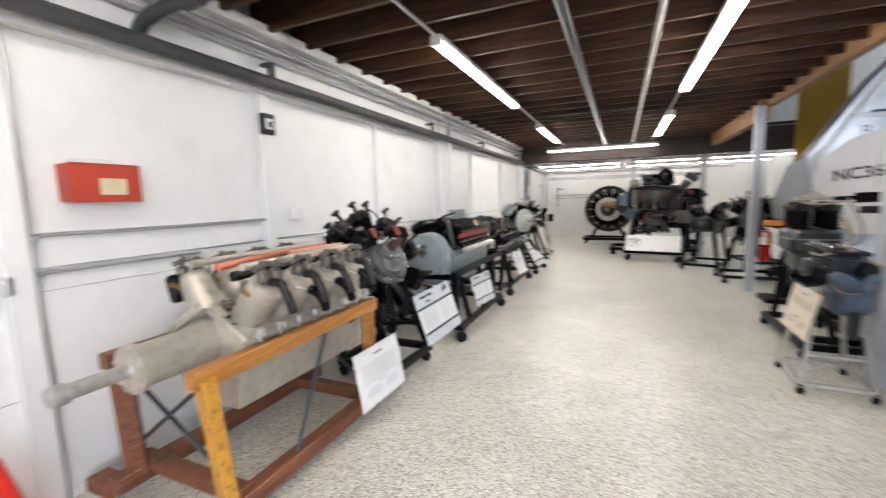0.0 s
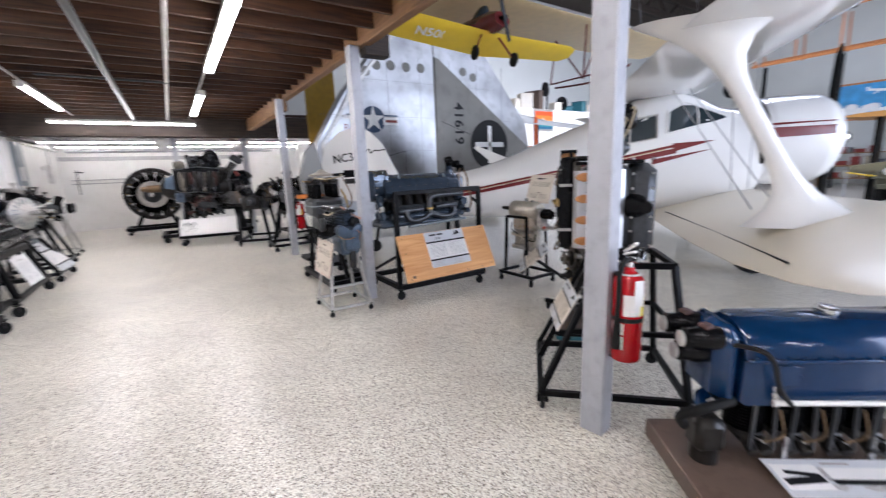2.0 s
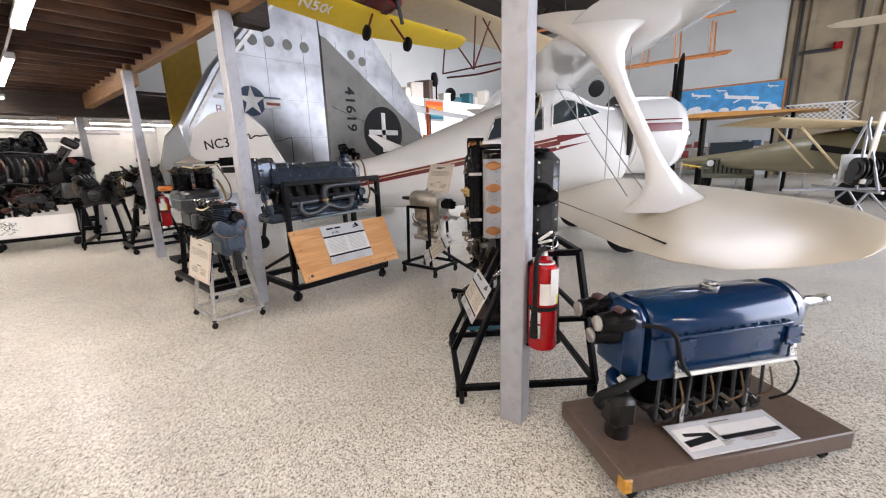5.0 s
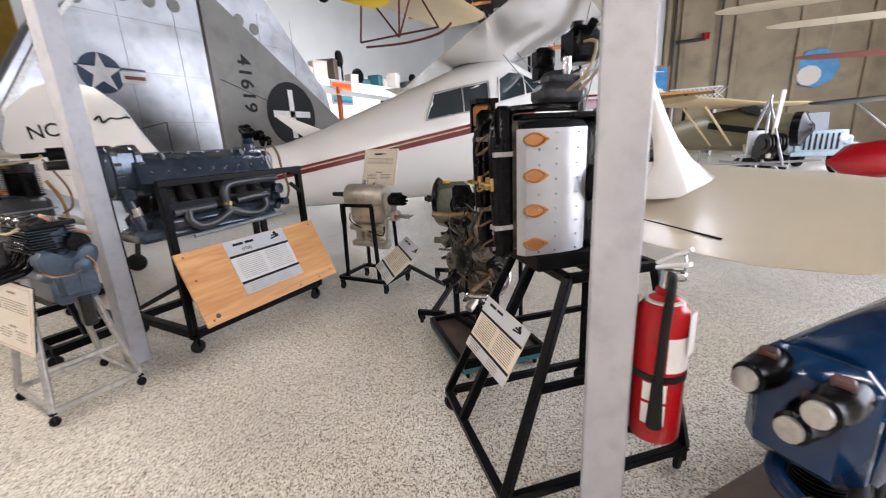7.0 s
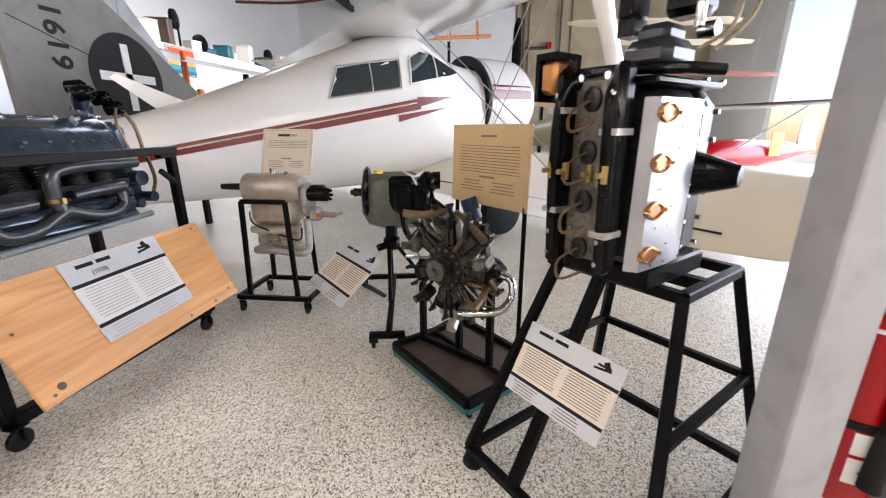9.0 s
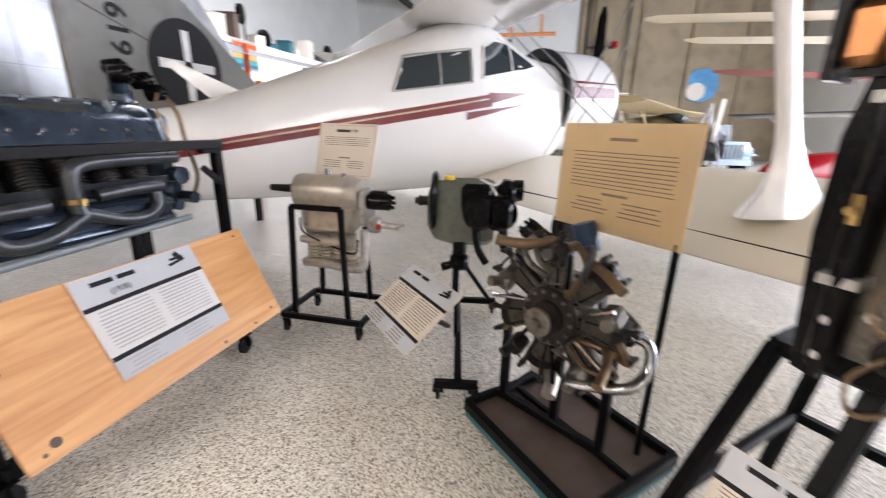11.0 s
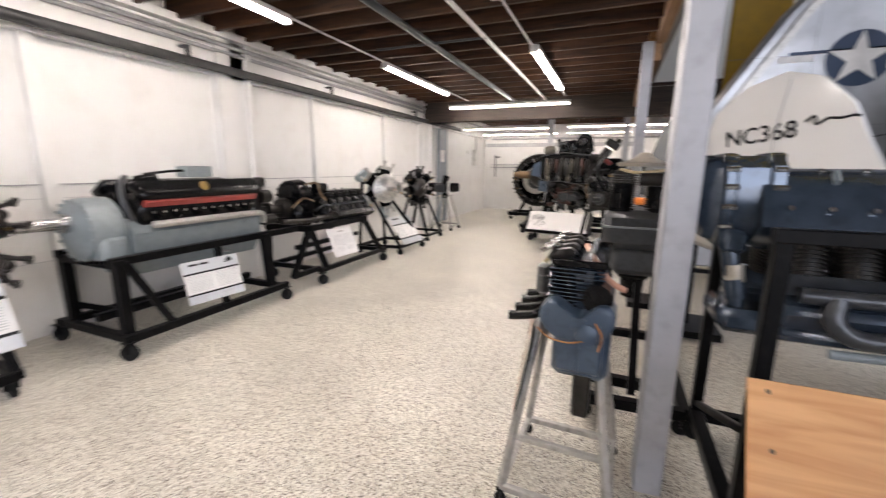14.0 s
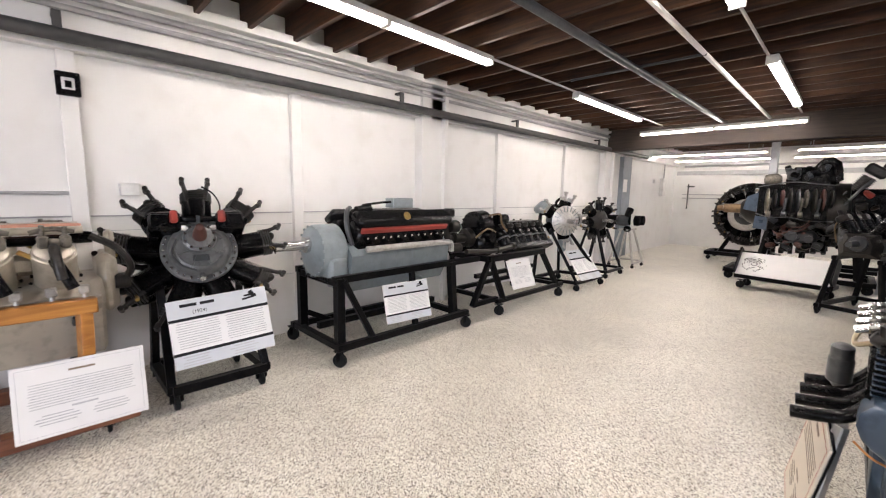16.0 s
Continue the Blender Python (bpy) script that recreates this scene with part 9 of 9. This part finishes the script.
for row in range(4):
    x = -0.30 + row * 0.20
    for i in range(7):
        a = 2 * math.pi * i / 7 + row * 0.22
        d = Vector((0, math.cos(a), math.sin(a)))
        if d.y < -0.55 or (row == 0 and d.z > 0.3):
            continue
        c = part("cylinder", Shape().fins(Vector((x, 0, 0)) + d * 0.34, Vector((x, 0, 0)) + d * 0.54, 0.07, 0.092, 10, 14), ENGBLACK, ce)
        part("head", Shape().box(Vector((x, 0, 0)) + d * 0.60, (0.16, 0.15, 0.12), (math.degrees(a), 0, 0), bev=0.03).cyl(Vector((x - 0.06, 0, 0)) + d * 0.62, Vector((x - 0.06, 0, 0)) + d * 0.71, 0.035).cyl(Vector((x + 0.05, -0.04, 0)) + d * 0.62, Vector((x + 0.06, -0.06, 0)) + d * 0.70, 0.03), DIRTY if i % 2 else GREYMET, c)
        part("rocker_box", Shape().box(Vector((x + 0.02, -0.09, 0)) + d * 0.60, (0.10, 0.06, 0.09), (math.degrees(a), 15, 0), bev=0.015), ENGBLACK if row % 2 else OILGREY, c)
part("cut_face", Shape().box((-0.05, -0.38, 0.13), (0.88, 0.03, 0.54), bev=0.01), ENGBLACK, ce)
part("cut_rim", Shape().tube([(-0.50, -0.41, 0.36), (-0.30, -0.42, 0.40), (-0.05, -0.42, 0.43), (0.20, -0.42, 0.40), (0.42, -0.41, 0.38)], 0.009, 6, 3), CASEGREY, ce, "bright machined edge of the cut case")
part("cut_rim", Shape().tube([(-0.50, -0.41, -0.06), (-0.30, -0.42, -0.12), (-0.10, -0.42, -0.10), (0.15, -0.42, -0.15), (0.42, -0.41, -0.14)], 0.009, 6, 3), CASEGREY, ce, "bright machined edge of the cut case")
for i in range(9):
    x = -0.40 + i * 0.092
    part("crank_web", Shape().lathe((x, -0.40, 0.14 + 0.02 * (i % 3)), (1, 0.22, 0), [(0, 0.10), (0.012, 0.19 - 0.03 * (i % 3)), (0.034, 0.20 - 0.03 * (i % 3)), (0.046, 0.11)], 20), (OILGREY, DIRTY, RUSTCAP, DIRTY, GREYMET)[i % 5], ce, "oily cut crank web")
for i in range(4):
    x = -0.33 + i * 0.19
    part("connecting_rod", Shape().box((x, -0.52, 0.06), (0.035, 0.04, 0.26), (0, 5, 0), bev=0.01).cyl((x - 0.03, -0.52, -0.06), (x + 0.03, -0.52, -0.06), 0.045), GREYMET if i % 2 else OILGREY, ce)
part("shield", Shape().rings([[Vector((x, -0.36 + 0.03 * k, z)) for x, z in ((-0.68, 0.0), (-0.50, -0.04), (-0.48, 0.28), (-0.64, 0.20))] for k in (0, 1)]), STEELBLUE, ce, "blue painted nose shield")
part("lower_shield", Shape().rings([[Vector((x, -0.40 + 0.03 * k, z)) for x, z in ((-0.52, -0.30), (-0.34, -0.32), (-0.34, -0.12), (-0.50, -0.10))] for k in (0, 1)]), STEELBLUE, ce, "blue painted lower shield")
part("governor", Shape().lathe((-0.46, -0.2, 0.46), (1, 0, 0.1), [(0, 0.04), (0.02, 0.09), (0.10, 0.10), (0.18, 0.09), (0.22, 0.05)], 16), OILGREY, ce)
part("sump", Shape().box((0.08, -0.36, -0.40), (0.38, 0.2, 0.20), bev=0.05).cyl((-0.02, -0.47, -0.38), (-0.02, -0.51, -0.38), 0.07).cyl((0.18, -0.47, -0.42), (0.18, -0.51, -0.42), 0.055), GREYMET, ce, "oily dark sump casting")
part("oil_pump", Shape().box((0.65, -0.42, -0.28), (0.34, 0.22, 0.28), bev=0.02).cyl((0.55, -0.53, -0.22), (0.55, -0.56, -0.22), 0.05).box((0.74, -0.54, -0.3), (0.1, 0.03, 0.16), bev=0.01), CASEGREY, ce, "grey accessory box")
for i in range(46):
    x, z = rngk.uniform(-0.35, 1.05), rngk.uniform(-0.58, 0.36)
    if x < 0.42 and z > -0.16:
        z = rngk.uniform(-0.56, -0.18)
    y, r = rngk.uniform(-0.46, -0.34), rngk.uniform(0.022, 0.055)
    q = Vector((x, y, z))
    u = Vector((rngk.uniform(-1, 1), rngk.uniform(-1, 0.2), rngk.uniform(-1, 1))).normalized()
    sh = Shape().cyl(q, q + u * r * 2.4, r, r * 0.8, n=12).cyl(q + u * r * 2.4, q + u * r * 2.9, r * 0.5, n=8)
    if i % 3 == 0:
        sh = Shape().box(q, (r * 2.4, r * 2, r * 1.8), (rngk.uniform(-30, 30), rngk.uniform(-40, 40), 0), bev=r * 0.25).cyl(q - Vector((0, r, 0)), q - Vector((0, r * 1.4, 0)), r * 0.6, n=10)
    part("accessory", sh, DARKRED if i % 15 == 7 and x > 0.6 else (DIRTY, ENGBLACK, GREYMET, DIRTY, ENGBLACK, RUSTCAP, CASEGREY)[i % 7], ce)
part("accessory_case", Shape().box((0.70, -0.05, 0.0), (0.62, 0.5, 0.66), bev=0.08), ENGBLACK, ce)
for k in range(14):
    x, z = -0.18 + 0.044 * k, 0.46 + 0.2 * rngk.random()
    part("rocker_cover", Shape().box((x, -0.16 - 0.08 * rngk.random(), z), (0.075, 0.08, 0.10), (rngk.uniform(-20, 20), rngk.uniform(-25, 25), 0), bev=0.015).cyl((x, -0.26, z), (x + 0.01, -0.29, z), 0.024, n=10), (ENGBLACK, DIRTY, GREYMET, ENGBLACK)[k % 4], ce)
part("upper_case", Shape().box((0.11, 0.05, 0.50), (0.60, 0.36, 0.34), bev=0.08), ENGBLACK, ce)
part("top_duct", Shape().tube([(0.16, -0.1, 0.62), (0.24, -0.12, 0.74), (0.36, -0.15, 0.70), (0.40, -0.2, 0.46)], 0.06, 12, 2), ENGBLACK, ce)
part("angled_cylinder", Shape().fins((0.56, -0.15, 0.26), (0.72, -0.17, 0.50), 0.075, 0.095, 12).box((0.78, -0.18, 0.58), (0.26, 0.2, 0.14), (0, 35, 0), bev=0.03).cyl((0.84, -0.28, 0.66), (0.92, -0.28, 0.62), 0.035), DIRTY, ce)
part("push_tube", Shape().tube([(0.50, -0.40, 0.10), (0.66, -0.36, 0.34), (0.76, -0.32, 0.46)], 0.018, 8), CASEGREY, ce)
for k in range(10):
    x, z = rngk.uniform(-0.3, 0.8), rngk.uniform(-0.5, -0.15)
    part("pipe", Shape().tube([(x, -0.40, z), (x + 0.06, -0.50, z - 0.05), (x + 0.18, -0.50, z - 0.02), (x + 0.24, -0.42, z + 0.06)], 0.011, 6, 2), (RUSTCAP, DIRTY, GREYMET)[k % 3], ce)
bb = thing("picture_board", "long white picture board on a low black wheeled frame", "sign", pose(0.79, 10.42, 0, 0, 0, -10))
part("board", Shape().box((0, -0.02, 0.41), (1.16, 0.02, 0.40), (-32, 0, 0), bev=0.004), PAPER, bb)
part("frame", Shape().box((0, 0.10, 0.20), (1.22, 0.36, 0.07), bev=0.01).box((-0.59, 0.06, 0.42), (0.03, 0.26, 0.42), (-32, 0, 0)).box((0.59, 0.06, 0.42), (0.03, 0.26, 0.42), (-32, 0, 0)), BLACK, bb)
pic = Shape()
n3 = Vector((0, -math.cos(radians(32)), math.sin(radians(32))))
up3 = Vector((0, math.sin(radians(32)), math.cos(radians(32))))
for k in range(90):
    a, r = rngk.uniform(0, 6.28), rngk.choice((0.03, 0.06, 0.085, 0.11, 0.13))
    q = Vector((-0.36 + r * math.cos(a) * 1.25, -0.02, 0.41)) + up3 * r * math.sin(a) + n3 * 0.0125
    pic.box(q, (rngk.uniform(0.012, 0.04), 0.003, rngk.uniform(0.004, 0.014)), (-32, 90 - math.degrees(a) + rngk.uniform(-25, 25), 0))
part("engine_drawing", pic, INK, bb, "dark printed engine drawing")
for x in (-0.52, 0.52):
    for y in (-0.04, 0.24):
        caster(bb, x, y, 0.06)

# radial on a pallet before the end wall
pal = thing("engine_pallet", "low black steel pallet", "stand", pose(-0.25, 14.1, 0), "engine stands")
bars(pal, "rail", [((-0.7, -0.35, 0.16), (0.6, -0.35, 0.16)), ((-0.7, 0.35, 0.16), (0.6, 0.35, 0.16)), ((-0.7, -0.35, 0.16), (-0.7, 0.35, 0.16)), ((0.6, -0.35, 0.16), (0.6, 0.35, 0.16))], 0.09)
bars(pal, "strut", [((-0.5, 0, 0.16), (-0.2, 0.1, 0.8)), ((0.5, 0, 0.16), (0.2, 0.1, 0.8))], 0.08)
for x in (-0.65, 0.55):
    for y in (-0.33, 0.33):
        caster(pal, x, y, 0.05)
br = radial(pose(-0.25, 14.05, 1.09, 0, 0, -95), "large dark fourteen-cylinder radial engine with a pale ring", 14, 0.36, 0.10, 0.26, 0.4, GREYMET, ENGBLACK, DIRTY, 90, False, [(0, 0.1), (0.1, 0.08), (0.25, 0.06)])
part("outer_ring", Shape().tube([(-0.12, 0.68 * math.cos(2 * math.pi * k / 24), 0.68 * math.sin(2 * math.pi * k / 24)) for k in range(25)], 0.055, 8, 2), DIRTY, br, "dark outer collector ring")
part("pale_ring", Shape().lathe((0.12, 0, 0), (1, 0, 0), [(0, 0.35), (0.03, 0.37), (0.06, 0.35)], 30), ALU, br, "pale nose ring")

# dark engines and clutter beyond the third post
for x, y, yaw, n, r in ((2.15, 8.45, -100, 7, 0.2), (3.0, 8.75, -110, 5, 0.18)):
    s2 = thing("engine_stand", "black steel stand on castors", "stand", pose(x, y, 0), "engine stands")
    bars(s2, "rail", [((-0.42, -0.35, 0.12), (0.42, -0.35, 0.12)), ((-0.42, 0.35, 0.12), (0.42, 0.35, 0.12)), ((-0.42, -0.35, 0.12), (-0.42, 0.35, 0.12)), ((0.42, -0.35, 0.12), (0.42, 0.35, 0.12))], 0.05)
    bars(s2, "leg", [((-0.38, 0.0, 0.12), (-0.15, 0.1, 0.95)), ((0.38, 0.0, 0.12), (0.15, 0.1, 0.95)), ((0, 0.33, 0.12), (0, 0.1, 0.95))], 0.05)
    for cx in (-0.4, 0.4):
        for cy in (-0.33, 0.33):
            caster(s2, cx, cy, 0.045)
    radial(pose(x, y, 1.08, 0, 0, yaw), "dark finned radial engine on a black stand", n, r, 0.08, 0.2, 0.26, GREYMET, ENGBLACK, DIRTY, 90, True, [(0, 0.05), (0.1, 0.04), (0.2, 0.03)])


def dark_engine(m, label, n=4, stand_h=0.75, mats=(DIRTY, ENGBLACK, GREYMET)):
    """An oily in-line engine on a low wheeled frame: case, finned pots, magnetos, pipes."""
    st = thing("engine_stand", "black steel stand on castors", "stand", m, "engine stands")
    for y in (-0.3, 0.3):
        bars(st, "base_rail", [((-0.55, y, 0.12), (0.55, y, 0.12))], 0.05)
        bars(st, "top_rail", [((-0.5, y * 0.7, stand_h), (0.5, y * 0.7, stand_h))], 0.05)
        for x in (-0.5, 0.5):
            bars(st, "leg", [((x, y, 0.12), (x * 0.9, y * 0.7, stand_h))], 0.05)
            caster(st, x, y, 0.045)
    for x in (-0.5, 0.5):
        bars(st, "cross_rail", [((x, -0.3, 0.12), (x, 0.3, 0.12))], 0.05)
    e = thing("inline_engine", label, "engine", m)
    h = stand_h + 0.02
    part("crankcase", Shape().rings([[Vector((x, y * k, h + 0.16 + z * k)) for y, z in ((-0.2, -0.16), (-0.22, 0.0), (-0.16, 0.14), (0.16, 0.14), (0.22, 0.0), (0.2, -0.16))] for x, k in ((-0.52, 0.6), (-0.45, 0.95), (0.4, 1.0), (0.5, 0.7))]), mats[0], e)
    rg = random.Random(n * 7 + int(m.translation.y * 10))
    for i in range(n):
        x = -0.36 + i * 0.72 / (n - 1)
        for k in (-1, 1):
            d = Vector((0, k * 0.5, 0.86))
            p = Vector((x, k * 0.1, h + 0.26))
            c = part("cylinder", Shape().fins(p, p + d * 0.2, 0.06, 0.082, 8, 14), mats[1], e)
            part("head", Shape().box(p + d * 0.24, (0.14, 0.13, 0.09), (-k * 30, 0, 0), bev=0.02).cyl(p + d * 0.28, p + d * 0.36, 0.03, 0.02, n=8), mats[i % 2], c)
            part("plug_lead", Shape().tube([p + d * 0.2 + Vector((0.02, k * 0.08, 0)), p + Vector((0.06, k * 0.22, 0.08)), p + Vector((0.0, k * 0.16, -0.1))], 0.008, 6), BRONZE, c)
    for i in range(7):
        q = Vector((rg.uniform(-0.5, 0.5), rg.choice((-1, 1)) * rg.uniform(0.14, 0.24), h + rg.uniform(0.0, 0.4)))
        part("accessory", Shape().box(q, (0.13, 0.12, 0.12), (0, rg.uniform(-30, 30), 20), bev=0.02).cyl(q, q + Vector((rg.uniform(-0.1, 0.1), 0, 0.14)), rg.uniform(0.03, 0.06), n=10), mats[i % 3], e)
    part("propeller_shaft", Shape().lathe((-0.5, 0, h + 0.18), (-1, 0, 0), [(0, 0.1), (0.05, 0.09), (0.07, 0.04), (0.25, 0.035)], 16), GREYMET, e)
    return e


dark_engine(pose(1.72, 9.75, 0, 0, 0, 70), "dark oily in-line engine with finned cylinders", 4)
dark_engine(pose(2.75, 10.35, 0, 0, 0, 100), "dark oily in-line engine on a tall stand", 3, 0.85)
dark_engine(pose(3.55, 9.3, 0, 0, 0, 80), "dark grey in-line engine with black fins", 4, 0.8)
fx2 = copy_thing(fx, pose(2.10, 7.5, 0.5))
sb2 = thing("short_table", "low black stand with dark engine parts", "stand", pose(1.25, 12.9, 0))
bars(sb2, "rail", [((-0.5, -0.3, 0.2), (0.9, -0.3, 0.2)), ((-0.5, 0.3, 0.2), (0.9, 0.3, 0.2))], 0.07)
bars(sb2, "leg", [((-0.4, -0.3, 0), (-0.4, -0.3, 0.6)), ((0.8, -0.3, 0), (0.8, -0.3, 0.6)), ((-0.4, 0.3, 0), (-0.4, 0.3, 0.6)), ((0.8, 0.3, 0), (0.8, 0.3, 0.6))], 0.06)
part("parts_block", Shape().box((0.2, 0, 0.75), (1.1, 0.5, 0.3), bev=0.06).fins((0.2, -0.1, 0.9), (0.2, -0.1, 1.3), 0.12, 0.18, 9).fins((0.6, 0.1, 0.9), (0.65, 0.1, 1.25), 0.12, 0.16, 9), DIRTY, sb2)
rr2 = thing("vertical_wing_tip", "silver grey wing tip standing on an orange block", "airplane part", pose(2.17, 7.0, 0))
part("skin", Shape().rings([[Vector((x, -0.06 + d, z)) for x, z in ((-0.12, 1.15), (-0.16, 1.4), (-0.02, 1.85), (0.14, 2.0), (0.24, 1.6), (0.26, 1.15))] for d in (0, 0.1)]), FINGREY, rr2)
part("orange_block", Shape().box((0.0, 0, 1.1), (0.46, 0.12, 0.07), bev=0.02), mat("orange foam", (0.75, 0.22, 0.03), 0.6), rr2, "orange block")
part("stand", Shape().box((0.05, 0.02, 0.53), (0.06, 0.06, 1.06)).box((0.05, 0.02, 0.03), (0.5, 0.4, 0.06)), BLACK, rr2)
gp2 = thing("folded_panel", "pale panel lying tilted on a black stand", "panel", pose(2.42, 6.35, 0))
part("panel", Shape().box((0, 0, 0.86), (0.55, 0.4, 0.03), (10, 18, 0), bev=0.01), OLDALU, gp2)
part("stand", Shape().box((0, 0, 0.40), (0.06, 0.06, 0.84)).box((0, 0, 0.05), (0.5, 0.5, 0.06)), BLACK, gp2)
